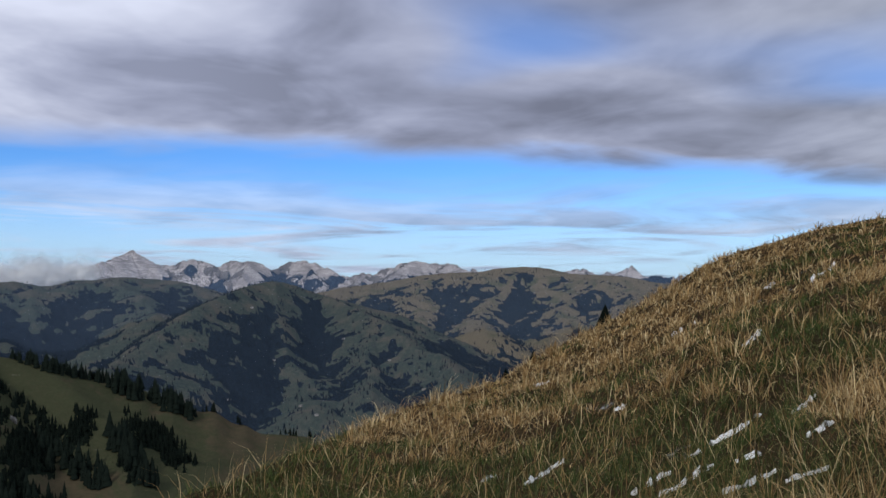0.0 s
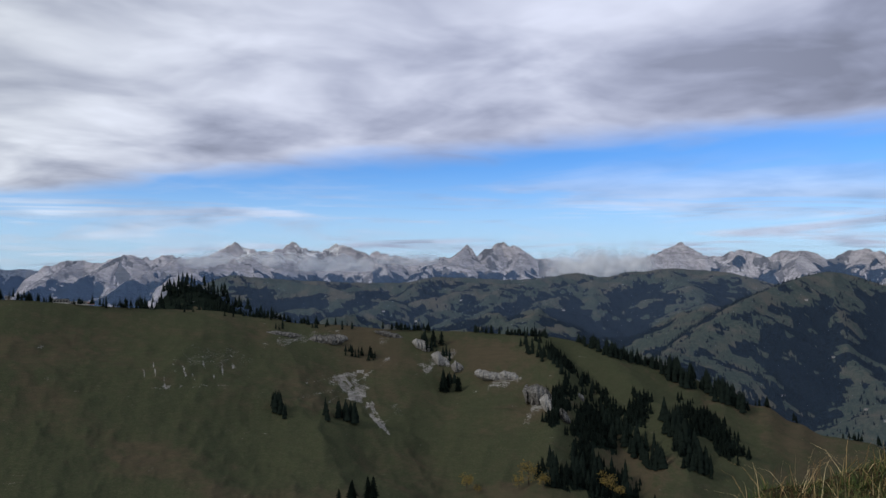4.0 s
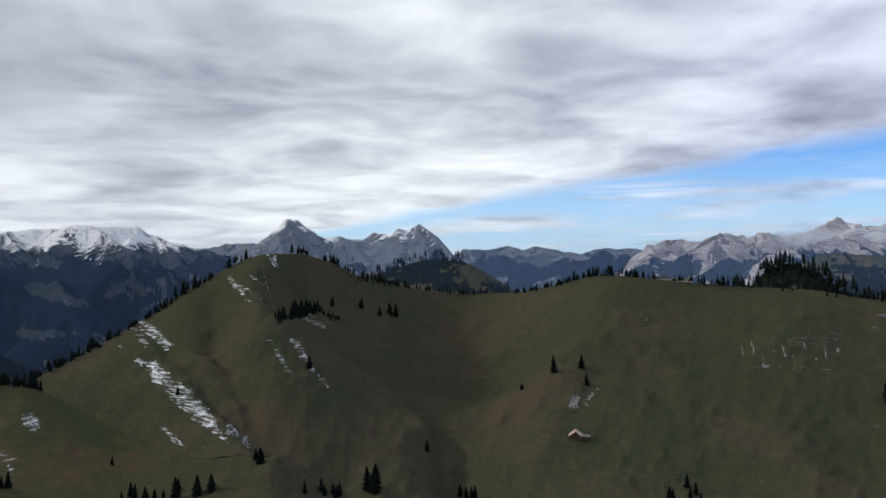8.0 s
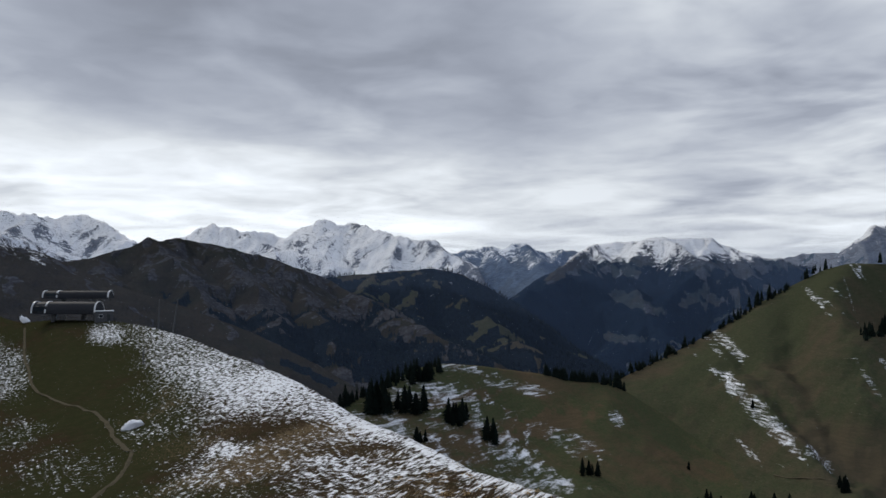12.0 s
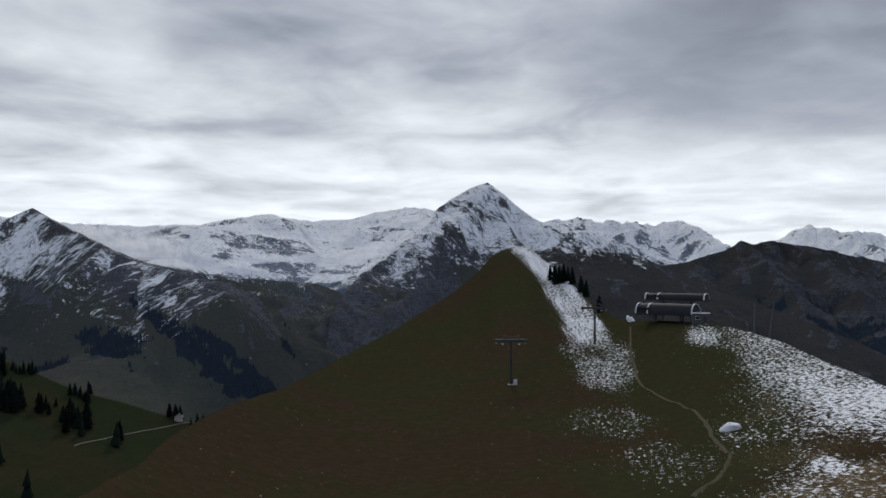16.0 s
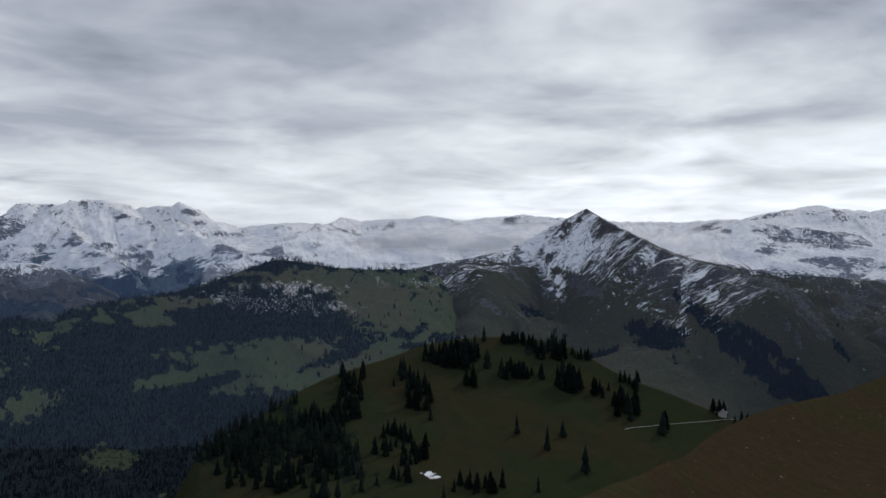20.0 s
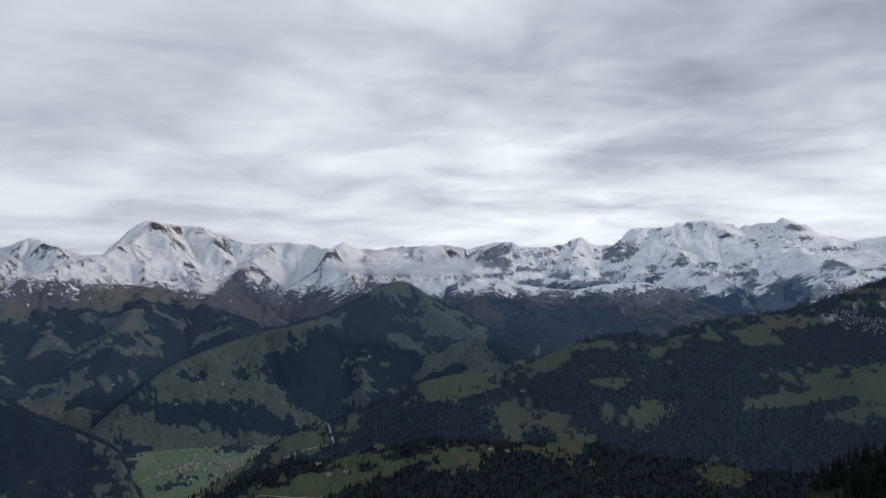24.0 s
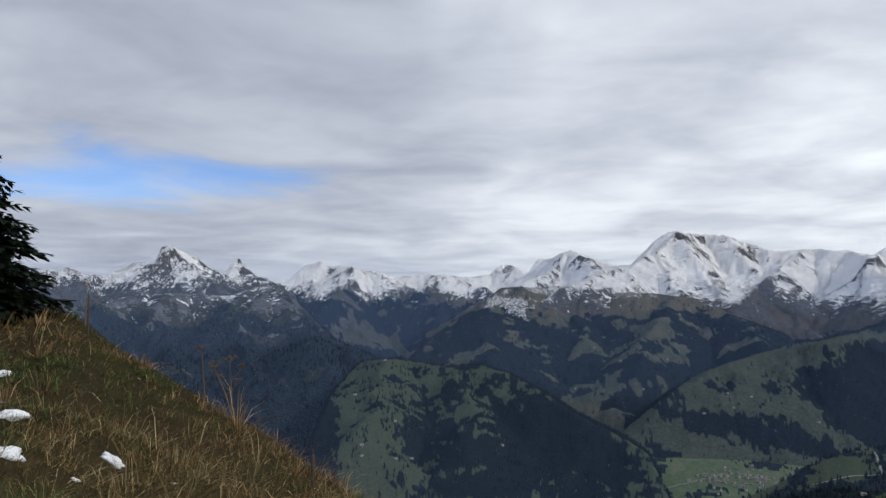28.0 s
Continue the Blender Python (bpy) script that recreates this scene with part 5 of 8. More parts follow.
R_SHARP = Relief("sharp_peak", SHARP_PEAK, 2500, [(111, 1500), (128, 1050), (152, 1250)], [(108, -10), (128, -10.5), (155, -10)], "sharp ridge peak dusted with snow above pastures", material=CRAG, rows=111, step=0.084, jag=0.04,
                 spurs=(34, 200), rough=(10, 50), flank=0.5, seed=17, shape=0.85, cover=high_snow(-40, 85, 0.36, -110, 150, 0.14, tint=0.35, crags=0.08),
                 folds=[(70, 1.5, [(130.4, 4.2), (129.0, 1.5), (127.3, -1.0), (124.5, -3.5), (117.5, -7.0)]), (-60, 1.4, [(134, 0.5), (131, -3)]), (-45, 1.3, [(123, 0), (119.5, -3.5)]), (50, 1.0, [(141, 0.2), (138, -2.5)])], ends=(5, 2.5),
                 spots=[("wood", 125.7, -4.37, 2.53, 0.94, 10, 0.85), ("wood", 119.9, -5.63, 4.33, 0.87, 40, 0.95), ("wood", 117.2, -7.45, 2.53, 1.08, 40, 0.95), ("wood", 122.7, -3.35, 2.17, 0.43, 40, 0.9), ("brown-none", 122.7, -6.67, 5.05, 1.44, 0, 0.9), ("snow", 125.5, -3.04, 3.25, 0.79, 30, 0.5), ("wood", 123.2, -2.5, 2.6, 0.35, 33, 0.95), ("wood", 118.9, -4.9, 3.0, 0.5, 35, 0.95), ("wood", 116.3, -7.0, 1.6, 0.5, 35, 0.95), ("rock", 130.6, -1.2, 1.9, 0.5, 30, 0.9), ("snow-none", 131.0, -1.0, 2.0, 0.6, 30, 0.8),
                        ("snow", 126.3, -2.3, 2.4, 0.8, 45, 0.42)], gully=15, ridges=[[(130.7, 4.09, 2500), (128.7, 2.14, 2300), (125.1, -0.07, 2100), (122, -2.5, 1900), (118.9, -5.33, 1700), (116.3, -7.52, 1500)], [(131.8, 3.29, 2500), (129.5, 1.15, 2300), (128.9, -0.41, 2100), (127.1, -1.97, 1900), (124.3, -4.27, 1700), (123.2, -6.18, 1500)], [(132.2, 3.09, 2500), (134.5, 1.31, 2233), (136.8, -0.86, 1967), (138.4, -3.18, 1700)], [(129.9, 3.7, 2560), (125.9, 1.57, 2473), (121.6, 0.11, 2387), (118.2, -1.48, 2300)], [(141, -0.49, 2450), (143.6, -2.02, 2125), (147.2, -3.5, 1800)]])
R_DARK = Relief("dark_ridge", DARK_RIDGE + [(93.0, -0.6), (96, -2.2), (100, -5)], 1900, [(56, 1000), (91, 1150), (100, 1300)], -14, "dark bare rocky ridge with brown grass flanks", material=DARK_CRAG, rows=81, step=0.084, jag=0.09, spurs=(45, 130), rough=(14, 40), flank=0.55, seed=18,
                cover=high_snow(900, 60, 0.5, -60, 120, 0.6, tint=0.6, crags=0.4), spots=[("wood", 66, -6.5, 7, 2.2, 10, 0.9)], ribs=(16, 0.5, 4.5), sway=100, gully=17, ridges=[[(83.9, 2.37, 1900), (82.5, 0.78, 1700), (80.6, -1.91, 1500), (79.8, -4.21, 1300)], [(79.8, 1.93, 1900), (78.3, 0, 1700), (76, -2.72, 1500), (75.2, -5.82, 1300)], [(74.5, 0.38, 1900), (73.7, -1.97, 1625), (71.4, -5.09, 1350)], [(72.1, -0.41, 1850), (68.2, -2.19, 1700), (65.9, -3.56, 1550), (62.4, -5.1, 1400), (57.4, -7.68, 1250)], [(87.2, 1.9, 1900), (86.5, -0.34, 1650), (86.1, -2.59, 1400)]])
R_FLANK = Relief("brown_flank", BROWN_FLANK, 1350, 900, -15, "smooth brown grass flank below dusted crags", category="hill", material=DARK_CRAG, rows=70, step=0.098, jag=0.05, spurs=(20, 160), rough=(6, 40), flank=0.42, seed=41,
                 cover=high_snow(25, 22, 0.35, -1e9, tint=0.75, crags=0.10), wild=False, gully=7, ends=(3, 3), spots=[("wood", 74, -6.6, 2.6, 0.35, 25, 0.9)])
R_WOODED = Relief("wooded_mountain", WOODED_HILL, 2500, 1500, -12, "dark forested mountain with clearings", material=CRAG, rows=67, step=0.098, jag=0.06, spurs=(55, 200), rough=(12, 40), flank=0.5, seed=19,
                  cover=woods(0.84, 120, 0.5, aspect=0.5), gully=18, ridges=[[(66.2, 0.22, 2500), (63.1, -1.79, 2233), (60.3, -4.05, 1967), (57.8, -5.98, 1700)], [(66.2, 0.22, 2500), (66.8, -1.75, 2233), (65.8, -3.91, 1967), (64.5, -6.11, 1700)], [(69.1, -0.03, 2500), (70, -2.4, 2150), (69.4, -4.5, 1800)]])
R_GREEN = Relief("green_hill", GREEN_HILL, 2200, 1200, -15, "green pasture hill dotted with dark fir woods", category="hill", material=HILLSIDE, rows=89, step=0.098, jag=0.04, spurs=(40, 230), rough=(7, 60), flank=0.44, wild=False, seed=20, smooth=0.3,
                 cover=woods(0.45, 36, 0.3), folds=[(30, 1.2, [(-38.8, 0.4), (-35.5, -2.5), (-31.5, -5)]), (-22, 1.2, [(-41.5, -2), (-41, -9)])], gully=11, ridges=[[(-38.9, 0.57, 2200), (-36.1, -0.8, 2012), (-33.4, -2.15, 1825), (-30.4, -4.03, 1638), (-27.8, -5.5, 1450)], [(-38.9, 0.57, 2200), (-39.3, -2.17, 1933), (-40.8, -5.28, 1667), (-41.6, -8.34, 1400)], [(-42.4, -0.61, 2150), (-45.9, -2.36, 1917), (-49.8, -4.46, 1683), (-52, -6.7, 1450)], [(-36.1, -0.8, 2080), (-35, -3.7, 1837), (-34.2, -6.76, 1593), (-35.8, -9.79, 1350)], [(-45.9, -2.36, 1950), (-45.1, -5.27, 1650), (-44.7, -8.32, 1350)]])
R_BROWN = Relief("brown_hill", BROWN_HILL, 3100, 1900, -9, "brown autumn pasture hills with patches of wood", category="hill", material=SUNLIT_AUTUMN_TURF, rows=74, step=0.098, jag=0.05, spurs=(70, 260), rough=(10, 60), flank=0.36, seed=21, smooth=0.3,
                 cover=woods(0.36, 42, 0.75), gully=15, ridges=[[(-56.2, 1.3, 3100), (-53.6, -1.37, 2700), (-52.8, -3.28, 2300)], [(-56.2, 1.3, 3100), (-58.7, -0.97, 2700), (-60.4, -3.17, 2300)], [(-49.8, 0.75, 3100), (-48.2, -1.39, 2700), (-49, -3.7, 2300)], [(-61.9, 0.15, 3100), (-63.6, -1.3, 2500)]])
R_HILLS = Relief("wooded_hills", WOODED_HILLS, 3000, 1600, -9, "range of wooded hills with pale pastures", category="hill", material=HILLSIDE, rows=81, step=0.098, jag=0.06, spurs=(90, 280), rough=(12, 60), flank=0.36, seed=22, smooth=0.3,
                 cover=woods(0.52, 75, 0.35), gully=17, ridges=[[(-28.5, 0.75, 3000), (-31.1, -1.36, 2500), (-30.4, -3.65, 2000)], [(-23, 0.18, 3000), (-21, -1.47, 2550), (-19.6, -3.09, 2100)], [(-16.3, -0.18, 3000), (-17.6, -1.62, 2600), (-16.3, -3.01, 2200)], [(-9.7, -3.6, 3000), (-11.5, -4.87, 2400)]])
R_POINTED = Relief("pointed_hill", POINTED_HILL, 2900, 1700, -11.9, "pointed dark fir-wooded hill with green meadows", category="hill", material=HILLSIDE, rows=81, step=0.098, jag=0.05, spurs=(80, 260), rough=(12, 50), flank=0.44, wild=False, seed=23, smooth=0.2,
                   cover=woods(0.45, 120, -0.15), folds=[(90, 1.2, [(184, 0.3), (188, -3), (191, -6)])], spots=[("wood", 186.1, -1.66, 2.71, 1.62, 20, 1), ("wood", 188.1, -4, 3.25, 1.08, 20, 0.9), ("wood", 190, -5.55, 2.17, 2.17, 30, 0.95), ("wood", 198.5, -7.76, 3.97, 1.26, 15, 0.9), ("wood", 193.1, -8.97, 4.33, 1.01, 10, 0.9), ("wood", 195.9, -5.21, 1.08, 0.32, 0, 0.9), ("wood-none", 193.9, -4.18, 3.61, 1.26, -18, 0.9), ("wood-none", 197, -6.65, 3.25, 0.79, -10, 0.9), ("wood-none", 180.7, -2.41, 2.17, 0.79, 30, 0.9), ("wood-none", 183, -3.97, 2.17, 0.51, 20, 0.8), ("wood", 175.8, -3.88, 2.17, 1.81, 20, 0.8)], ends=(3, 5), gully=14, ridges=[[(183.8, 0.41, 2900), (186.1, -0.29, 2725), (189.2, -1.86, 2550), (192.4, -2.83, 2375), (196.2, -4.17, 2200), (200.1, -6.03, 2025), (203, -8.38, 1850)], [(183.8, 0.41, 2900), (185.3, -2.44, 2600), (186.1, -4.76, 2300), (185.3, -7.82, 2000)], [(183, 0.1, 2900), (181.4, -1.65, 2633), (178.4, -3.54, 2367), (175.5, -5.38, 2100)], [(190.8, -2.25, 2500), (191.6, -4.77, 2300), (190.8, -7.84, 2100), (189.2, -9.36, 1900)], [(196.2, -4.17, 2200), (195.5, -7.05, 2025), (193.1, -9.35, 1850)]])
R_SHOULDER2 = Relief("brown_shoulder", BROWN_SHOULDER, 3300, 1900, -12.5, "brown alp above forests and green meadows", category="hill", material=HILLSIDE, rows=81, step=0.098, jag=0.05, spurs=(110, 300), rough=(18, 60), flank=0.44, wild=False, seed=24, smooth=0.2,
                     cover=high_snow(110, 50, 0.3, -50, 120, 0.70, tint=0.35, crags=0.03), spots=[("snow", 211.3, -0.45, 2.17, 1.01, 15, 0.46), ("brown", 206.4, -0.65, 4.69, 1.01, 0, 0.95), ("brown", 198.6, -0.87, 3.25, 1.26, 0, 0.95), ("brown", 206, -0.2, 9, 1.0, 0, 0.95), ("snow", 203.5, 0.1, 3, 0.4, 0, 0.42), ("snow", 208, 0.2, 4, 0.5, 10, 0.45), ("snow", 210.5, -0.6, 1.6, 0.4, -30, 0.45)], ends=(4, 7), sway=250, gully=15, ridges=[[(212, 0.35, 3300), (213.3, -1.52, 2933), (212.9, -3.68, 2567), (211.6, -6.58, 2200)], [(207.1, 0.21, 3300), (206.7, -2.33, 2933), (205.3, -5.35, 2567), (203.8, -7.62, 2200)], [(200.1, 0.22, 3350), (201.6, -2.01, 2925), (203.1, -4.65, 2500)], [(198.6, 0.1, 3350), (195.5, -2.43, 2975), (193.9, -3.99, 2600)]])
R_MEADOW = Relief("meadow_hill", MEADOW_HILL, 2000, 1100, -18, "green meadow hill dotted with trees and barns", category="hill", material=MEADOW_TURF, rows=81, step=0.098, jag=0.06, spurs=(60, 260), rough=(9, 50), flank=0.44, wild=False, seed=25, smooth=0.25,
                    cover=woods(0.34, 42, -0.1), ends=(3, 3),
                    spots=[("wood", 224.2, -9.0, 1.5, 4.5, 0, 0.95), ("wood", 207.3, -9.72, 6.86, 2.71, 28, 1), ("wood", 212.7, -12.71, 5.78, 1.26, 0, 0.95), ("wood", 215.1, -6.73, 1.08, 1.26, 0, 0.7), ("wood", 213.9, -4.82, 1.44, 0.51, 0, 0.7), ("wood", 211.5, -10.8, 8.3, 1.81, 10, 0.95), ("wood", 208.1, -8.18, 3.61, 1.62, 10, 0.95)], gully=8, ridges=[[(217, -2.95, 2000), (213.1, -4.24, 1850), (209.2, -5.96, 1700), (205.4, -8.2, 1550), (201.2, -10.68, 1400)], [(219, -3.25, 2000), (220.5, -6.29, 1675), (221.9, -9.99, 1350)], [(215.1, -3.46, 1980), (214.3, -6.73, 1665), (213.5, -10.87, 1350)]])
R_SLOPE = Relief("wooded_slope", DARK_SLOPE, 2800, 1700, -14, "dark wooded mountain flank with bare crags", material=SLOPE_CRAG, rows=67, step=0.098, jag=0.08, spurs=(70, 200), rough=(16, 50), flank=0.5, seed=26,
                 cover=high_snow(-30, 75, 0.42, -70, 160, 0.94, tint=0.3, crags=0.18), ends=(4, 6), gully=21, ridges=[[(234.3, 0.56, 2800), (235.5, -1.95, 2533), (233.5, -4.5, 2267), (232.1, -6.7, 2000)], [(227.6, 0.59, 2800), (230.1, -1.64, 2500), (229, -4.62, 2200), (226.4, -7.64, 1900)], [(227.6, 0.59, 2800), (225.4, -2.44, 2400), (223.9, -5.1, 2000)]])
R_FOREST = Relief("forest_ridge", FOREST_RIDGE, [(138, 1900), (155, 1700), (170, 1400), (190, 1200), (204, 1000)], [(138, 1000), (175, 800), (204, 700)], [(138, -10), (160, -18), (204, -22)],
                  "dark fir forest ridge with small clearings", category="hill", material=FOREST_TURF, rows=104, step=0.098, jag=0.05, spurs=(34, 170), rough=(8, 45), seed=27, smooth=0.2, cover=woods(0.93, 130, 0.25), ends=(10, 2.5),
                  spots=[("wood-none", 179.6, -6.6, 4.2, 1.2, -12, 1), ("wood-none", 173.1, -5.02, 2.5, 0.62, -28, 1), ("wood-none", 170.1, -3.99, 2.17, 0.35, -5, 0.9), ("wood-none", 175.9, -8.91, 1.6, 1.6, 0, 0.9), ("wood-none", 173, -9.26, 1.3, 0.85, 0, 0.9), ("wood-none", 166.9, -8.57, 1.8, 0.95, -10, 0.9), ("wood-none", 169.3, -6.53, 1.6, 0.5, 0, 0.9), ("wood-none", 169.5, -8.5, 0.6, 0.7, 0, 0.85),
                         ("wood-none", 190.6, -10.49, 2.6, 1.0, -20, 1), ("wood-none", 195.4, -12.36, 2.9, 0.7, -25, 1), ("wood-none", 179.8, -11.65, 2.6, 0.95, -3, 1), ("wood-none", 190.4, -13.51, 5.8, 1.15, -14, 1), ("wood-none", 184.2, -12.1, 2.4, 0.45, -14, 1), ("wood-none", 186.9, -9.16, 1.2, 0.6, -30, 0.95), ("wood-none", 151.1, -5.69, 3.4, 1.6, -8, 1), ("wood-none", 150.1, -7.21, 5.2, 0.5, -8, 1), ("wood-none", 157.6, -7.19, 4.1, 0.52, -10, 1), ("wood-none", 162.2, -12.17, 2.0, 1.2, 0, 0.55),
                         ("wood-none", 149.1, -7.42, 6.5, 0.72, -6, 1), ("wood-none", 144.9, -6.37, 3.97, 0.94, -8, 1), ("wood-none", 152.9, -6.1, 2.53, 1.08, 0, 0.9), ("wood-none", 144.7, -2.2, 3.25, 1.62, 0, 1), ("wood-none", 157.5, -2.43, 2.89, 0.36, -6, 0.9), ("wood-none", 141.8, -2.98, 6.86, 1.81, -5, 1), ("wood-none", 146.2, -0.89, 9.39, 0.94, 0, 1), ("wood-none", 152.3, -6.62, 6.5, 1.23, 8, 1), ("wood-none", 146.1, -5.73, 4.33, 0.65, -14, 1), ("wood", 151.3, -3.62, 5.42, 1.26, 5, 0.8), ("wood", 147.2, -5.89, 2.89, 0.43, -20, 0.9), ("rock", 151.3, -2.53, 5.78, 0.79, 5, 0.55), ("snow", 151.7, -2.35, 6.14, 0.94, 5, 0.4), ("snow", 139.9, -0.87, 7.22, 0.65, 0, 0.38), ("brown", 151.4, -0.18, 4.33, 1.08, 0, 0.95), ("brown", 146.2, -1.64, 7.22, 1.08, 0, 0.9), ("brown", 144.8, -2.55, 3.25, 1.44, 0, 0.9), ("snow", 150.3, -1.31, 4.69, 0.65, 0, 0.42), ("rock", 150.3, -1.5, 4.33, 0.51, 0, 0.55)])
R_KNOLL = Relief("tree_knoll", TREE_KNOLL, [(117, 900), (137, 880), (158, 600)], [(115, 520), (137, 440), (160, 400)], -21, "green knoll with scattered fir trees", category="hill", material=SHADED_KNOLL_TURF, rows=96, step=0.098,
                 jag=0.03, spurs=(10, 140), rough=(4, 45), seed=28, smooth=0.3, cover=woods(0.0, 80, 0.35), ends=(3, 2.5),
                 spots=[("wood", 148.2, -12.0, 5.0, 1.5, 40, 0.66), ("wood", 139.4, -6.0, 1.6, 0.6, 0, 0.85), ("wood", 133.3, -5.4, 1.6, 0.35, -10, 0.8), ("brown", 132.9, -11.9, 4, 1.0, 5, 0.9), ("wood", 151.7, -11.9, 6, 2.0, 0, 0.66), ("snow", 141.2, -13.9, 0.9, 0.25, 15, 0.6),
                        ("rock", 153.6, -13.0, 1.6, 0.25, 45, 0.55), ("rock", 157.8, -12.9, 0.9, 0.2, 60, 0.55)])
R_PASTURE = Relief("pasture_hill", PASTURE_HILL, [(-42, 1000), (-25, 1050), (0, 1000), (14, 930), (24, 1060), (38, 820), (46, 800), (59, 640)], [(-42, 520), (0, 420), (20, 400), (59, 330)], -21,
                   "broad grassy hill with rock outcrops and snow streaks", category="hill", material=PASTURE, rows=127, step=0.112, jag=0.02, spurs=(30, 130), rough=(7, 40), seed=29, smooth=0.35, shape=0.8,
                   cover=woods(0.0, 90, 0.4), spots=PASTURE_SPOTS,
                   folds=[(20, 1.3, [(38, 0.7), (39.1, -2.3), (38.4, -5.3), (34.8, -7.7), (30.6, -9.7), (27.2, -12.1)]), (-20, 0.9, [(35.8, -0.5), (34.7, -3.9), (30.6, -7.5), (26.8, -11.4), (25.6, -15)]), (13, 1.5, [(44, -3.0), (45, -6), (43, -10), (38, -15)]),
                          (-13, 0.8, [(41.5, -2.5), (41.5, -6.5), (38.5, -11), (33, -14.5)]), (-9, 0.6, [(46.3, -3.5), (43.7, -7.9), (38.5, -12.6)]), (16, 1.7, [(13.4, -0.7), (15.4, -4.2), (17.3, -7.3), (19.3, -11.8)]), (-4, 2.4, [(22.5, -3), (23.5, -8), (25, -13)]),
                          (8, 2.2, [(3, -3.5), (4, -8), (2, -14)]), (-20, 2.0, [(-14, -6), (-13, -11), (-16, -16)]), (20, 1.1, [(-20, -4.5), (-22, -8), (-21, -12)]), (-14, 0.8, [(-22.5, -5.5), (-24.5, -9), (-27, -12.5)]), (10, 0.8, [(-25, -5.5), (-28, -9), (-30, -12.5)]), (-8, 1.6, [(-7.5, -4.5), (-8.5, -8), (-8, -13)])])
R_FIRS = Relief("fir_knoll", FIR_KNOLL, 1080, 990, -4, "knoll covered in dark firs", category="hill", material=PASTURE, rows=26, jag=0.05, spurs=(0, 50), rough=(3, 20), seed=30, smooth=0.2, cover=woods(0.95, 60), ends=(0.6, 0.6))
R_DKNOLL = Relief("dark_knoll", DARK_KNOLL, 1500, 1250, -4.5, "rough wooded knoll behind a saddle", category="hill", material=PASTURE, rows=37, jag=0.05, spurs=(14, 80), rough=(8, 30), seed=31, smooth=0.2, cover=woods(0.6, 60, 0.6), ends=(1, 1))
R_SADDLE = Relief("saddle_meadow", SADDLE_MEADOW, [(34, 420), (49, 600), (60, 560), (72, 420)], [(34, 300), (46, 330), (74, 250)], -22, "grassy saddle with thin snow patches", category="hill", material=SADDLE_TURF, rows=89, step=0.112, jag=0.03,
                  spurs=(8, 90), rough=(3, 30), seed=32, smooth=0.3, cover=woods(0.0, 60, 0.35), ends=(8, 3),
                  spots=[("snow", 66, -9.6, 6, 2.6, 10, 0.25), ("snow", 62, -13.5, 6, 2.0, 8, 0.26), ("snow", 62.7, -6.6, 2.2, 0.38, 10, 0.387), ("snow", 58.9, -7.8, 2.4, 0.52, 15, 0.387), ("snow", 52.6, -9.7, 1.1, 0.45, 40, 0.422), ("snow", 66.0, -8.6, 3.0, 0.75, 10, 0.44),
                         ("snow", 62.5, -9.6, 1.8, 0.75, 20, 0.422), ("snow", 55.4, -11.2, 2.4, 0.60, 25, 0.352), ("snow", 57.3, -14.0, 3.2, 0.75, 5, 0.422), ("snow", 61.9, -14.2, 3.4, 1.20, 20, 0.352), ("rock", 67.9, -8.1, 1.5, 0.5, 0, 0.5),
                         ("brown", 57.5, -10.3, 4.0, 1.0, -15, 0.9), ("brown", 64.3, -8.7, 4.0, 0.6, -8, 0.8), ("snow", 56.4, -11.3, 2.4, 0.5, 30, 0.334), ("snow", 65.9, -7.8, 2.4, 0.5, 20, 0.405), ("snow", 60.1, -7.7, 2.6, 0.35, 12, 0.334), ("snow", 57.5, -14.3, 3.0, 0.8, 0, 0.37),
                         ("snow", 63.9, -6.6, 1.6, 0.3, 10, 0.317), ("snow", 52.6, -9.8, 0.9, 0.5, 45, 0.405), ("rock", 65.5, -8.2, 2.2, 0.5, -15, 0.5), ("snow", 67.4, -11.2, 4, 1.4, 20, 0.44), ("snow", 59.9, -12.1, 3, 1.2, 20, 0.44), ("snow", 63.8, -8.3, 3, 0.9, 15, 0.44), ("brown", 64.4, -11.8, 5, 2, -10, 0.8), ("snow", 58.6, -11.1, 0.25, 1.2, 10, 0.37)])
R_VALLEY = Relief("valley_floor", [(183, -10.9), (190, -10.6), (196, -10.4), (203, -10.6)], 1690, 1230, -19, "flat green valley floor with roads and fields", category="valley", material=MEADOW_FLOOR, rows=37, step=0.14, jag=0.01, spurs=(3, 150), rough=(2, 60),
                  seed=33, smooth=0.3, cover=woods(0.12, 60, 0.1), ends=(2, 2))

# ---- small helpers for things ----
def part(name, bm, material, parent=None, label=""):
    """Links a bmesh as one mesh object, under a thing or a part if one is given."""
    me = bpy.data.meshes.new(name)
    bm.to_mesh(me)
    bm.free()
    me.materials.append(material)
    ob = new(name, me)
    if parent:
        ob.parent = parent
    if label:
        ob["label"] = label
    return ob


def thing(name, at, turn=0.0, label="", category="", group="", size=1.0, kind=""):
    ob = new(name)
    ob.empty_display_size = 0.1
    ob.matrix_basis = Matrix.LocRotScale(at, Euler((0, 0, radians(turn))), (size, size, size))
    return tagged(ob, label, category, group, kind)


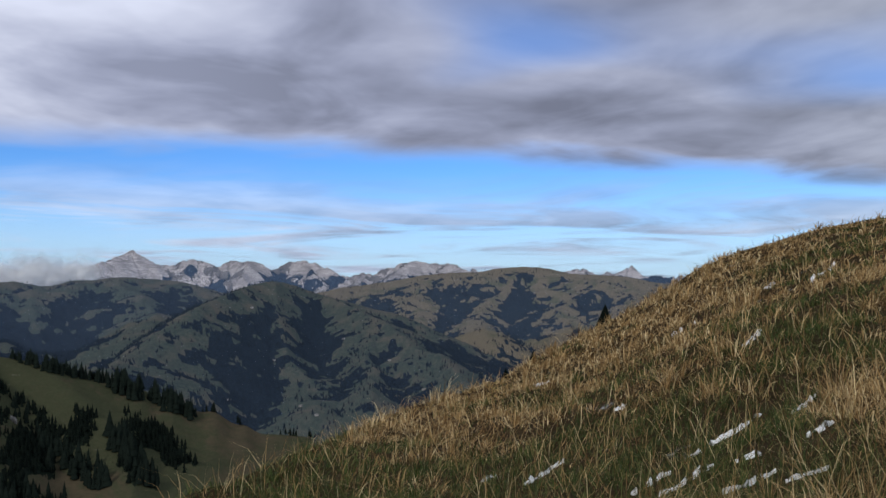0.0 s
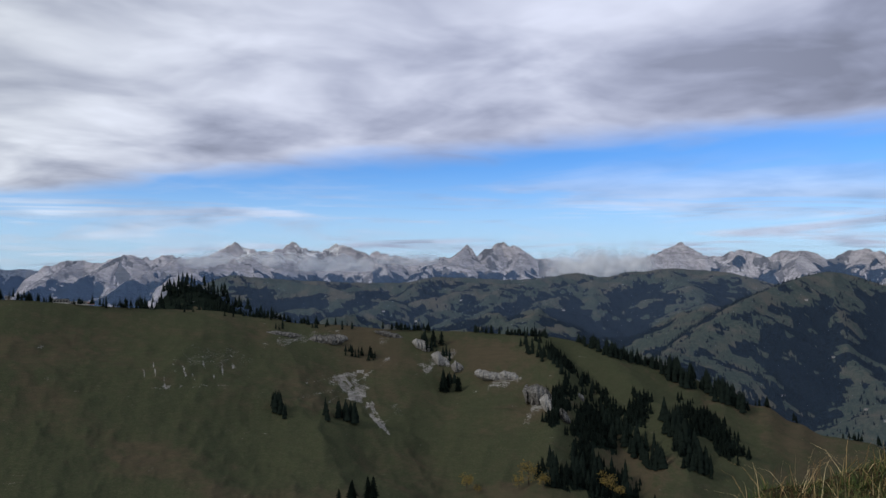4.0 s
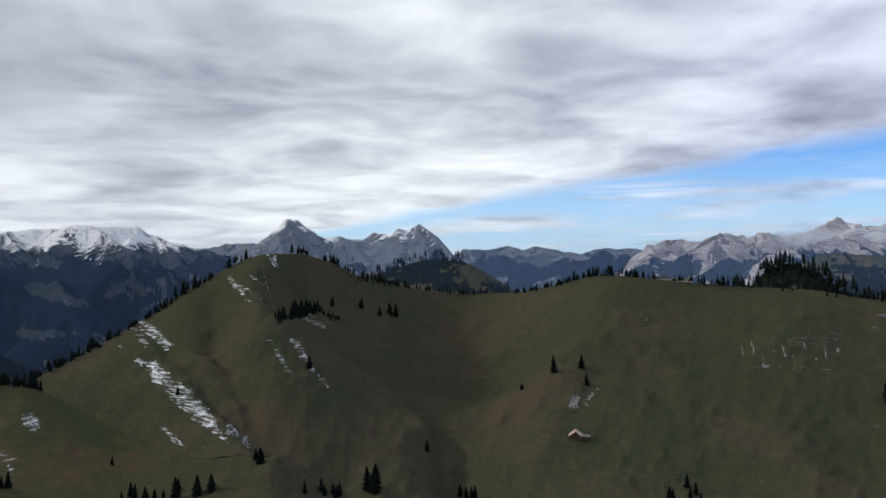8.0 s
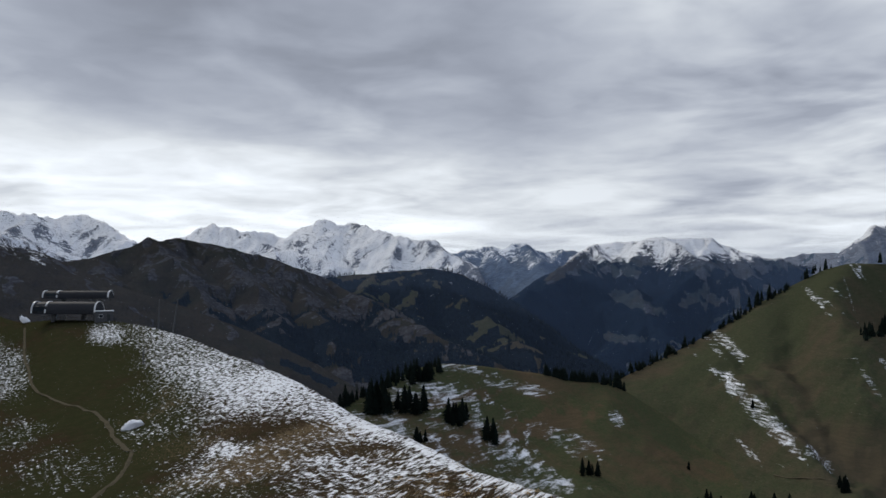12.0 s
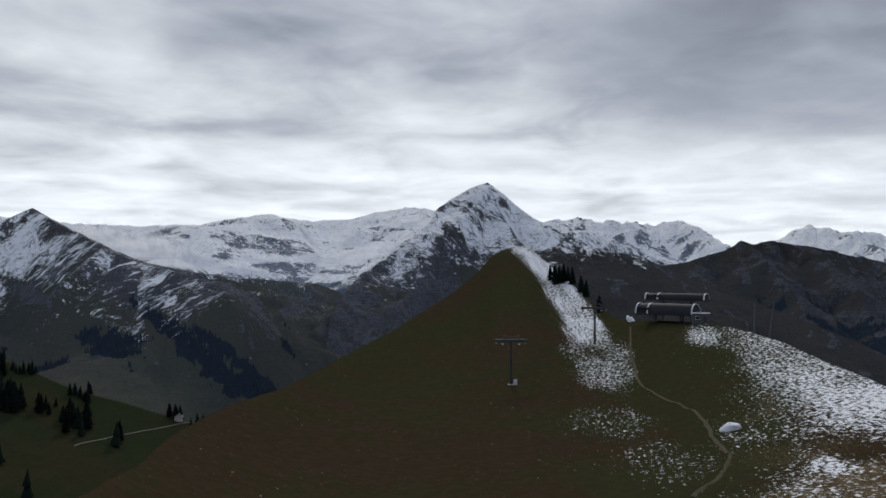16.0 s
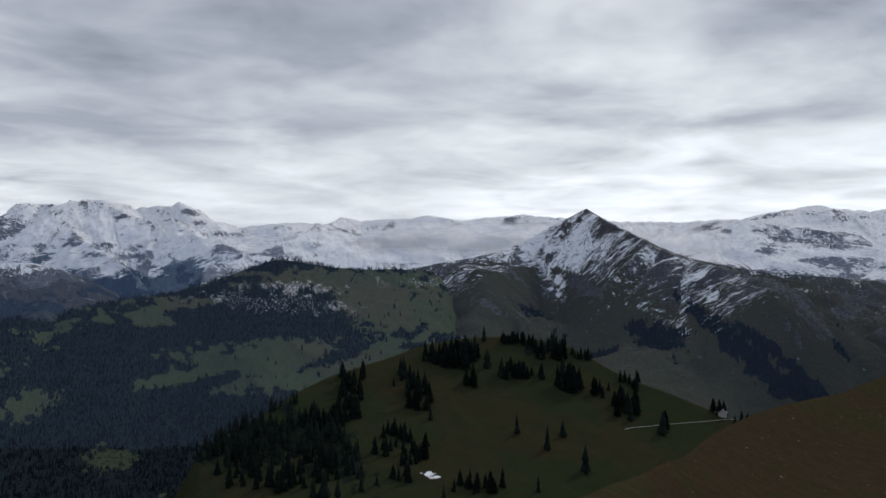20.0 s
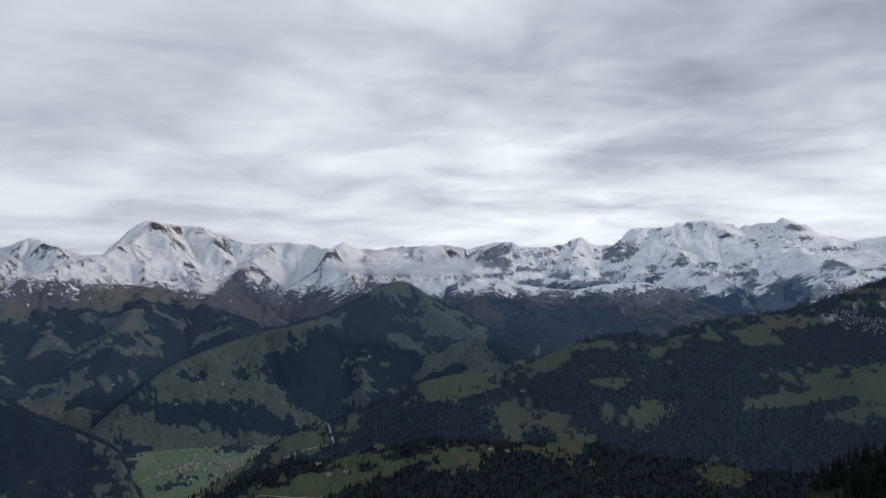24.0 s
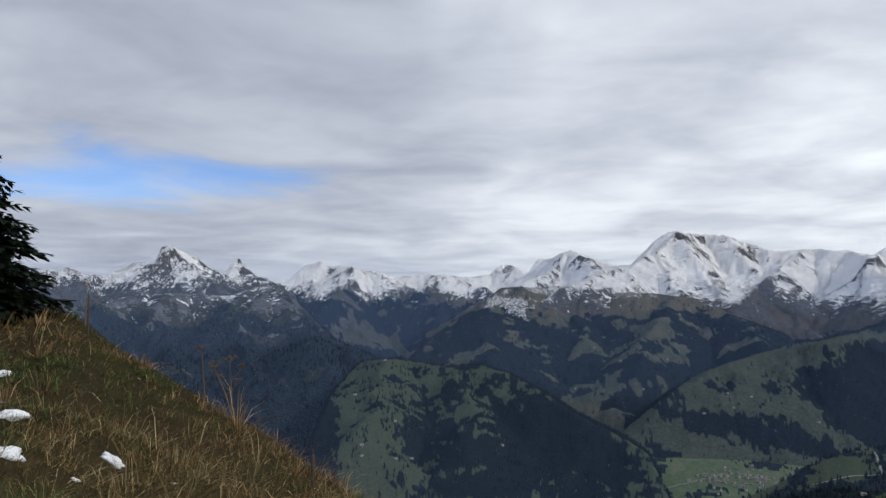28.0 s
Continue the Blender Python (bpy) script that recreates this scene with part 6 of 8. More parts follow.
def box(x, y, z, w, d, h, bevel=0.0, turn=0.0, bm=None):
    """A box with its base centre at x, y, z."""
    bm = bm or bmesh.new()
    m = Matrix.Translation((x, y, z + h / 2)) @ Matrix.Rotation(radians(turn), 4, "Z") @ Matrix.Diagonal((w, d, h, 1))
    got = bmesh.ops.create_cube(bm, size=1, matrix=m)
    if bevel:
        bmesh.ops.bevel(bm, geom=list({e for v in got["verts"] for e in v.link_edges}), offset=bevel, segments=2, affect="EDGES")
    return bm


def rod(a, b, r0, r1=None, sides=10, bm=None):
    """A round bar from a to b."""
    bm = bm or bmesh.new()
    a, b = Vector(a), Vector(b)
    m = Matrix.Translation((a + b) / 2) @ (b - a).to_track_quat("Z", "Y").to_matrix().to_4x4()
    bmesh.ops.create_cone(bm, cap_ends=True, segments=sides, radius1=r0, radius2=r0 if r1 is None else r1, depth=(b - a).length, matrix=m)
    return bm


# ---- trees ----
# needle colour darkened to include the shade among the boughs
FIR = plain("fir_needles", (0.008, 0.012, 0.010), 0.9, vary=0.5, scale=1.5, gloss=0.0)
# distant needles: the blue of haze is mixed into their colour
FIR_FAR = plain("hazed_fir_needles", (0.012, 0.018, 0.025), 0.9, vary=0.45, scale=0.05, gloss=0.0)
BARK = plain("bark", (0.06, 0.045, 0.035), 0.9, vary=0.4, scale=8)
LARCH = plain("yellow_leaves", (0.20, 0.14, 0.025), 0.85, vary=0.4, scale=1.0)


def fir_crown(rng, tiers=9, points=9):
    """A crown one metre high: drooping ragged tiers of boughs round the stem."""
    bm = bmesh.new()
    for k in range(tiers):
        f = k / tiers
        z = 0.07 + 0.88 * f ** 0.9
        reach = 0.17 * (1 - f) ** 0.85 * rng.uniform(0.85, 1.15) + 0.012
        top = bm.verts.new((0, 0, min(1.0, z + 0.17 * (1 - 0.35 * f))))
        ring = []
        start = rng.uniform(0, 6.3)
        for i in range(points * 2):
            a = start + math.pi * i / points
            out = reach * (rng.uniform(0.8, 1.2) if i % 2 == 0 else rng.uniform(0.42, 0.62))
            ring.append(bm.verts.new((out * math.cos(a), out * math.sin(a), z - (0.030 if i % 2 == 0 else 0.0) * rng.uniform(0.5, 1.5))))
        for i in range(len(ring)):
            bm.faces.new((top, ring[i], ring[(i + 1) % len(ring)]))
    return bm


def make_firs():
    rng = random.Random(5)
    made = []
    for i in range(4):
        tree = thing("fir_tree", (0, 0, -3000), 0, "dark green fir tree on the hillside", "tree", "scattered firs")
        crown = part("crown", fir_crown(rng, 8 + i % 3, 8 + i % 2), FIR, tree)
        crown.scale = (rng.uniform(1.3, 1.75),) * 2 + (1,)
        part("trunk", rod((0, 0, -0.06), (0, 0, 0.6), 0.018, 0.006, 7), BARK, tree)
        made.append(tree)
    return made


FIRS = make_firs()
placed = [0]


def fir(at, height, rng, label="", group=""):
    """One standing fir of that height. The first four use the built trees themselves."""
    m = Matrix.LocRotScale(at, Euler((rng.uniform(-0.03, 0.03), rng.uniform(-0.03, 0.03), rng.uniform(0, 6.28))), None)
    n = placed[0]
    placed[0] += 1
    if n < len(FIRS):
        FIRS[n].matrix_basis = m @ Matrix.Diagonal((height, height, height, 1))
        ob = FIRS[n]
    else:
        ob = copy_thing(FIRS[n % len(FIRS)], m)
        ob.scale = (height, height, height)
    return tagged(ob, label, "", group)


def fir_groups(relief, rows, seed, label, group):
    """Clumps of firs: bearing, height, half spread across, half spread up, number, apparent tree height in degrees."""
    rng = random.Random(seed)
    for az, el, wa, we, number, tall in rows:
        for _ in range(number):
            p = relief.spot(az + wa * rng.uniform(-1, 1), el + we * rng.uniform(-1, 1))
            p.z -= 0.3
            fir(p, math.hypot(p.x, p.y) * radians(tall) * rng.uniform(0.75, 1.2), rng, label, group)


fir_groups(R_PASTURE, [(-2.0, -8.6, 0.1, 0.05, 1, 0.95), (-14.2, -7.6, 0.9, 0.15, 6, 1.3), (-8.0, -5.3, 0.9, 0.2, 5, 0.7),
                       (-13.0, -4.6, 0.5, 0.3, 4, 0.9), (20.7, -8.9, 0.1, 0.05, 1, 0.5), (-7.5, -14.9, 2.0, 0.3, 6, 1.6),
                       (31.9, -3.3, 0.15, 0.1, 2, 0.8), (30.2, -3.8, 0.9, 0.1, 5, 0.8), (35.2, -7.4, 0.15, 0.1, 2, 0.9), (44.0, -8.7, 0.15, 0.1, 2, 0.7)], 1, "dark fir standing on the grassy hillside", "firs on the pasture hill")
fir_groups(R_PASTURE, [(38.6, -13.4, 0.3, 0.15, 3, 1.1), (47.9, -12.9, 0.3, 0.2, 3, 0.7), (31.0, -15.6, 0.5, 0.3, 5, 1.6), (42.7, -15.2, 1.6, 0.2, 6, 1.4), (24.8, -16.1, 0.8, 0.3, 4, 1.1), (27.2, -13.3, 0.1, 0.1, 1, 0.8),
                       (20.8, -8.8, 0.15, 0.05, 1, 0.4), (9.8, -15.4, 1.2, 0.4, 6, 0.9), (38.5, -13.4, 0.2, 0.1, 2, 1.0), (34.5, -15.7, 1.2, 0.3, 8, 1.0)], 2, "dark fir in a fold of the pasture", "firs on the pasture hill")
fir_groups(R_PASTURE, [(18.5, -7.7, 0.05, 0.03, 1, 1.2), (16.7, -7.5, 0.05, 0.03, 1, 1.35), (16.3, -8.5, 0.08, 0.05, 2, 0.8), (20.7, -8.9, 0.05, 0.03, 1, 0.5)], 7, "dark fir standing alone on the pasture", "firs on the pasture hill")
fir_groups(R_KNOLL, [(139.2, -6.5, 1.3, 0.5, 16, 1.3), (135.3, -5.1, 1.0, 0.2, 8, 0.8), (132.9, -6.0, 1.3, 0.3, 10, 1.0), (135.3, -7.6, 0.8, 0.2, 6, 1.1), (131.8, -8.1, 0.6, 0.3, 6, 1.7), (130.0, -8.5, 0.2, 0.1, 2, 1.4),
                     (127.9, -9.4, 0.9, 0.4, 7, 1.3), (125.3, -10.5, 0.25, 0.1, 2, 1.1), (141.9, -9.5, 0.8, 0.4, 7, 1.3), (138.2, -8.0, 0.7, 0.2, 5, 1.2), (141.8, -13.0, 0.5, 0.2, 4, 1.5), (136.6, -14.8, 1.5, 0.4, 6, 1.1)],
           3, "dark fir on the green knoll", "firs on the knoll")
fir_groups(R_KNOLL, [(121.8, -8.06, 0.5, 0.2, 7, 0.9), (120.1, -9.14, 0.6, 0.15, 8, 0.7), (125.3, -10.03, 0.3, 0.1, 3, 0.7), (128.2, -7.79, 1.2, 0.4, 9, 0.8)], 33, "dark fir on the green bench beside a track", "firs on the knoll")
fir_groups(R_SADDLE, [(67.2, -9.4, 1.6, 0.3, 12, 1.8), (73.1, -7.9, 2.2, 0.3, 12, 1.5), (63.3, -10.3, 0.8, 0.2, 6, 1.6), (66.0, -11.6, 0.3, 0.2, 3, 1.2), (66.1, -7.5, 0.8, 0.2, 8, 1.2), (68.9, -9.4, 1.0, 0.4, 10, 1.6),
                      (63.4, -10.3, 0.6, 0.2, 5, 1.1), (61.2, -11.5, 0.5, 0.2, 5, 1.5), (54.4, -13.4, 0.7, 0.2, 5, 1.0), (66.0, -11.5, 0.4, 0.2, 3, 0.8), (44.9, -15.1, 2.5, 0.3, 8, 1.0), (48.0, -12.8, 0.2, 0.1, 1, 0.6)],
           4, "dark fir with snow lying round its foot", "firs on the saddle")
def leafy_tree(at, tall, seed):
    """A small broadleaf in autumn colour: stem, limbs and a ragged crown of leaf sprays."""
    rng = random.Random(seed)
    ob = thing("broadleaf_tree", at, 0, "small broadleaf tree in yellow autumn leaf", "tree", "autumn trees")
    part("trunk", rod((0, 0, -0.5), (0, 0, tall * 0.7), tall * 0.02, tall * 0.008, 7), BARK, ob)
    verts, faces = [], []
    for k in range(11):
        a, z0 = rng.uniform(0, 6.28), tall * rng.uniform(0.18, 0.65)
        tip = Vector((math.cos(a) * tall * 0.24, math.sin(a) * tall * 0.24, z0 + tall * rng.uniform(0.12, 0.35)))
        if k < 6:
            part("limb", rod((0, 0, z0), tip, tall * 0.008, tall * 0.003, 5), BARK, ob)
        for _ in range(34):
            c = tip * 0.85 + Vector((rng.gauss(0, 1), rng.gauss(0, 1), rng.gauss(0, 1))) * tall * 0.075
            u = Vector((rng.gauss(0, 1), rng.gauss(0, 1), rng.gauss(0, 1))).normalized() * tall * 0.030
            v = u.orthogonal().normalized() * tall * 0.020
            n = len(verts)
            verts += [c - u, c + v, c + u, c - v]
            faces.append((n, n + 1, n + 2, n + 3))
    me = bpy.data.meshes.new("crown")
    me.from_pydata([tuple(v) for v in verts], [], faces)
    me.materials.append(LARCH)
    crown = new("crown", me)
    crown.parent = ob
    return ob


for k, (az, el, tall) in enumerate([(-15.2, -14.3, 1.5), (-19.5, -13.8, 2.0), (-18.8, -14.2, 1.2), (-20.4, -14.2, 1.4), (-24.7, -14.2, 1.8), (-25.5, -14.6, 1.2), (-16.0, -14.5, 0.9)]):
    p = R_PASTURE.spot(az, el)
    leafy_tree(p, math.hypot(p.x, p.y) * radians(tall), 80 + k)
fir_groups(GROUND, [(95.5, -0.6, 1.3, 0.1, 16, 1.15), (93.4, -2.4, 0.2, 0.1, 2, 1.0)], 6, "dark fir behind the snowy ridge", "firs on the ridge")


def cone_firs(name, x, y, z, h, rng, label, material=None, fine=False):
    """Many small firs as one mesh: three ragged tiers each."""
    sides, n = (6 if fine else 4), len(x)
    tiers = ((0.05, 0.56, 1.0), (0.28, 0.80, 0.78), (0.54, 1.0, 0.5)) if fine else ((0.05, 0.66, 1.0), (0.42, 1.0, 0.62))
    w, a0 = h * rng.uniform(0.17, 0.27, n), rng.uniform(0, 6.28, n)
    per = len(tiers) * (sides + 1)
    ang = a0[:, None] + np.arange(sides)[None, :] * 2 * np.pi / sides
    v = np.zeros((n, per, 3))
    for k, (lo, hi, wide) in enumerate(tiers):
        jag = rng.uniform(0.7, 1.25, (n, sides))
        v[:, k * (sides + 1), :] = np.stack([x, y, z - 0.4 + h * hi], -1)
        v[:, k * (sides + 1) + 1:(k + 1) * (sides + 1), 0] = x[:, None] + np.cos(ang + k) * w[:, None] * wide * jag
        v[:, k * (sides + 1) + 1:(k + 1) * (sides + 1), 1] = y[:, None] + np.sin(ang + k) * w[:, None] * wide * jag
        v[:, k * (sides + 1) + 1:(k + 1) * (sides + 1), 2] = z[:, None] - 0.4 + h[:, None] * lo
    tri = []
    for k in range(len(tiers)):
        o = k * (sides + 1)
        tri += [(o, o + 1 + i, o + 1 + (i + 1) % sides) for i in range(sides)]
    f = (np.arange(n)[:, None, None] * per + np.array(tri)[None]).reshape(-1, 3)
    me = bpy.data.meshes.new(name)
    me.vertices.add(n * per)
    me.vertices.foreach_set("co", v.astype(np.float32).ravel())
    me.loops.add(f.size)
    me.loops.foreach_set("vertex_index", f.astype(np.int32).ravel())
    me.polygons.add(len(f))
    me.polygons.foreach_set("loop_start", np.arange(0, f.size, 3, dtype=np.int32))
    me.update(calc_edges=True)
    me.materials.append(material or FIR_FAR)
    return tagged(new(name, me), label, "forest", kind="stuff")


def far_woods(name, relief, number, tall, seed, label, keep=0.5, material=None, edge=0, spread=0.4, stray=0):
    """A wood of many small firs where the relief's cover says wood; edge: that many more along the crest; stray: single trees and hedges over the meadows."""
    rng = np.random.default_rng(seed)
    area = np.gradient(relief.r, axis=0) * relief.r * (relief.wood > keep) * (relief.s < 1.05) * (relief.s > 0.02)
    p = np.clip(area, 0, None).ravel()
    pick = rng.choice(p.size, number, p=p / p.sum()) if number and p.sum() > 0 else np.zeros(0, dtype=int)
    if stray:
        q = fbm(relief.x / 40, relief.y / 40, 4, seed + 5)
        p = np.clip(np.gradient(relief.r, axis=0) * relief.r * (relief.s < 1.0) * (relief.s > 0.02) * (relief.rock < 0.5) * (relief.snow < 0.3) * (0.15 + ease(q, 0.5, 0.6)), 0, None).ravel()
        pick = np.concatenate([pick, rng.choice(p.size, stray, p=p / p.sum())])
    big = np.where(np.arange(len(pick)) < number, 1.0, 1.55)
    if edge:
        cols = relief.z.shape[1]
        crest = int(np.argmax(relief.s[:, 0] >= 0.999))
        c = np.nonzero(relief.wood[crest] > -1)[0] if edge > 0 else []
        c = c[(c > 20) & (c < cols - 20)]
        clump = fbm(relief.az[c] * 0.9, relief.az[c] * 0, 4, seed)
        c = c[clump > np.quantile(clump, 0.55)]
        pick = np.concatenate([pick, crest * cols + rng.choice(c, edge)])
        big = np.concatenate([big, np.ones(edge)])
    n = len(pick)
    step = np.radians(relief.az[1] - relief.az[0])
    rr = relief.r.ravel()[pick]
    dr = np.gradient(relief.r, axis=0).ravel()[pick] * rng.uniform(-0.6, 0.6, n)
    turn = np.arctan2(-relief.x.ravel()[pick], relief.y.ravel()[pick])
    slip = rng.uniform(-1.5, 1.5, n) * rr * step
    x = relief.x.ravel()[pick] - np.sin(turn) * dr + np.cos(turn) * slip
    y = relief.y.ravel()[pick] + np.cos(turn) * dr + np.sin(turn) * slip
    z = relief.z.ravel()[pick] + dr * (np.gradient(relief.z, axis=0) / np.maximum(np.gradient(relief.r, axis=0), 0.1)).ravel()[pick]
    h = tall * rng.uniform(1 - spread, 1 + spread, n) * big
    return cone_firs(name, x, y, z, h, rng, label, material)


def fir_line(relief, points, number, spread, tall, seed):
    """Firs strung along a line of (bearing, height) points; spread and tall in degrees."""
    rng = random.Random(seed)
    rows = []
    for _ in range(number):
        k = rng.uniform(0, len(points) - 1.001)
        (a0, e0), (a1, e1) = points[int(k)], points[int(k) + 1]
        f = k % 1
        p = relief.spot(a0 + (a1 - a0) * f + rng.uniform(-1, 1) * spread, e0 + (e1 - e0) * f + rng.uniform(-1, 1) * spread)
        rows.append((p.x, p.y, p.z, math.hypot(p.x, p.y) * radians(tall * rng.uniform(0.6, 1.25))))
    return rows


strung = []
for seed, number, spread, tall, points in ((51, 14, 0.12, 0.55, [(-15.8, -3.6), (-18.3, -3.7), (-20.8, -3.9)]), (52, 9, 0.15, 0.5, [(-1.9, -3.3), (-4.8, -3.1), (-7.3, -3.3)]), (53, 34, 0.18, 0.85, [(-23.0, -4.3), (-25.7, -5.3), (-28.4, -6.1)]),
                                           (54, 44, 0.35, 1.1, [(-28.4, -6.3), (-31.1, -7.3), (-33.7, -8.4)]), (55, 24, 0.4, 0.75, [(-19.3, -4.5), (-21.0, -5.8), (-23.3, -7.6), (-25.7, -9.8)]), (56, 30, 0.6, 1.2, [(-24.5, -9.8), (-26.8, -11.3), (-28.2, -12.4)]),
                                           (57, 24, 0.9, 1.3, [(-20.6, -13.1), (-23.0, -13.1), (-25.7, -14.0)]), (58, 26, 0.5, 1.4, [(-28.8, -9.8), (-29.9, -11.2), (-31.4, -13.0)]), (59, 9, 0.25, 1.3, [(-5.3, -9.4), (-6.7, -9.2), (-7.9, -9.7)]),
                                           (60, 5, 0.15, 1.3, [(-2.0, -8.5), (-3.0, -9.4)]), (61, 6, 0.2, 0.9, [(-13.5, -7.1), (-14.6, -7.1)]), (62, 8, 0.25, 0.7, [(-12.1, -4.2), (-14.1, -5.6)]), (63, 7, 0.2, 0.5, [(-6.8, -5.0), (-8.8, -5.5)])):
    strung += fir_line(R_PASTURE, points, number * 2, spread, tall, seed)
x, y, z, h = np.array(strung).T
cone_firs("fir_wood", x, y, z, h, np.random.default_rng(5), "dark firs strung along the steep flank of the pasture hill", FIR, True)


strung = []
for seed, number, spread, tall, points in ((91, 110, 0.10, 0.42, [(53.5, -7.5), (49.6, -5.8), (45.1, -3.2), (41.6, -0.9)]), (92, 26, 0.12, 0.45, [(34.5, 0.2), (32.1, -1.0), (29, -1.7)]), (93, 40, 0.15, 0.4, [(33, -1.2), (29, -1.8), (24, -2.3)]), (94, 40, 0.10, 0.4, [(21, -2.3), (18.5, -1.8), (16.8, -1.3)]), (95, 34, 0.10, 0.38, [(9, -1.6), (6.4, -1.8), (-1, -2.5), (-6, -3.1)]), (96, 40, 0.12, 0.4, [(36.6, -3.2), (34.5, -3.6), (33.4, -4.1)])):
    strung += fir_line(R_PASTURE, points, number, spread, tall, seed)
for seed, number, spread, tall, points in ((97, 90, 0.12, 0.75, [(57.4, -6.9), (55, -7.2), (52.0, -7.7)]), (98, 60, 0.3, 0.9, [(72, -8.6), (69.5, -8.0), (67.0, -7.2), (64.5, -6.6)])):
    strung += fir_line(R_SADDLE, points, number, spread, tall, seed)
x, y, z, h = np.array(strung).T
cone_firs("fir_wood", x, y, z, h, np.random.default_rng(9), "dark firs along the ridge lines of the near hills", FIR, True)


strung = []
for seed, number, spread, tall, points in ((71, 50, 0.5, 1.0, [(141.5, -6.0), (139.2, -6.4), (138.4, -5.8)]), (72, 40, 0.15, 0.7, [(136.3, -5.0), (133.3, -5.3), (130.2, -6.2)]), (73, 16, 0.3, 1.0, [(136.4, -7.0), (134.5, -7.2), (132.9, -7.4)]),
                                           (74, 18, 0.3, 1.3, [(132.1, -8.1), (131.0, -7.9)]), (75, 14, 0.4, 1.1, [(129.2, -8.3), (127.5, -9.6)]), (76, 30, 0.5, 1.0, [(143.4, -7.9), (141.9, -8.3), (141.5, -9.1)]), (77, 60, 0.7, 1.2, [(146.4, -7.5), (146.8, -10.1), (149.4, -11.1)]),
                                           (78, 70, 0.9, 1.3, [(151.9, -12.0), (154.7, -13.6), (150.8, -14.2), (147.5, -13.3)]), (79, 30, 0.8, 1.2, [(144.9, -11.6), (142.2, -12.4), (143.4, -14.2)]), (80, 12, 0.3, 1.2, [(139.5, -15.0), (135.2, -14.9)])):
    strung += fir_line(R_KNOLL, points, number, spread, tall, seed)
x, y, z, h = np.array(strung).T
cone_firs("fir_wood", x, y, z, h, np.random.default_rng(6), "dark firs scattered over the green knoll", FIR, True)
far_woods("fir_wood", R_PASTURE, 1500, 8.5, 1, "dark fir wood on the flank of the pasture hill", material=FIR, edge=420)
far_woods("fir_wood", R_FIRS, 420, 12, 2, "dark firs covering a knoll", material=FIR)
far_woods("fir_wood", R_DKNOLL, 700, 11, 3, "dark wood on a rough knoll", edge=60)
far_woods("fir_wood", R_KNOLL, 260, 11, 4, "dark fir wood on the flank of the knoll", material=FIR, stray=45)
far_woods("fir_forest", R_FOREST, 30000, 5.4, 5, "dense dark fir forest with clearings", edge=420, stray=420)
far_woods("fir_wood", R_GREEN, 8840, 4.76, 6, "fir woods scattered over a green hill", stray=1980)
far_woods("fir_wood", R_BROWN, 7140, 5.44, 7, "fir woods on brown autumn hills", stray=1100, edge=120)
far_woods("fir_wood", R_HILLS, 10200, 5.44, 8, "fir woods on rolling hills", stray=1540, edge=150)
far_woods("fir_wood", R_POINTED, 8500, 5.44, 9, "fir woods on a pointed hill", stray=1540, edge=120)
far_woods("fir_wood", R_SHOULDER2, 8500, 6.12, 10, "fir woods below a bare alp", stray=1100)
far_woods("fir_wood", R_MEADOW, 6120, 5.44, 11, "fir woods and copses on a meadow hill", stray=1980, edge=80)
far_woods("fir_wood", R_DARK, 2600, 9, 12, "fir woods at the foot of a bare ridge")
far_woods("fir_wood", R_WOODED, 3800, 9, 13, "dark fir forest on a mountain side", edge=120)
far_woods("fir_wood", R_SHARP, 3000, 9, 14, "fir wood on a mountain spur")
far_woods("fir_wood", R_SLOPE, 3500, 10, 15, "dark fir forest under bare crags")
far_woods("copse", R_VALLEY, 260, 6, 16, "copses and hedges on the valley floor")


# ---- rock outcrops ----
LIMESTONE = plain("limestone", (0.19, 0.185, 0.178), 0.9, vary=0.8, scale=0.5, bump=0.8, gloss=0.1)


def outcrop(relief, az, el, wide, high, tilt, seed):
    """A weathered band of limestone set into the slope; wide and high in degrees."""
    p = relief.spot(az, el)
    q = relief.spot(az, el + high)
    d = math.hypot(p.x, p.y)
    w, h = d * radians(wide), d * radians(high)
    ob = thing("rock_outcrop", (p + q) / 2, az, "pale grey limestone outcrop in the grass", "rock", "outcrops on the hill")
    nx, ny = 34, 12
    bm = bmesh.new()
    grid = []
    for j in range(ny + 1):
        row = []
        for i in range(nx + 1):
            u, v = i / nx * 2 - 1, j / ny
            edge = max(0.0, 1 - abs(u) ** 3) * (0.6 + 0.4 * fbm(np.array([u * 3.0]), np.array([seed * 1.0]), 3, seed)[0])
            bulge = edge * (math.sin(math.pi * min(1, v * 1.1)) ** 0.6 if v < 0.95 else 0)
            n1 = ridged(np.array([u * 7.0]), np.array([v * 2.0 + seed]), 4, seed)[0] - 0.5
            row.append(bm.verts.new((u * w / 2 + 0.05 * w * n1, -bulge * h * (0.55 + 0.5 * n1), (v - 0.5) * h * 1.15 * edge + tilt * u * w / 2 + 0.1 * h * n1)))
        grid.append(row)
    for j in range(ny):
        for i in range(nx):
            bm.faces.new((grid[j][i], grid[j][i + 1], grid[j + 1][i + 1], grid[j + 1][i]))
    part("rock_face", bm, LIMESTONE, ob)
    return ob


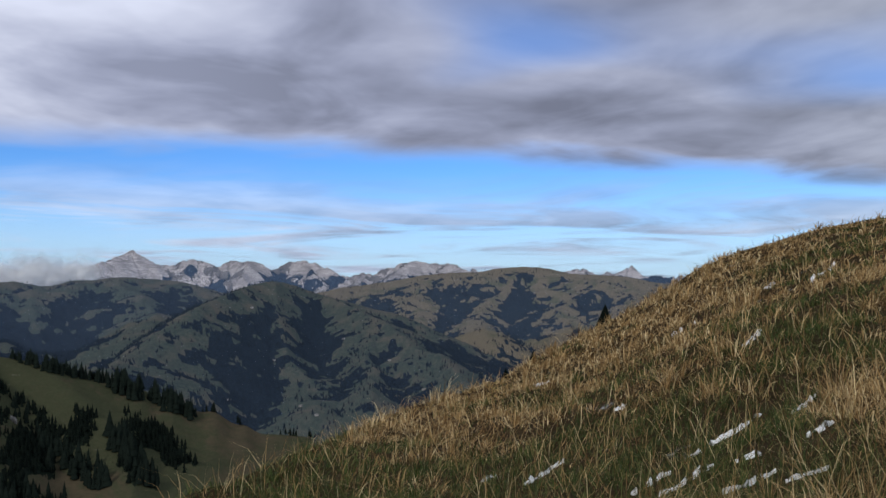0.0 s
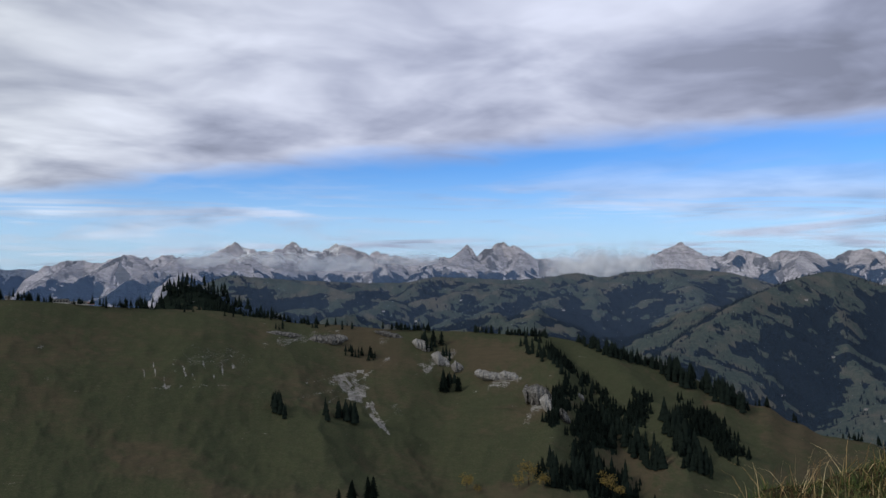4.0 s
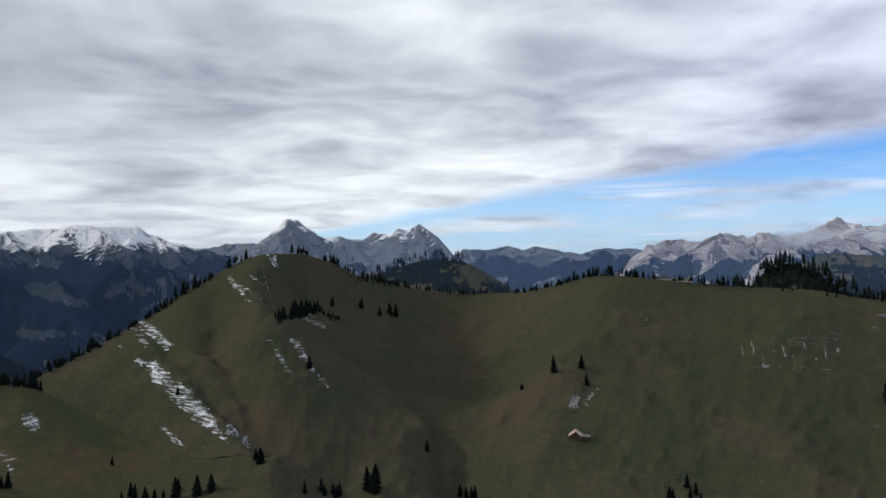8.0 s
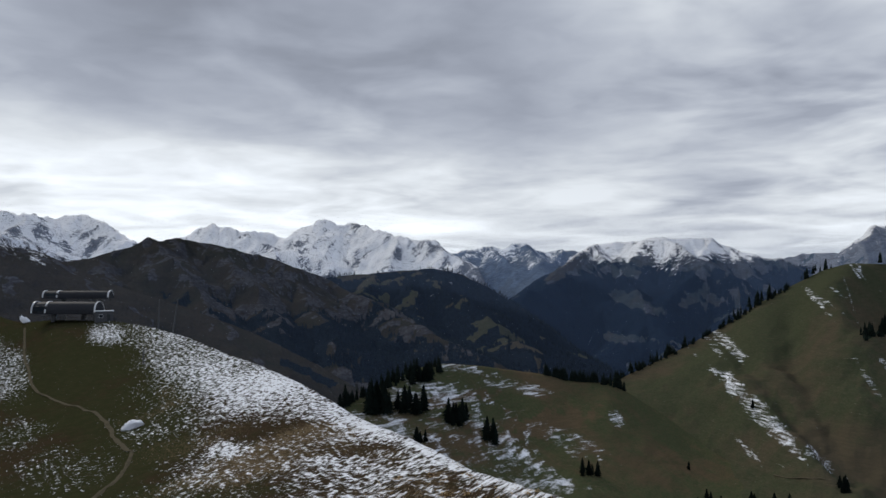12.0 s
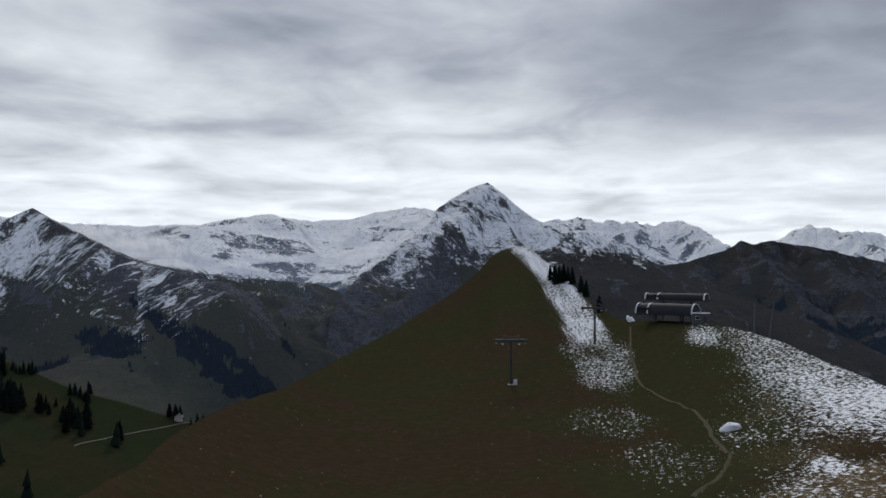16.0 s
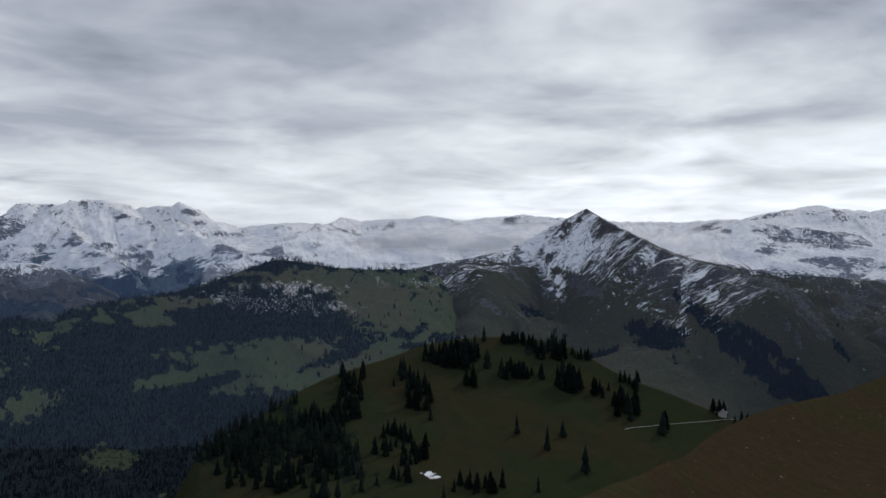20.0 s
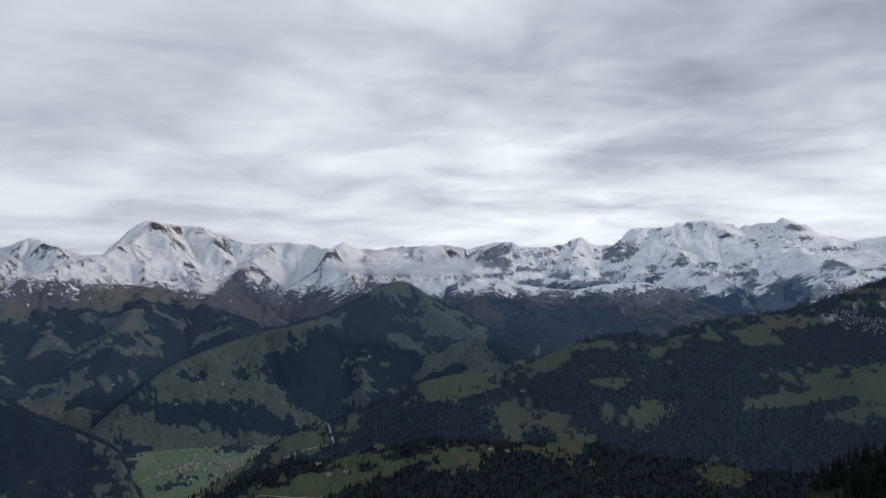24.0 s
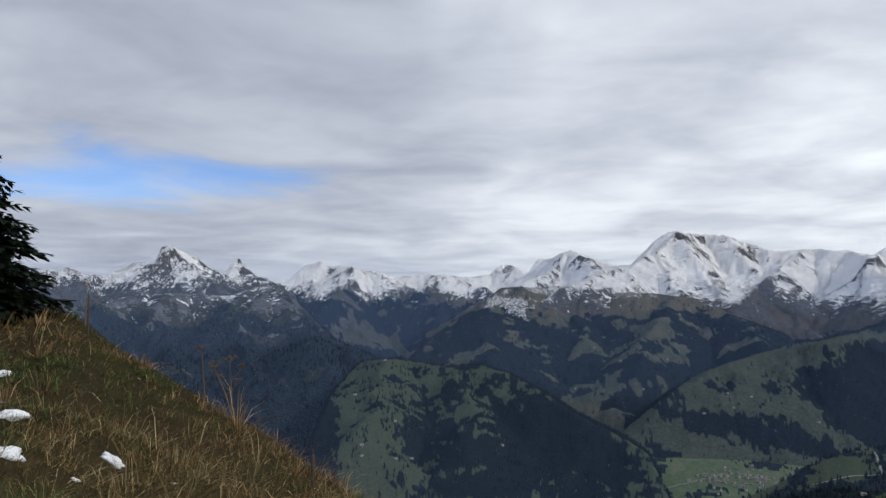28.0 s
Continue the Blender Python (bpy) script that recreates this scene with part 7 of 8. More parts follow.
for k, (az, el, wide, high, tilt) in enumerate([(-2.6, -3.9, 2.6, 0.45, -0.1), (-5.6, -4.6, 2.6, 0.9, -0.05), (-6.4, -4.4, 1.3, 0.7, 0.0), (-9.9, -4.1, 2.2, 0.55, -0.25), (-12.2, -5.2, 1.4, 1.0, -0.5), (-13.5, -6.2, 1.5, 1.1, -0.6), (-14.6, -6.6, 1.0, 1.0, -0.3),
                                                (-16.7, -6.9, 1.8, 0.7, -0.2), (-18.3, -7.1, 1.7, 0.7, -0.3), (-19.8, -9.1, 1.5, 1.8, -0.6), (-20.9, -9.5, 1.4, 1.6, -0.7), (-21.9, -10.0, 0.9, 1.0, -0.8), (-23.0, -8.4, 0.5, 0.6, -0.5), (-17.4, -7.26, 3.4, 0.9, -0.15), (-20.6, -9.2, 2.6, 1.7, -0.55)]):
    outcrop(R_PASTURE, az, el, wide, high, tilt, k + 3)


# ---- buildings ----
WOOD_WALL = plain("brown_timber", (0.10, 0.055, 0.03), 0.8, vary=0.35, scale=3)
PALE_WALL = plain("pale_render", (0.40, 0.38, 0.35), 0.8, vary=0.12, scale=2)
ROOF_GREY = plain("grey_shingle", (0.16, 0.15, 0.15), 0.8, vary=0.3, scale=2)
ROOF_PINK = plain("faded_red_roof", (0.50, 0.30, 0.26), 0.8, vary=0.2, scale=2)
GLASS = plain("dark_glass", (0.02, 0.025, 0.03), 0.08, vary=0.2)
STEEL = plain("galvanised_steel", (0.07, 0.072, 0.075), 0.6, 0.2, vary=0.2, scale=2)
DARK_STEEL = plain("dark_steel", (0.035, 0.037, 0.04), 0.55, 0.2, vary=0.2, scale=2)
WHITE_PANEL = plain("white_panel", (0.55, 0.56, 0.58), 0.4, vary=0.08, scale=1)
GREY_PANEL = plain("grey_panel", (0.020, 0.022, 0.027), 0.7, vary=0.15, scale=1, gloss=0.2)


def gable_roof(w, d, z, rise, over, thick):
    """A gabled roof with its ridge along x, of real thickness."""
    bm = bmesh.new()
    for side in (-1, 1):
        a = [(-w / 2 - over, side * (d / 2 + over), z - over * rise / (d / 2)), (w / 2 + over, side * (d / 2 + over), z - over * rise / (d / 2)), (w / 2 + over, 0, z + rise), (-w / 2 - over, 0, z + rise)]
        lo = [bm.verts.new(p) for p in a]
        hi = [bm.verts.new((p[0], p[1], p[2] + thick)) for p in a]
        bm.faces.new(lo), bm.faces.new(hi[::-1])
        for i in range(4):
            bm.faces.new((lo[i], lo[(i + 1) % 4], hi[(i + 1) % 4], hi[i]))
    return bm


def gable_walls(w, d, h, rise):
    bm = box(0, 0, -1.5, w, d, h + 1.5)
    for x in (-w / 2, w / 2 - 0.15):
        a = [bm.verts.new((x + e, y, zz)) for e in (0, 0.15) for y, zz in ((-d / 2, h), (d / 2, h), (0, h + rise))]
        bm.faces.new(a[:3]), bm.faces.new(a[:2:-1])
        for i in range(3):
            bm.faces.new((a[i], a[(i + 1) % 3], a[3 + (i + 1) % 3], a[3 + i]))
    return bm


def chalet(name, at, turn, w, d, h, rise, wall, roof, label, group="", size=1.0, category="house"):
    ob = thing(name, at, turn, label, category, group, size)
    part("wall", gable_walls(w, d, h, rise), wall, ob)
    part("roof", gable_roof(w, d, h, rise, 0.7, 0.25), roof, ob)
    part("chimney", box(w * 0.2, d * 0.12, h + rise * 0.5, 0.7, 0.7, rise * 0.9), PALE_WALL, ob)
    part("door", box(w * 0.15, -d / 2 - 0.03, 0, 1.1, 0.08, 2.0), WOOD_WALL, ob)
    for k in range(3):
        win = part("window", box((k - 1.2) * w * 0.28, -d / 2 - 0.04, 1.1, 0.9, 0.1, 1.1), PALE_WALL, ob)
        part("pane", box((k - 1.2) * w * 0.28, -d / 2 - 0.06, 1.2, 0.7, 0.1, 0.9), GLASS, win)
    return ob


alp = R_PASTURE.spot(17.1, -12.1)
hut_house = chalet("alp_hut", alp, 16 + 90, 9, 10, 2.4, 3.6, WOOD_WALL, ROOF_PINK, "lone alpine hut with a faded red roof", size=0.85, category="hut")
for side in (-1, 1):
    part("bargeboard", rod((-5.25, side * 5.7, 1.95), (-5.25, 0, 6.15), 0.22, None, 6), WHITE_PANEL, hut_house, "pale board along the gable edge")
    part("bargeboard", rod((5.25, side * 5.7, 1.95), (5.25, 0, 6.15), 0.22, None, 6), WHITE_PANEL, hut_house, "pale board along the gable edge")
annex = R_PASTURE.spot(16.4, -12.2)
part_shed = thing("shed", annex, 14, "low weathered shed beside the alpine hut", "shed")
part("wall", box(0, 0, -1, 6, 4, 3.0), WOOD_WALL, part_shed)
part("roof", gable_roof(6, 4, 2.0, 1.0, 0.3, 0.15), ROOF_GREY, part_shed)


def mountain_inn(at, turn):
    """Long low inn with a flat-roofed upper block, a glazed front and a terrace."""
    ob = thing("mountain_inn", at, turn, "long mountain inn with terrace on the hill crest", "building")
    part("wall", box(-8, 3, -1, 24, 10, 8.0, 0.05), PALE_WALL, ob)
    part("roof", box(-8, 3, 7.0, 26, 12, 0.5, 0.05), GREY_PANEL, ob)
    part("side_wing", box(14, 3, -1, 26, 9, 4.6, 0.05), PALE_WALL, ob)
    part("wing_roof", box(14, 3, 3.6, 27.5, 10.5, 0.4, 0.05), ROOF_GREY, ob)
    part("lean_to", box(31, 3, -1, 8, 7, 3.8, 0.05), ROOF_PINK, ob)
    part("terrace", box(4, -5.5, -5, 52, 6, 5.4, 0.05), PALE_WALL, ob)
    rail = part("railing", box(4, -8.3, 1.3, 52, 0.08, 0.08), STEEL, ob)
    for k in range(14):
        part("post", box(-21 + k * 3.9, -8.3, 0.38, 0.08, 0.08, 0.98), STEEL, rail)
    for k in range(6):
        win = part("window", box(-17.5 + k * 3.8, -2.05, 3.2, 2.9, 0.15, 2.4), GREY_PANEL, ob)
        part("pane", box(-17.5 + k * 3.8, -2.1, 3.35, 2.6, 0.15, 2.1), GLASS, win)
    for k in range(6):
        win = part("window", box(3.5 + k * 3.9, -1.55, 0.6, 2.6, 0.15, 1.9), GREY_PANEL, ob)
        part("pane", box(3.5 + k * 3.9, -1.6, 0.75, 2.3, 0.15, 1.6), GLASS, win)
    return ob


inn = R_PASTURE.spot(10.9, -1.55)
inn_house = mountain_inn(inn + bearing(10.9) * 16 + Vector((0, 0, 0.3)), 12)
inn_house.scale = (0.78, 0.78, 0.78)
top_hut = R_PASTURE.spot(14.2, -1.1)
chalet("summit_hut", top_hut, 20, 5, 4, 2.4, 1.2, PALE_WALL, ROOF_GREY, "small pale hut on the grassy hilltop", category="hut")


# ---- chair lift on the south ridge ----
def hood_shell(length, wide, high, segs=14):
    """A long rounded hood: half an oval drawn along x, with its ends slightly sloped, and a belly below."""
    bm = bmesh.new()
    rings = []
    for k in range(9):
        x = -length / 2 + length * k / 8
        f = 1 - 0.06 * (abs(k - 4) / 4) ** 3
        ring = []
        for i in range(segs + 1):
            a = math.pi * i / segs
            ring.append(bm.verts.new((x + 0.12 * high * math.sin(a) * (1 if k == 0 else -1 if k == 8 else 0), -math.cos(a) * wide / 2 * f, math.sin(a) ** 0.8 * high * f)))
        for i in range(1, 5):
            ring.append(bm.verts.new((x, (wide / 2 - wide * i / 5) * f, -0.35 * math.sin(math.pi * i / 5))))
        rings.append(ring)
    n = len(rings[0])
    for a, b in zip(rings[:-1], rings[1:]):
        for i in range(n):
            bm.faces.new((a[i], a[(i + 1) % n], b[(i + 1) % n], b[i]))
    bm.faces.new(rings[0][::-1]), bm.faces.new(rings[-1])
    return bm


def arch(x, wide, high, thick, deep, segs=14):
    """A flat curved band over a hood's end."""
    bm = bmesh.new()
    ring = []
    for i in range(segs + 1):
        a = math.pi * i / segs
        c, s = -math.cos(a), math.sin(a) ** 0.8
        ring.append([bm.verts.new((x + e * deep, c * (wide / 2 + o), s * (high + o))) for e, o in ((-0.5, 0), (0.5, 0), (0.5, thick), (-0.5, thick))])
    for a, b in zip(ring[:-1], ring[1:]):
        for i in range(4):
            bm.faces.new((a[i], a[(i + 1) % 4], b[(i + 1) % 4], b[i]))
    bm.faces.new(ring[0]), bm.faces.new(ring[-1][::-1])
    return bm


def lift_station(at, turn, length, wide, high, lift, label):
    ob = thing("lift_station", at, turn, label, "lift station", "lift stations")
    frame_ = Matrix.Translation((0, 0, lift))

    def up(bm):
        bmesh.ops.transform(bm, matrix=frame_, verts=bm.verts)
        return bm

    part("hood", up(hood_shell(length, wide, high)), GREY_PANEL, ob, "long rounded grey hood")
    for x in (-length / 2 + 0.2, -length / 2 + length * 0.22, length / 2 - 0.3):
        part("arch", up(arch(x, wide, high, 0.16, 0.45)), WHITE_PANEL, ob)
    part("edge_beam", up(box(0, -wide / 2, -0.35, length, 0.25, 0.4, 0.04)), GREY_PANEL, ob)
    part("edge_beam", up(box(0, wide / 2, -0.35, length, 0.25, 0.4, 0.04)), GREY_PANEL, ob)
    win = part("window", up(box(-length * 0.36, -wide * 0.42, 0.35, length * 0.22, wide * 0.14, high * 0.5, 0.05)), DARK_STEEL, ob)
    part("pane", up(box(-length * 0.36, -wide * 0.5, 0.5, length * 0.2, 0.1, high * 0.42)), GLASS, win)
    part("end_glass", up(box(-length / 2 - 0.1, 0, 0.4, 0.12, wide * 0.62, high * 0.55, 0.03)), GLASS, ob)
    for x in (-length * 0.22, length * 0.25):
        part("column", box(x, 0, -3, 1.1, 1.4, lift + 3.0, 0.08), STEEL, ob)
    part("walkway", up(box(length * 0.05, -wide * 0.62, -0.9, length * 0.8, 1.0, 0.12)), DARK_STEEL, ob)
    return ob


def pylon(at, turn, tall, label):
    ob = thing("lift_pylon", at, turn, label, "pylon", "lift pylons")
    part("column", rod((0, 0, -1), (0, 0, tall * 0.92), 0.42, 0.30, 12), DARK_STEEL, ob)
    part("base_plate", box(0, 0, -0.3, 1.4, 1.4, 0.5, 0.05), PALE_WALL, ob)
    part("cross_arm", box(0, 0, tall * 0.88, 8.4, 0.6, 0.8, 0.04), DARK_STEEL, ob)
    for side in (-1, 1):
        bank = part("sheave_bank", box(side * 3.7, 0, tall * 0.86 - 0.35, 0.3, 4.2, 0.35, 0.03), DARK_STEEL, ob)
        for k in range(6):
            part("sheave", rod((side * 3.7 - 0.12, -1.8 + k * 0.72, tall * 0.86), (side * 3.7 + 0.12, -1.8 + k * 0.72, tall * 0.86), 0.24, None, 10), DARK_STEEL, bank)
        part("work_frame", rod((side * 2.4, 0, tall * 0.92), (side * 1.6, 0, tall * 1.03), 0.09, None, 6), STEEL, ob)
        part("walkway", box(side * 2.1, 0, tall * 0.84, 0.5, 3.4, 0.08), STEEL, ob)
    part("top_beam", box(0, 0, tall * 1.0, 4.0, 0.18, 0.18), STEEL, ob)
    for k in range(12):
        part("rung", rod((-0.45, -0.2, 0.8 + k * tall * 0.065), (-0.45, 0.2, 0.8 + k * tall * 0.065), 0.03, None, 5), STEEL, ob)
    return ob


station = GROUND.spot(88.7, -3.2)
base = Vector((station.x, station.y, station.z))
lift_station(base, 92 - 30, 20.5, 6.4, 3.5, 2.4, "grey chairlift station with a rounded hood")
behind = base + Vector((-math.sin(radians(88.6)), math.cos(radians(88.6)), 0)) * 15 + Vector((math.cos(radians(90)), math.sin(radians(90)), 0)) * 3.0
lift_station(Vector((behind.x, behind.y, base.z + 1.2)), 92 - 24, 21.5, 5.0, 2.2, 5.6, "second chairlift station hood standing behind the first")
hut = GROUND.spot(86.6, -3.1)
shed = thing("lift_hut", hut, 90, "small grey operator's hut beside the lift station", "hut")
part("wall", box(0, 0, -1, 5.2, 3.6, 3.9, 0.03), STEEL, shed)
part("roof", box(0, 0, 2.9, 5.6, 4.0, 0.22, 0.03), WHITE_PANEL, shed)
part("door", box(1.2, -1.85, 0, 0.95, 0.08, 2.0), DARK_STEEL, shed)
win = part("window", box(-1.0, -1.85, 1.0, 1.3, 0.08, 1.0), WHITE_PANEL, shed)
part("pane", box(-1.0, -1.9, 1.08, 1.14, 0.06, 0.84), GLASS, win)
p = GROUND.spot(93.6, -4.8)
pylon(p, 96, math.hypot(p.x, p.y) * radians(2.75), "steel chairlift pylon with sheave banks on the saddle")
p = GROUND.spot(99.4, -7.6)
pylon(p, 100, math.hypot(p.x, p.y) * radians(3.3), "steel chairlift pylon on the dark grass slope")
p2 = GROUND.spot(99.1, -7.7)
sign = thing("snow_marker", p2, 100, "pale marker board at the foot of a pylon", "sign")
part("post", rod((0, 0, -0.5), (0, 0, 2.0), 0.05, None, 6), STEEL, sign)
part("board", box(0, 0, 1.0, 0.9, 0.08, 1.4, 0.02), WHITE_PANEL, sign)
for (az, el, tall, lean) in [(83.4, -3.4, 1.9, 0.5), (82.4, -3.8, 2.2, 2.5), (84.4, -6.1, 1.0, 0.0)]:
    p = GROUND.spot(az, el)
    pole = thing("snow_pole", p, az, "thin wooden pole standing on the snowy slope", "pole", "poles on the slope")
    h = math.hypot(p.x, p.y) * radians(tall)
    part("shaft", rod((0, 0, -0.6), (lean * 0.5, 0, h), 0.24, 0.17, 7), STEEL, pole)
    part("cap", rod((lean * 0.5, 0, h), (lean * 0.5, 0, h + 0.25), 0.13, 0.05, 7), STEEL, pole)


# ---- paths ----
PATH_SOIL = plain("trodden_soil", (0.082, 0.072, 0.050), 0.95, vary=0.3, scale=1.0, bump=0.4, gloss=0.0)
GRAVEL = plain("pale_gravel", (0.24, 0.23, 0.20), 0.95, vary=0.2, scale=0.5, bump=0.3, gloss=0.0)


def way(name, relief, points, width, material, label, lift=0.06, kind="structure"):
    """A path that follows the ground through points given as (bearing, height)."""
    pts = []
    for (a0, e0), (a1, e1) in zip(points[:-1], points[1:]):
        pts += [relief.spot(a0 + (a1 - a0) * k / 10, e0 + (e1 - e0) * k / 10) for k in range(10)]
    pts.append(relief.spot(*points[-1]))
    for _ in range(3):
        pts = [pts[0]] + [(a + b * 2 + c) / 4 for a, b, c in zip(pts[:-2], pts[1:-1], pts[2:])] + [pts[-1]]
    bm = bmesh.new()
    rows = []
    rng = random.Random(len(points))
    for i, p in enumerate(pts):
        d = (pts[min(i + 1, len(pts) - 1)] - pts[max(i - 1, 0)])
        side = Vector((-d.y, d.x, 0)).normalized() * width / 2
        w = rng.uniform(0.8, 1.2)
        rows.append([bm.verts.new(p + side * w * k + Vector((0, 0, lift - abs(k) * lift * 0.8))) for k in (-1, 0, 1)])
    for a, b in zip(rows[:-1], rows[1:]):
        for i in range(2):
            bm.faces.new((a[i], a[i + 1], b[i + 1], b[i]))
    ob = part(name, bm, material)
    return tagged(ob, label, "path", kind=kind)


way("footpath", GROUND, [(91.2, -3.6), (91.1, -5.5), (90.6, -7.4), (88.7, -8.34), (87.0, -8.95), (86.3, -9.82), (85.8, -10.8), (84.9, -11.5)], 1.0, PATH_SOIL, "narrow trodden path along the grassy ridge", 0.1)
way("footpath", GROUND, [(84.9, -11.6), (85.6, -13.0), (87.3, -14.2)], 0.7, PATH_SOIL, "faint trodden side path through the turf", 0.1)
way("track", R_PASTURE, [(42.7, -12.9), (40.9, -12.8), (39.0, -12.8), (38.1, -12.8)], 1.8, PATH_SOIL, "pale cart track across the hillside", 0.4)
way("track", R_KNOLL, [(127.9, -10.6), (126.0, -10.3), (123.9, -10.0), (122.3, -9.8), (121.0, -9.6)], 1.4, GRAVEL, "pale gravel track over the knoll", 0.4)
way("road", R_VALLEY, [(204.4, -13.9), (202.6, -13.1), (200.8, -12.5), (199.1, -12.0), (197.4, -11.5)], 5, GRAVEL, "pale valley road leading to a village", 0.8)
way("track", R_FOREST, [(195.4, -14.0), (193.1, -13.7), (190.8, -14.0), (188.7, -14.1)], 3, GRAVEL, "pale farm track on a green slope", 0.6)
way("track", R_FOREST, [(192.0, -11.6), (190.0, -10.9), (188.1, -10.7), (188.5, -9.4)], 3, GRAVEL, "pale farm track on a green slope", 0.6)

# ---- barns and village ----
rng = random.Random(12)
barn = chalet("barn", R_KNOLL.spot(121.6, -9.3), 30, 12, 8, 3.5, 2.6, PALE_WALL, ROOF_GREY, "pale barn with a grey roof beside a track", "barns on the hills", category="barn")
for relief, rows, size in ((R_GREEN, [(-40.6, -8.1), (-41.7, -8.9), (-35.9, -7.6), (-46.7, -5.1), (-38.9, -5.0), (-43.6, -3.6), (-37.4, -1.5), (-49.0, -7.1)], 0.5),
                           (R_MEADOW, [(219.2, -8.8), (221.4, -10.2), (219.1, -11.1), (218.0, -11.1), (221.9, -6.8), (219.9, -4.5), (211.8, -10.2), (221.4, -10.9)], 0.5),
                           (R_FOREST, [(175.2, -7.2), (177.4, -11.2), (176.3, -11.3), (188.5, -12.7), (187.3, -12.5), (197.0, -13.7), (189.2, -11.9), (187.3, -12.5)], 0.5),
                           (R_POINTED, [(197.0, -6.3), (195.5, -6.6), (196.6, -7.4), (191.6, -7.8), (178.4, -4.3), (185.7, -4.8), (198.5, -7.8)], 0.5),
                           (R_SHOULDER2, [(205.6, -3.6), (203.8, -4.4), (202.3, -6.6), (206.8, -6.3), (200.8, -4.3)], 0.5),
                           (R_HILLS, [(-32.6, -2.7), (-14.9, -1.5), (-9.5, -2.3), (-21.9, -2.3), (-11.8, -2.9)], 0.6)):
    for az, el in rows:
        p = relief.spot(az, el)
        ob = copy_thing(barn, Matrix.LocRotScale(p, Euler((0, 0, radians(az + rng.uniform(-40, 40)))), None))
        ob.scale = (size,) * 3
        tagged(ob, "small pale barn among meadows on a far hill")
home = chalet("house", R_VALLEY.spot(198.5, -11.7), 20, 11, 9, 5, 3, PALE_WALL, ROOF_GREY, "village house with pale walls and grey roof", "houses of the village", 0.62)
for k in range(84):
    a = 197.0 + rng.gauss(-0.9, 1.35)
    e = -11.9 + rng.gauss(0.1, 0.36)
    p = R_VALLEY.spot(a, e)
    ob = copy_thing(home, Matrix.LocRotScale(p, Euler((0, 0, radians(a + rng.uniform(-60, 60)))), None))
    s = rng.uniform(0.32, 0.5)
    ob.scale = (s, s, s * rng.uniform(0.9, 1.2))

# ---- the summit turf close to the camera ----
def straw(name, dry, rough=0.8):
    """Grass blades; every blade takes a colour of its own from a short range."""
    m = bpy.data.materials.new(name)
    m.use_nodes = True
    shader = m.node_tree.nodes["Principled BSDF"]
    pick = m.node_tree.nodes.new("ShaderNodeNewGeometry").outputs["Random Per Island"]
    ramp = m.node_tree.nodes.new("ShaderNodeValToRGB")
    while len(ramp.color_ramp.elements) < len(dry):
        ramp.color_ramp.elements.new(0.5)
    for e, (at, c) in zip(ramp.color_ramp.elements, dry):
        e.position, e.color = at, (*c, 1)
    m.node_tree.links.new(pick, ramp.inputs[0])
    m.node_tree.links.new(ramp.outputs[0], shader.inputs["Base Color"])
    shader.inputs["Roughness"].default_value = rough
    shader.inputs["Specular IOR Level"].default_value = 0.2
    return m


DRY_GRASS = straw("dry_grass", [(0.0, (0.085, 0.048, 0.020)), (0.35, (0.24, 0.145, 0.058)), (0.7, (0.46, 0.31, 0.14)), (1.0, (0.78, 0.64, 0.38))])
AUTUMN_GRASS = straw("autumn_grass", [(0.0, (0.045, 0.030, 0.012)), (0.4, (0.115, 0.075, 0.028)), (0.75, (0.22, 0.15, 0.060)), (1.0, (0.52, 0.41, 0.22))])
RUST_GRASS = straw("rust_grass", [(0.0, (0.060, 0.030, 0.012)), (0.4, (0.130, 0.080, 0.032)), (0.75, (0.23, 0.150, 0.065)), (1.0, (0.50, 0.37, 0.19))])
GREEN_GRASS = straw("green_grass", [(0.0, (0.018, 0.032, 0.008)), (0.4, (0.042, 0.070, 0.016)), (0.78, (0.088, 0.104, 0.030)), (1.0, (0.25, 0.21, 0.085))])


class Footing:
    """Height of the ground at a place near the summit."""

    def __init__(self, g):
        self.g = g

    def z(self, x, y):
        g = self.g
        az = np.degrees(np.arctan2(-x, y))
        az = np.where(az < g.az[0], az + 360, az)
        j = np.clip((az - g.az[0]) / (g.az[1] - g.az[0]), 0, len(g.az) - 2)
        j0 = j.astype(int)
        rad = np.hypot(x, y)
        lo = g.r[:, j0]
        i = np.clip((lo < rad[None, :]).sum(0) - 1, 0, g.r.shape[0] - 2)
        n = np.arange(len(x))
        r0, r1 = lo[i, n], lo[i + 1, n]
        z = g.z[:, j0]
        t = np.clip((rad - r0) / np.maximum(r1 - r0, 1e-6), 0, 1)
        return z[i, n] * (1 - t) + z[i + 1, n] * t


FOOT = Footing(GROUND)


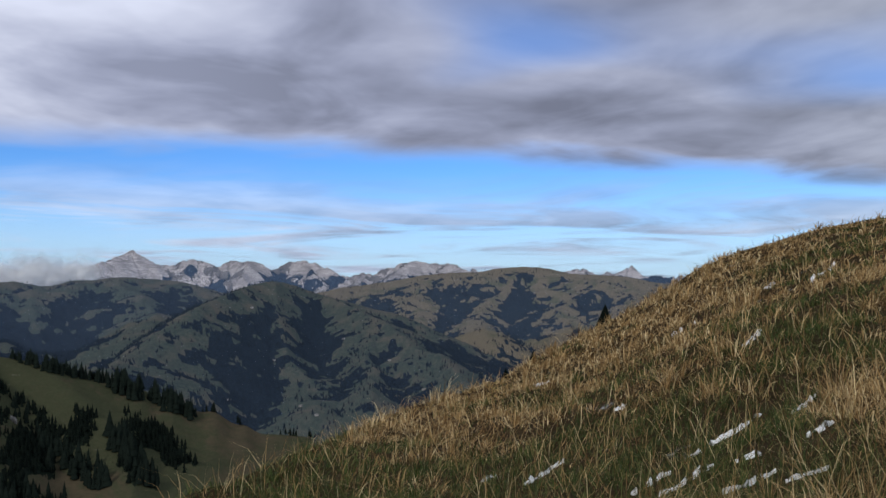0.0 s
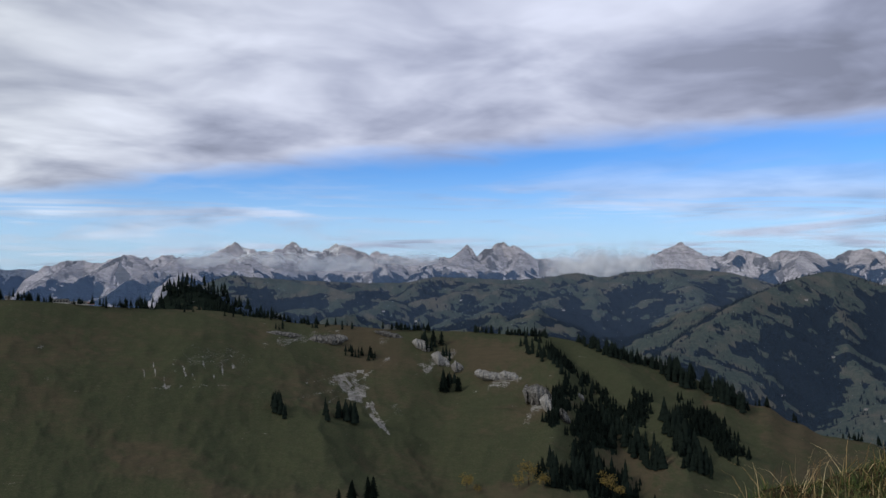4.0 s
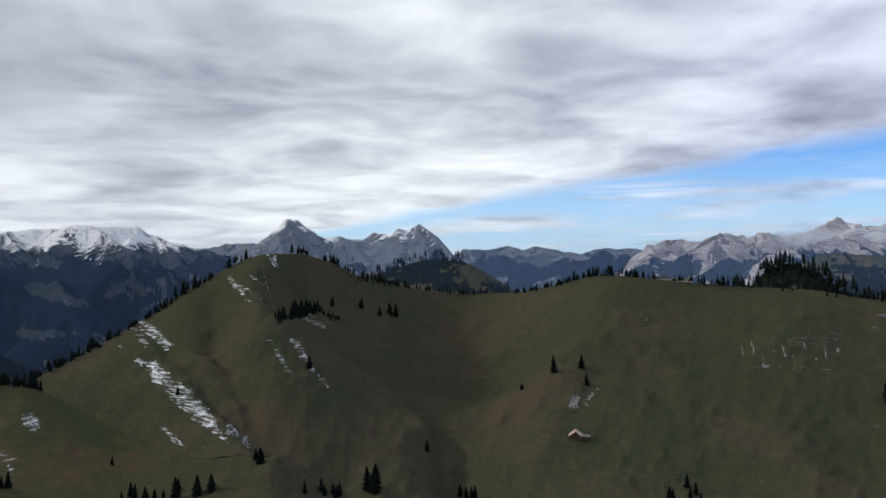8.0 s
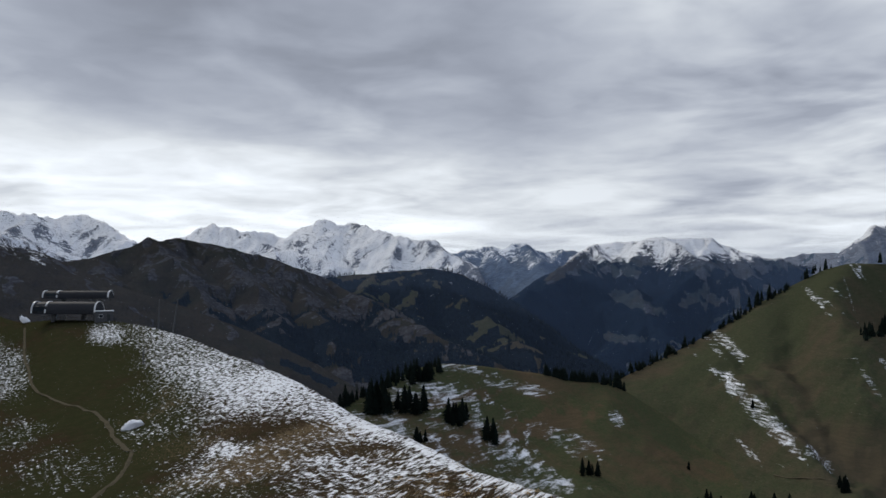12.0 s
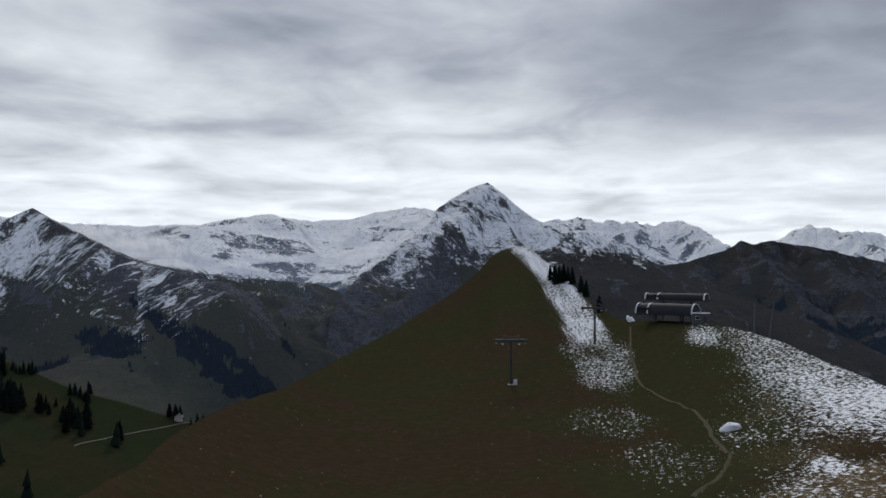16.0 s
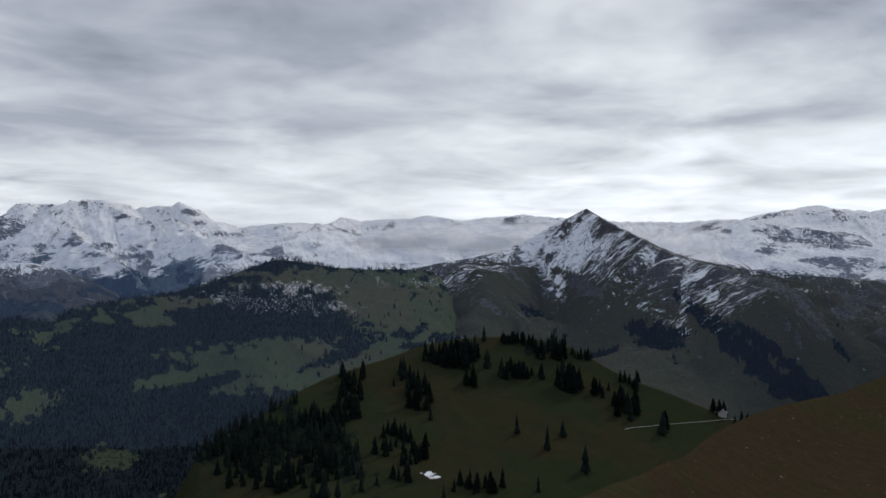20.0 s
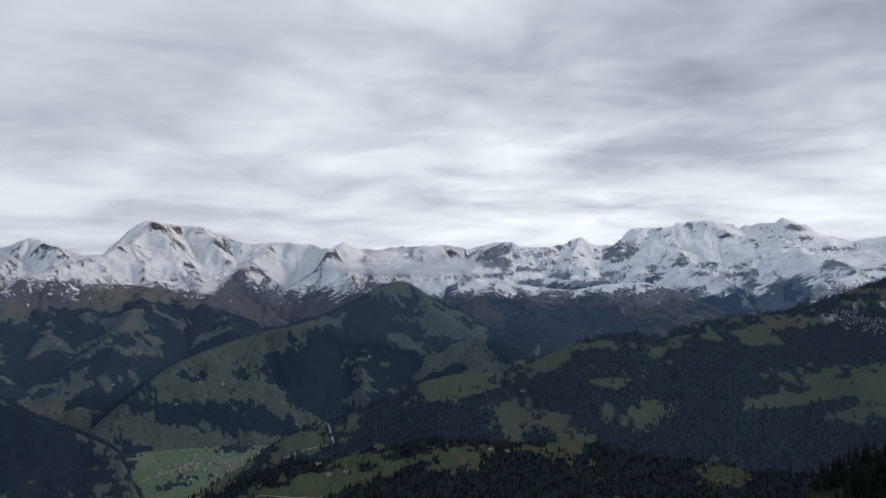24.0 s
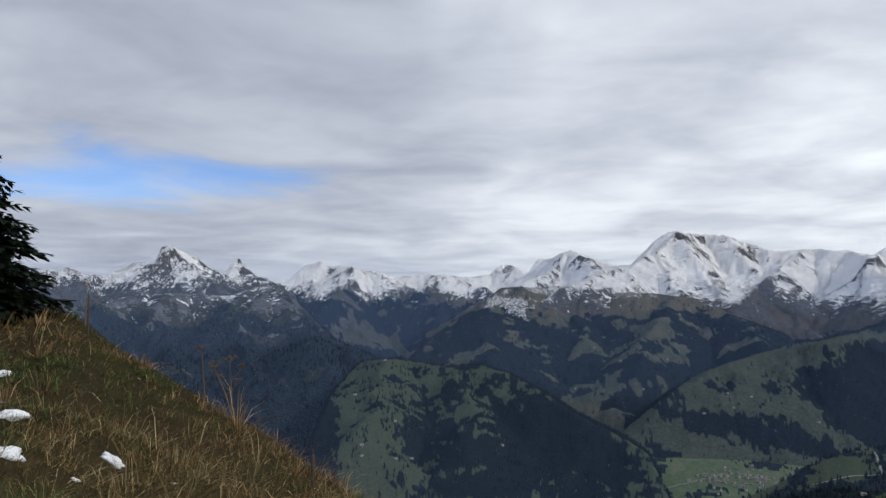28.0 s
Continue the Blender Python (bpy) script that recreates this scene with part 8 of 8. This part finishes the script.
def blades(name, x, y, high, wide, lean, material, label, seed):
    rng = np.random.default_rng(seed)
    n = len(x)
    z = FOOT.z(x, y) - 0.02
    turn = rng.uniform(0, 2 * np.pi, n)
    sx, sy = np.cos(turn) * wide / 2, np.sin(turn) * wide / 2
    lx, ly = lean
    v = np.zeros((n, 5, 3))
    for k, (up, bend, thin) in enumerate(((0.0, 0.0, 1.0), (0.72, 0.42, 0.75))):
        for q, side in enumerate((-1, 1)):
            v[:, k * 2 + q] = np.stack([x + lx * bend + side * sx * thin, y + ly * bend + side * sy * thin, z + high * up], -1)
    v[:, 4] = np.stack([x + lx, y + ly, z + high * 0.95], -1)
    f = (np.arange(n)[:, None, None] * 5 + np.array([(0, 1, 3), (0, 3, 2), (2, 3, 4)])[None]).reshape(-1, 3)
    me = bpy.data.meshes.new(name)
    me.vertices.add(n * 5)
    me.vertices.foreach_set("co", v.astype(np.float32).ravel())
    me.loops.add(f.size)
    me.loops.foreach_set("vertex_index", f.astype(np.int32).ravel())
    me.polygons.add(len(f))
    me.polygons.foreach_set("loop_start", np.arange(0, f.size, 3, dtype=np.int32))
    me.update(calc_edges=True)
    me.materials.append(material)
    return tagged(new(name, me), label, "grass", kind="stuff")


def meadow(az0, az1, r0, r1, tussocks, filler, seed, wind, size=1.0, dry=0.5, stems=1.3, clump=1.0, bare=(), dead=None, lie=0.65):
    """Arching tussocks of dead and living grass over a sector of the summit, with short thatch between them."""
    rng = np.random.default_rng(seed)
    dead = dead or DRY_GRASS

    def places(n, power):
        az = rng.uniform(az0, az1, n)
        r = r0 * (r1 / r0) ** (rng.uniform(0, 1, n) ** power)
        return -np.sin(np.radians(az)) * r, np.cos(np.radians(az)) * r, r

    def patch(x, y):
        return 0.6 * fbm(x / 1.5, y / 1.5, 4, seed + 3, 0.6) + 0.4 * fbm(x / 5.0, y / 5.0, 2, seed + 4)

    cx, cy, cr = places(tussocks, 0.85)
    for bx, by, br in bare:
        # a trodden hollow stays free of grass
        keep = np.hypot(cx - bx, cy - by) > br
        cx, cy, cr = cx[keep], cy[keep], cr[keep]
    tussocks = len(cx)
    tone = patch(cx, cy) + rng.normal(0, 0.035, tussocks) + 0.10 * ease(cr / r1, 0.3, 0.8)
    is_dry = tone > np.quantile(tone, 1 - dry)
    for kind_, name, material, label in ((0, "dry_grass", dead, "arching tussocks of straw-coloured autumn grass"), (1, "green_grass", GREEN_GRASS, "dark green tussocks between the dry grass")):
        pick = np.nonzero(is_dry if kind_ == 0 else ~is_dry)[0]
        number = rng.integers(22, 52, len(pick))
        own = np.repeat(pick, number)
        c = len(own)
        wide_t = (rng.uniform(0.05, 0.17, tussocks) * size * clump)[own]
        tall_t = (rng.gamma(3.0, 0.046 if kind_ == 0 else 0.032, tussocks) * size + 0.04)[own]
        side = (rng.normal(wind, 40, tussocks))[own]
        ang = np.where(rng.uniform(0, 1, c) < 0.7, rng.uniform(0, 360, c), rng.normal(side, 45))
        u = np.abs(rng.normal(0, 0.6, c))
        x = cx[own] - np.sin(np.radians(ang)) * wide_t * u
        y = cy[own] + np.cos(np.radians(ang)) * wide_t * u
        high = tall_t * rng.uniform(0.45, 1.15, c)
        lying = rng.uniform(0, 1, c) < lie
        out = high * np.where(lying, rng.uniform(1.0, 2.4, c), rng.uniform(0.15, 1.1, c))
        high = np.where(lying, high * 0.45, high)
        wide = rng.uniform(0.0018, 0.0042, c) * np.maximum(1, cr[own] / 4.2)
        lean = (-np.sin(np.radians(ang)) * out, np.cos(np.radians(ang)) * out)
        blades(name, x, y, high, wide, lean, material, label, seed + 9 + kind_)
    x, y, r = places(filler, 0.85)
    t = patch(x, y) + rng.normal(0, 0.05, filler) + 0.10 * ease(r / r1, 0.3, 0.8)
    brown = t > np.quantile(t, 1 - dry * 0.8)
    for kind_, name, material, label in ((0, "thatch", dead, "matted dead grass between tussocks"), (1, "short_grass", GREEN_GRASS, "short green grass between tussocks")):
        k = brown if kind_ == 0 else ~brown
        c = int(k.sum())
        high = rng.uniform(0.02, 0.10, c) * size
        ang = rng.normal(wind, 75, c)
        out = high * rng.uniform(0.3, 2.2, c)
        blades(name, x[k], y[k], high, rng.uniform(0.0025, 0.006, c) * np.maximum(1, r[k] / 4.2), (-np.sin(np.radians(ang)) * out, np.cos(np.radians(ang)) * out), material, label, seed + 19 + kind_)
    x, y, r = places(int(tussocks * stems), 0.8)
    c = len(x)
    high = rng.uniform(0.12, 0.40, c) * size
    ang = rng.uniform(0, 360, c)
    out = high * rng.uniform(0.1, 1.6, c)
    blades("grass_stem", x, y, high, 0.0022 * np.maximum(1, r / 4), (-np.sin(np.radians(ang)) * out, np.cos(np.radians(ang)) * out), DRY_GRASS, "single tall straw stems above the turf", seed + 29)


SNOW = plain("old_snow", (0.80, 0.83, 0.88), 0.6, vary=0.06, scale=9, bump=0.5)


def lump(name, at, size, flat, seed, material, label, category, group, turn=0, ragged=1.0):
    """A small uneven heap."""
    bm = bmesh.new()
    bmesh.ops.create_icosphere(bm, subdivisions=3, radius=1)
    for v in bm.verts:
        p = v.co * 1.5 + Vector((seed * 7.3, 0, 0))
        d = 1 + ragged * (0.9 * noise.noise(p) + 0.65 * noise.noise(p * 2.9) + 0.25 * noise.noise(p * 7))
        v.co = Vector((v.co.x * d * size, v.co.y * d * size * 0.55, v.co.z * d * size * flat))
    for f in bm.faces:
        f.smooth = True
    ob = part(name, bm, material)
    e = 0.25
    hx = FOOT.z(np.array([at.x - e, at.x + e, at.x, at.x]), np.array([at.y, at.y, at.y - e, at.y + e]))
    n = Vector((-(hx[1] - hx[0]) / (2 * e), -(hx[3] - hx[2]) / (2 * e), 1)).normalized()
    ob.matrix_basis = Matrix.Translation(at) @ Vector((0, 0, 1)).rotation_difference(n).to_matrix().to_4x4() @ Matrix.Rotation(radians(turn), 4, "Z")
    return tagged(ob, label, category, group)


def near_spot(az, el, eye_az):
    """Where the way from the held camera (turned to eye_az) meets the near ground."""
    a, e = radians(az), radians(el)
    d = Vector((-math.sin(a) * math.cos(e), math.cos(a) * math.cos(e), math.sin(e)))
    o = Vector((-ARM * math.sin(radians(eye_az)), ARM * math.cos(radians(eye_az)), EYE))
    t = np.arange(1.0, 60, 0.03)
    x, y, z = o.x + d.x * t, o.y + d.y * t, o.z + d.z * t
    low = np.nonzero(z < FOOT.z(x, y))[0]
    k = int(low[0]) if len(low) else int(np.argmin(z - FOOT.z(x, y)))
    return Vector((x[k], y[k], FOOT.z(x[k:k + 1], y[k:k + 1])[0]))


meadow(-81, -29, 2.2, 31, 3700, 52000, 11, -120, 1.0, 0.50, 2.4)
meadow(50, 100, 14, 75, 800, 12000, 37, 180, 1.25, 0.75, 0.5)
hollow = near_spot(238.6, -10.0, 215.9)
meadow(210, 250, 2.1, 7.0, 1350, 17000, 23, 190, 1.0, 0.20, 0.10, 2.2, [(hollow.x, hollow.y, 0.36)], AUTUMN_GRASS, 0.75)
meadow(208, 250, 6.0, 15, 1150, 15000, 29, 200, 0.75, 0.50, 0.25, 1.3, [], RUST_GRASS, 0.6)

def snow_streak(a, b, wide, seed):
    """A ragged ribbon of old snow caught in the grass between two places."""
    rng = random.Random(seed)
    n = max(8, int((b - a).length / 0.05))
    side = Vector((-(b - a).y, (b - a).x, 0)).normalized()
    bm = bmesh.new()
    rows = []
    drift = 0.0
    for i in range(n + 1):
        t = i / n
        drift += rng.uniform(-0.35, 0.35) * wide
        c = a.lerp(b, t) + side * drift * 0.5
        w = wide * (0.25 + 0.75 * math.sin(math.pi * min(max(t, 0.04), 0.96)) ** 0.6) * rng.uniform(0.25, 1.3)
        row = []
        for q, f in ((-1, 0.0), (-0.45, 0.8), (0.1, 1.0), (0.6, 0.7), (1, 0.0)):
            p = c + side * w * q * rng.uniform(0.75, 1.2)
            z = float(FOOT.z(np.array([p.x]), np.array([p.y]))[0])
            row.append(bm.verts.new((p.x, p.y, z - 0.03 + f * min(0.11, 0.05 + 0.5 * w) * rng.uniform(0.6, 1.1))))
        rows.append(row)
    for r0, r1 in zip(rows[:-1], rows[1:]):
        if rng.random() < 0.22:
            continue
        for q in range(4):
            bm.faces.new((r0[q], r0[q + 1], r1[q + 1], r1[q])).smooth = True
    return tagged(part("snow_patch", bm, SNOW), "thin broken streak of snow lying in the grass", "snow", "snow in the summit grass")


for k, (a0, e0, a1, e1) in enumerate([(-63.2, -13.74, -65.8, -12.3), (-65, -13.74, -68.5, -11.62), (-67, -11.19, -71.8, -8.08), (-69, -13.43, -72.3, -11.81), (-69.8, -11.45, -71.4, -10.76), (-73.9, -9.82, -75.6, -8.59), (-55.8, -13.55, -58.6, -11.87), (-65.9, -3.34, -67.5, -2.5), (-70.3, -4.06, -71.4, -2.93), (-71.7, -0.28, -72.4, 0.23), (-72.8, -12.32, -75.5, -11.33), (-53.1, -13.22, -54, -12.84), (-56.7, -6.88, -57.6, -6.58), (-74.5, 0.1, -75.8, 1.43), (-62.1, -8.32, -62.9, -7.97), (-73.3, -8.18, -74.7, -6.97)]):
    a, b = near_spot(a0, e0, -47.6), near_spot(a1, e1, -47.6)
    snow_streak(a, b, 0.008 + 0.0042 * (a - Vector((0, 0, EYE))).length, k)
for k, (az, el, size) in enumerate([(243.9, -5.0, 0.08), (243.5, -7.6, 0.11), (242.7, -7.7, 0.06), (243.5, -9.8, 0.10), (237.5, -10.7, 0.085), (239.6, -11.7, 0.03), (233.7, -12.3, 0.02)]):
    p = near_spot(az, el, 215.9)
    lump("snow_patch", p + Vector((0, 0, 0.02)), size * 0.9, 0.4, k + 40, SNOW, "clump of snow on the grassy bank", "snow", "snow on the bank", turn=az + 15 * math.sin(k * 3.0), ragged=0.5)
p = GROUND.spot(85.0, -9.9)
lump("snow_heap", p + Vector((0, 0, 0.25)), 1.7, 0.55, 77, SNOW, "rounded heap of snow beside the footpath", "snow", "", turn=90, ragged=0.5)
p = GROUND.spot(91.2, -3.0)
lump("snow_heap", p + Vector((0, 0, 0.4)), 2.0, 0.5, 78, SNOW, "rounded heap of snow near the lift station", "snow", "", turn=90, ragged=0.5)

# ---- dead umbels, stakes ----
STALK = plain("dead_stalk", (0.15, 0.10, 0.06), 0.9, vary=0.3, scale=20)


def umbel(at, tall, lean, seed, arms=2):
    rng = random.Random(seed)
    ob = thing("dead_umbel", at, 0, "withered brown umbel stalk standing in the grass", "plant", "dead umbels")

    def head(parent, tip, size):
        for k in range(14):
            a, b = rng.uniform(0, 6.28), rng.uniform(0.15, 0.8)
            end = tip + Vector((math.cos(a) * b, math.sin(a) * b, rng.uniform(0.35, 0.7))) * size
            part("ray", rod(tip, end, 0.0012, 0.0012, 4), STALK, parent)
            part("seed_head", rod(end, end + Vector((0, 0, 0.012)), 0.004, 0.009, 5), STALK, parent)

    knee = Vector((lean * 0.45, 0, tall * 0.5))
    tip = Vector((lean, 0, tall))
    part("stem", rod((0, 0, -0.05), knee, 0.007, 0.006, 6), STALK, ob)
    upper = part("stem", rod(knee, tip, 0.006, 0.003, 6), STALK, ob)
    head(upper, tip, 0.09)
    for k in range(arms):
        f = 0.45 + 0.2 * k
        start = Vector((lean * f, 0, tall * f))
        end = start + Vector((rng.choice((-1, 1)) * rng.uniform(0.08, 0.16), rng.uniform(-0.08, 0.08), tall * 0.25))
        arm = part("branch", rod(start, end, 0.004, 0.002, 5), STALK, ob)
        head(arm, end, 0.05)
    ob.rotation_euler = (0, 0, radians(216))
    return ob


for k, (az, el, tall, lean, arms) in enumerate([(231.8, -7.7, 0.58, -0.05, 1), (230.1, -7.7, 0.55, -0.03, 2), (229.9, -7.8, 0.52, -0.22, 1), (239.3, -2.1, 0.5, 0.02, 1)]):
    umbel(near_spot(az, el, 215.9), tall, lean, k, arms)
for az, el, tall in [(224.7, -13.1, 0.28), (216.3, -14.2, 0.35), (239.1, -2.8, 0.5)]:
    p = near_spot(az, el, 215.9)
    stake = thing("stake", p, 0, "thin weathered stake in the turf", "stake", "stakes")
    part("shaft", rod((0, 0, -0.15), (0.01, 0, tall), 0.012, 0.009, 7), BARK, stake)
    part("tip", rod((0.01, 0, tall), (0.01, 0, tall + 0.02), 0.009, 0.004, 7), BARK, stake)

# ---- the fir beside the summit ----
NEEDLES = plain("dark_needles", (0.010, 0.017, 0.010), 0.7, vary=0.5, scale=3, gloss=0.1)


def big_fir(at, tall, reach, seed):
    """A full fir: trunk, whorls of drooping boughs, each with many short needle sprays."""
    rng = random.Random(seed)
    ob = thing("fir_tree", at, 0, "dense dark fir growing on the bank", "tree")
    part("trunk", rod((0, 0, -0.3), (0, 0, tall), 0.09, 0.012, 10), BARK, ob)
    whorls = 64
    for k in range(whorls):
        f = (k + 0.5) / whorls
        z = tall * (0.02 + 0.95 * f)
        length = reach * (1 - f) ** 0.8 * 1.05 + 0.06
        verts, faces = [], []
        number = 11 if f < 0.7 else 8
        for i in range(number):
            a = rng.uniform(0, 6.283) if i == 0 else a + 6.283 / number + rng.uniform(-0.2, 0.2)
            l = length * rng.uniform(0.6, 1.12)
            droop = rng.uniform(0.10, 0.30) * l
            steps = max(4, int(l / 0.09))
            for j in range(steps):
                t = (j + 1) / steps
                c = Vector((math.cos(a) * l * t, math.sin(a) * l * t, z - droop * t * t + 0.10 * l * t))
                spray = 0.20 * (1 - 0.55 * t) * min(1.0, l) + 0.05
                for side in (-1, -0.5, 0, 0.5, 1):
                    d = a + side * rng.uniform(0.5, 1.0)
                    tip = c + Vector((math.cos(d), math.sin(d), rng.uniform(-0.75, 0.1))) * spray * rng.uniform(0.6, 1.2)
                    w = Vector((-math.sin(d), math.cos(d), rng.uniform(-0.3, 0.3))) * spray * 0.24
                    n = len(verts)
                    verts += [c - w, c + w, c + (tip - c) * 0.6 + w * 0.9, tip, c + (tip - c) * 0.6 - w * 0.9]
                    faces.append((n, n + 1, n + 2, n + 3, n + 4))
        me = bpy.data.meshes.new("bough_whorl")
        me.from_pydata([tuple(v) for v in verts], [], faces)
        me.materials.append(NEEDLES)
        w = new("bough_whorl", me)
        w.parent = ob
    return ob


p = near_spot(246.6, -1.6, 215.9)
big_fir(p - Vector((0, 0, 0.4)), 3.1, 1.22, 3)
rng = random.Random(31)
for az, r, top in ((-61.0, 46, -0.75), (-56.4, 36, -4.1), (-54.9, 34, -5.4)):
    a = radians(az)
    x, y = -math.sin(a) * r, math.cos(a) * r
    z = float(FOOT.z(np.array([x]), np.array([y]))[0])
    fir(Vector((x, y, z)), EYE + r * math.tan(radians(top)) - z, rng, "young fir just below the grassy crest", "firs below the summit")

# ---- mist and low cloud caught on the ranges ----
def mist_material():
    m = bpy.data.materials.new("mist")
    m.use_nodes = True
    tree = m.node_tree
    k = Net(tree)
    attr = tree.nodes.new("ShaderNodeAttribute")
    attr.attribute_name = "cover"
    thick, _, _ = k.split(attr.outputs["Color"])
    at = tree.nodes.new("ShaderNodeNewGeometry").outputs["Position"]
    wisp = k.noise(k.vec("MULTIPLY", at, (1, 1, 1.6)), 0.006, 4.0, 0.55, 0.3)
    alpha = k.math("MULTIPLY", thick, k.ramp(wisp, 0.18, 0.58))
    tree.nodes.remove(tree.nodes["Principled BSDF"])
    back, front, clear = (tree.nodes.new(n) for n in ("ShaderNodeBsdfTranslucent", "ShaderNodeBsdfDiffuse", "ShaderNodeBsdfTransparent"))
    for n in (back, front):
        n.inputs["Color"].default_value = (0.90, 0.92, 0.95, 1)
    drop, veil = tree.nodes.new("ShaderNodeMixShader"), tree.nodes.new("ShaderNodeMixShader")
    drop.inputs[0].default_value = 0.5
    tree.links.new(front.outputs[0], drop.inputs[1])
    tree.links.new(back.outputs[0], drop.inputs[2])
    tree.links.new(k.math("MINIMUM", alpha, 0.9), veil.inputs[0])
    tree.links.new(clear.outputs[0], veil.inputs[1])
    tree.links.new(drop.outputs[0], veil.inputs[2])
    tree.links.new(veil.outputs[0], tree.nodes["Material Output"].inputs["Surface"])
    return m


MIST = mist_material()


def mist(name, az0, az1, el0, el1, dist, thick, label, seed, layers=2):
    """A soft bank of cloud: a few lumpy layers one behind the other, thin at the edges."""
    ob = thing(name, (0, 0, 0), 0, label, "cloud")
    for k in range(layers):
        az = np.linspace(az0, az1, 50)
        v = np.linspace(0, 1, 16)[:, None]
        u = ((az - az0) / (az1 - az0))[None, :]
        top = el1 - (el1 - el0) * 0.55 * fbm(u * 5 + seed, u * 0 + k, 4, seed + k)
        el = el0 + (top - el0) * v
        n = fbm(u * 7 + 3 * k, v * 2.5, 4, seed + 7 + k)
        r = dist + k * 40 - 70 * n + 0 * v
        z = EYE + r * np.tan(np.radians(el))
        fade = ease(np.minimum(u, 1 - u), 0.0, 0.22) * ease(v, 0.0, 0.35) * ease(1 - v, 0.0, 0.45)
        cover = thick * fade * np.clip(0.72 + 1.1 * (n - 0.35), 0, 1)
        zero = np.zeros_like(z)
        layer = sheet("cloud_layer", az, r + 0 * z, z, [np.clip(cover, 0, 1), zero, zero, zero], MIST)
        layer.parent = ob
    return ob


mist("cloud_bank", -28.5, -20.0, -0.4, 3.6, 3300, 1.0, "grey cloud bank hiding part of a far range", 3)
mist("cloud_bank", -9.5, -3.0, 0.4, 2.4, 4000, 0.8, "pale mist along far snowy peaks", 4)
mist("cloud_bank", -3.5, 5.0, 0.6, 2.4, 4000, 0.85, "bright mist lying under snowy summits", 5)
mist("cloud_bank", -14.0, -8.5, 0.9, 2.3, 4000, 0.6, "thin mist between far peaks", 6)
mist("cloud_bank", 132.5, 147.5, 1.0, 3.6, 2750, 1.0, "white mist bank below the snow plateau", 7)
mist("cloud_bank", 121.0, 128.8, 0.8, 4.2, 3300, 1.0, "white mist behind the sharp peak", 8)
mist("cloud_bank", 129.0, 144.0, 1.6, 4.0, 3600, 1.0, "soft cloud clinging to the sharp peak", 9)
mist("cloud_bank", 177.0, 188.0, 0.6, 2.6, 3900, 0.85, "thin cloud drifting across snowy slopes", 10)
mist("cloud_bank", 151.0, 156.0, 1.4, 2.8, 3500, 0.7, "thin mist in front of the massif", 12)


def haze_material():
    """Blue-tinted sheet that stands in for light scattered by thin air: almost clear, evenly so."""
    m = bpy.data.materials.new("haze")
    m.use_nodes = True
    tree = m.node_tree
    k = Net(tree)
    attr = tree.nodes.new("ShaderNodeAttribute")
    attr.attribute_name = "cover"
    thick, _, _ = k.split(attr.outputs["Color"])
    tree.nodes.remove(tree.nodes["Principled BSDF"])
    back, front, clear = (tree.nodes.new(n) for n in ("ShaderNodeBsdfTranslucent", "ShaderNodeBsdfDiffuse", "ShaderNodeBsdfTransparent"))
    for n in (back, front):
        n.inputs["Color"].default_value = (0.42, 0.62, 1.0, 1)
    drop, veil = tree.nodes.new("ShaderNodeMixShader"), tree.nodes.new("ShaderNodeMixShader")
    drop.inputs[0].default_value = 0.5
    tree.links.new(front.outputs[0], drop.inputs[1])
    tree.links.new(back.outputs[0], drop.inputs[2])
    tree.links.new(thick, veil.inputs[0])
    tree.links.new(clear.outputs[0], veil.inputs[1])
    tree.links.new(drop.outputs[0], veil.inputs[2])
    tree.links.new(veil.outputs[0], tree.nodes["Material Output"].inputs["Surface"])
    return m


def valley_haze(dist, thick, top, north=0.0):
    """A ring-shaped veil added all round in place of valley haze, thinning out upwards."""
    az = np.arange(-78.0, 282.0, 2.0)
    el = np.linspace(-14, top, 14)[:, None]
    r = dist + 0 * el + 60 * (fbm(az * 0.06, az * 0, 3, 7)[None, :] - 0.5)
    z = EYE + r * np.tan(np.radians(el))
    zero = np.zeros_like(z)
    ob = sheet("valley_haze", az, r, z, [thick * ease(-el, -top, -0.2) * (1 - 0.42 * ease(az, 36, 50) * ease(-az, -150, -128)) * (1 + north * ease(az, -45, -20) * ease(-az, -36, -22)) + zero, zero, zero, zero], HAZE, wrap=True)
    return tagged(ob, "thin blue veil standing in for haze over the valleys", "haze", kind="stuff")


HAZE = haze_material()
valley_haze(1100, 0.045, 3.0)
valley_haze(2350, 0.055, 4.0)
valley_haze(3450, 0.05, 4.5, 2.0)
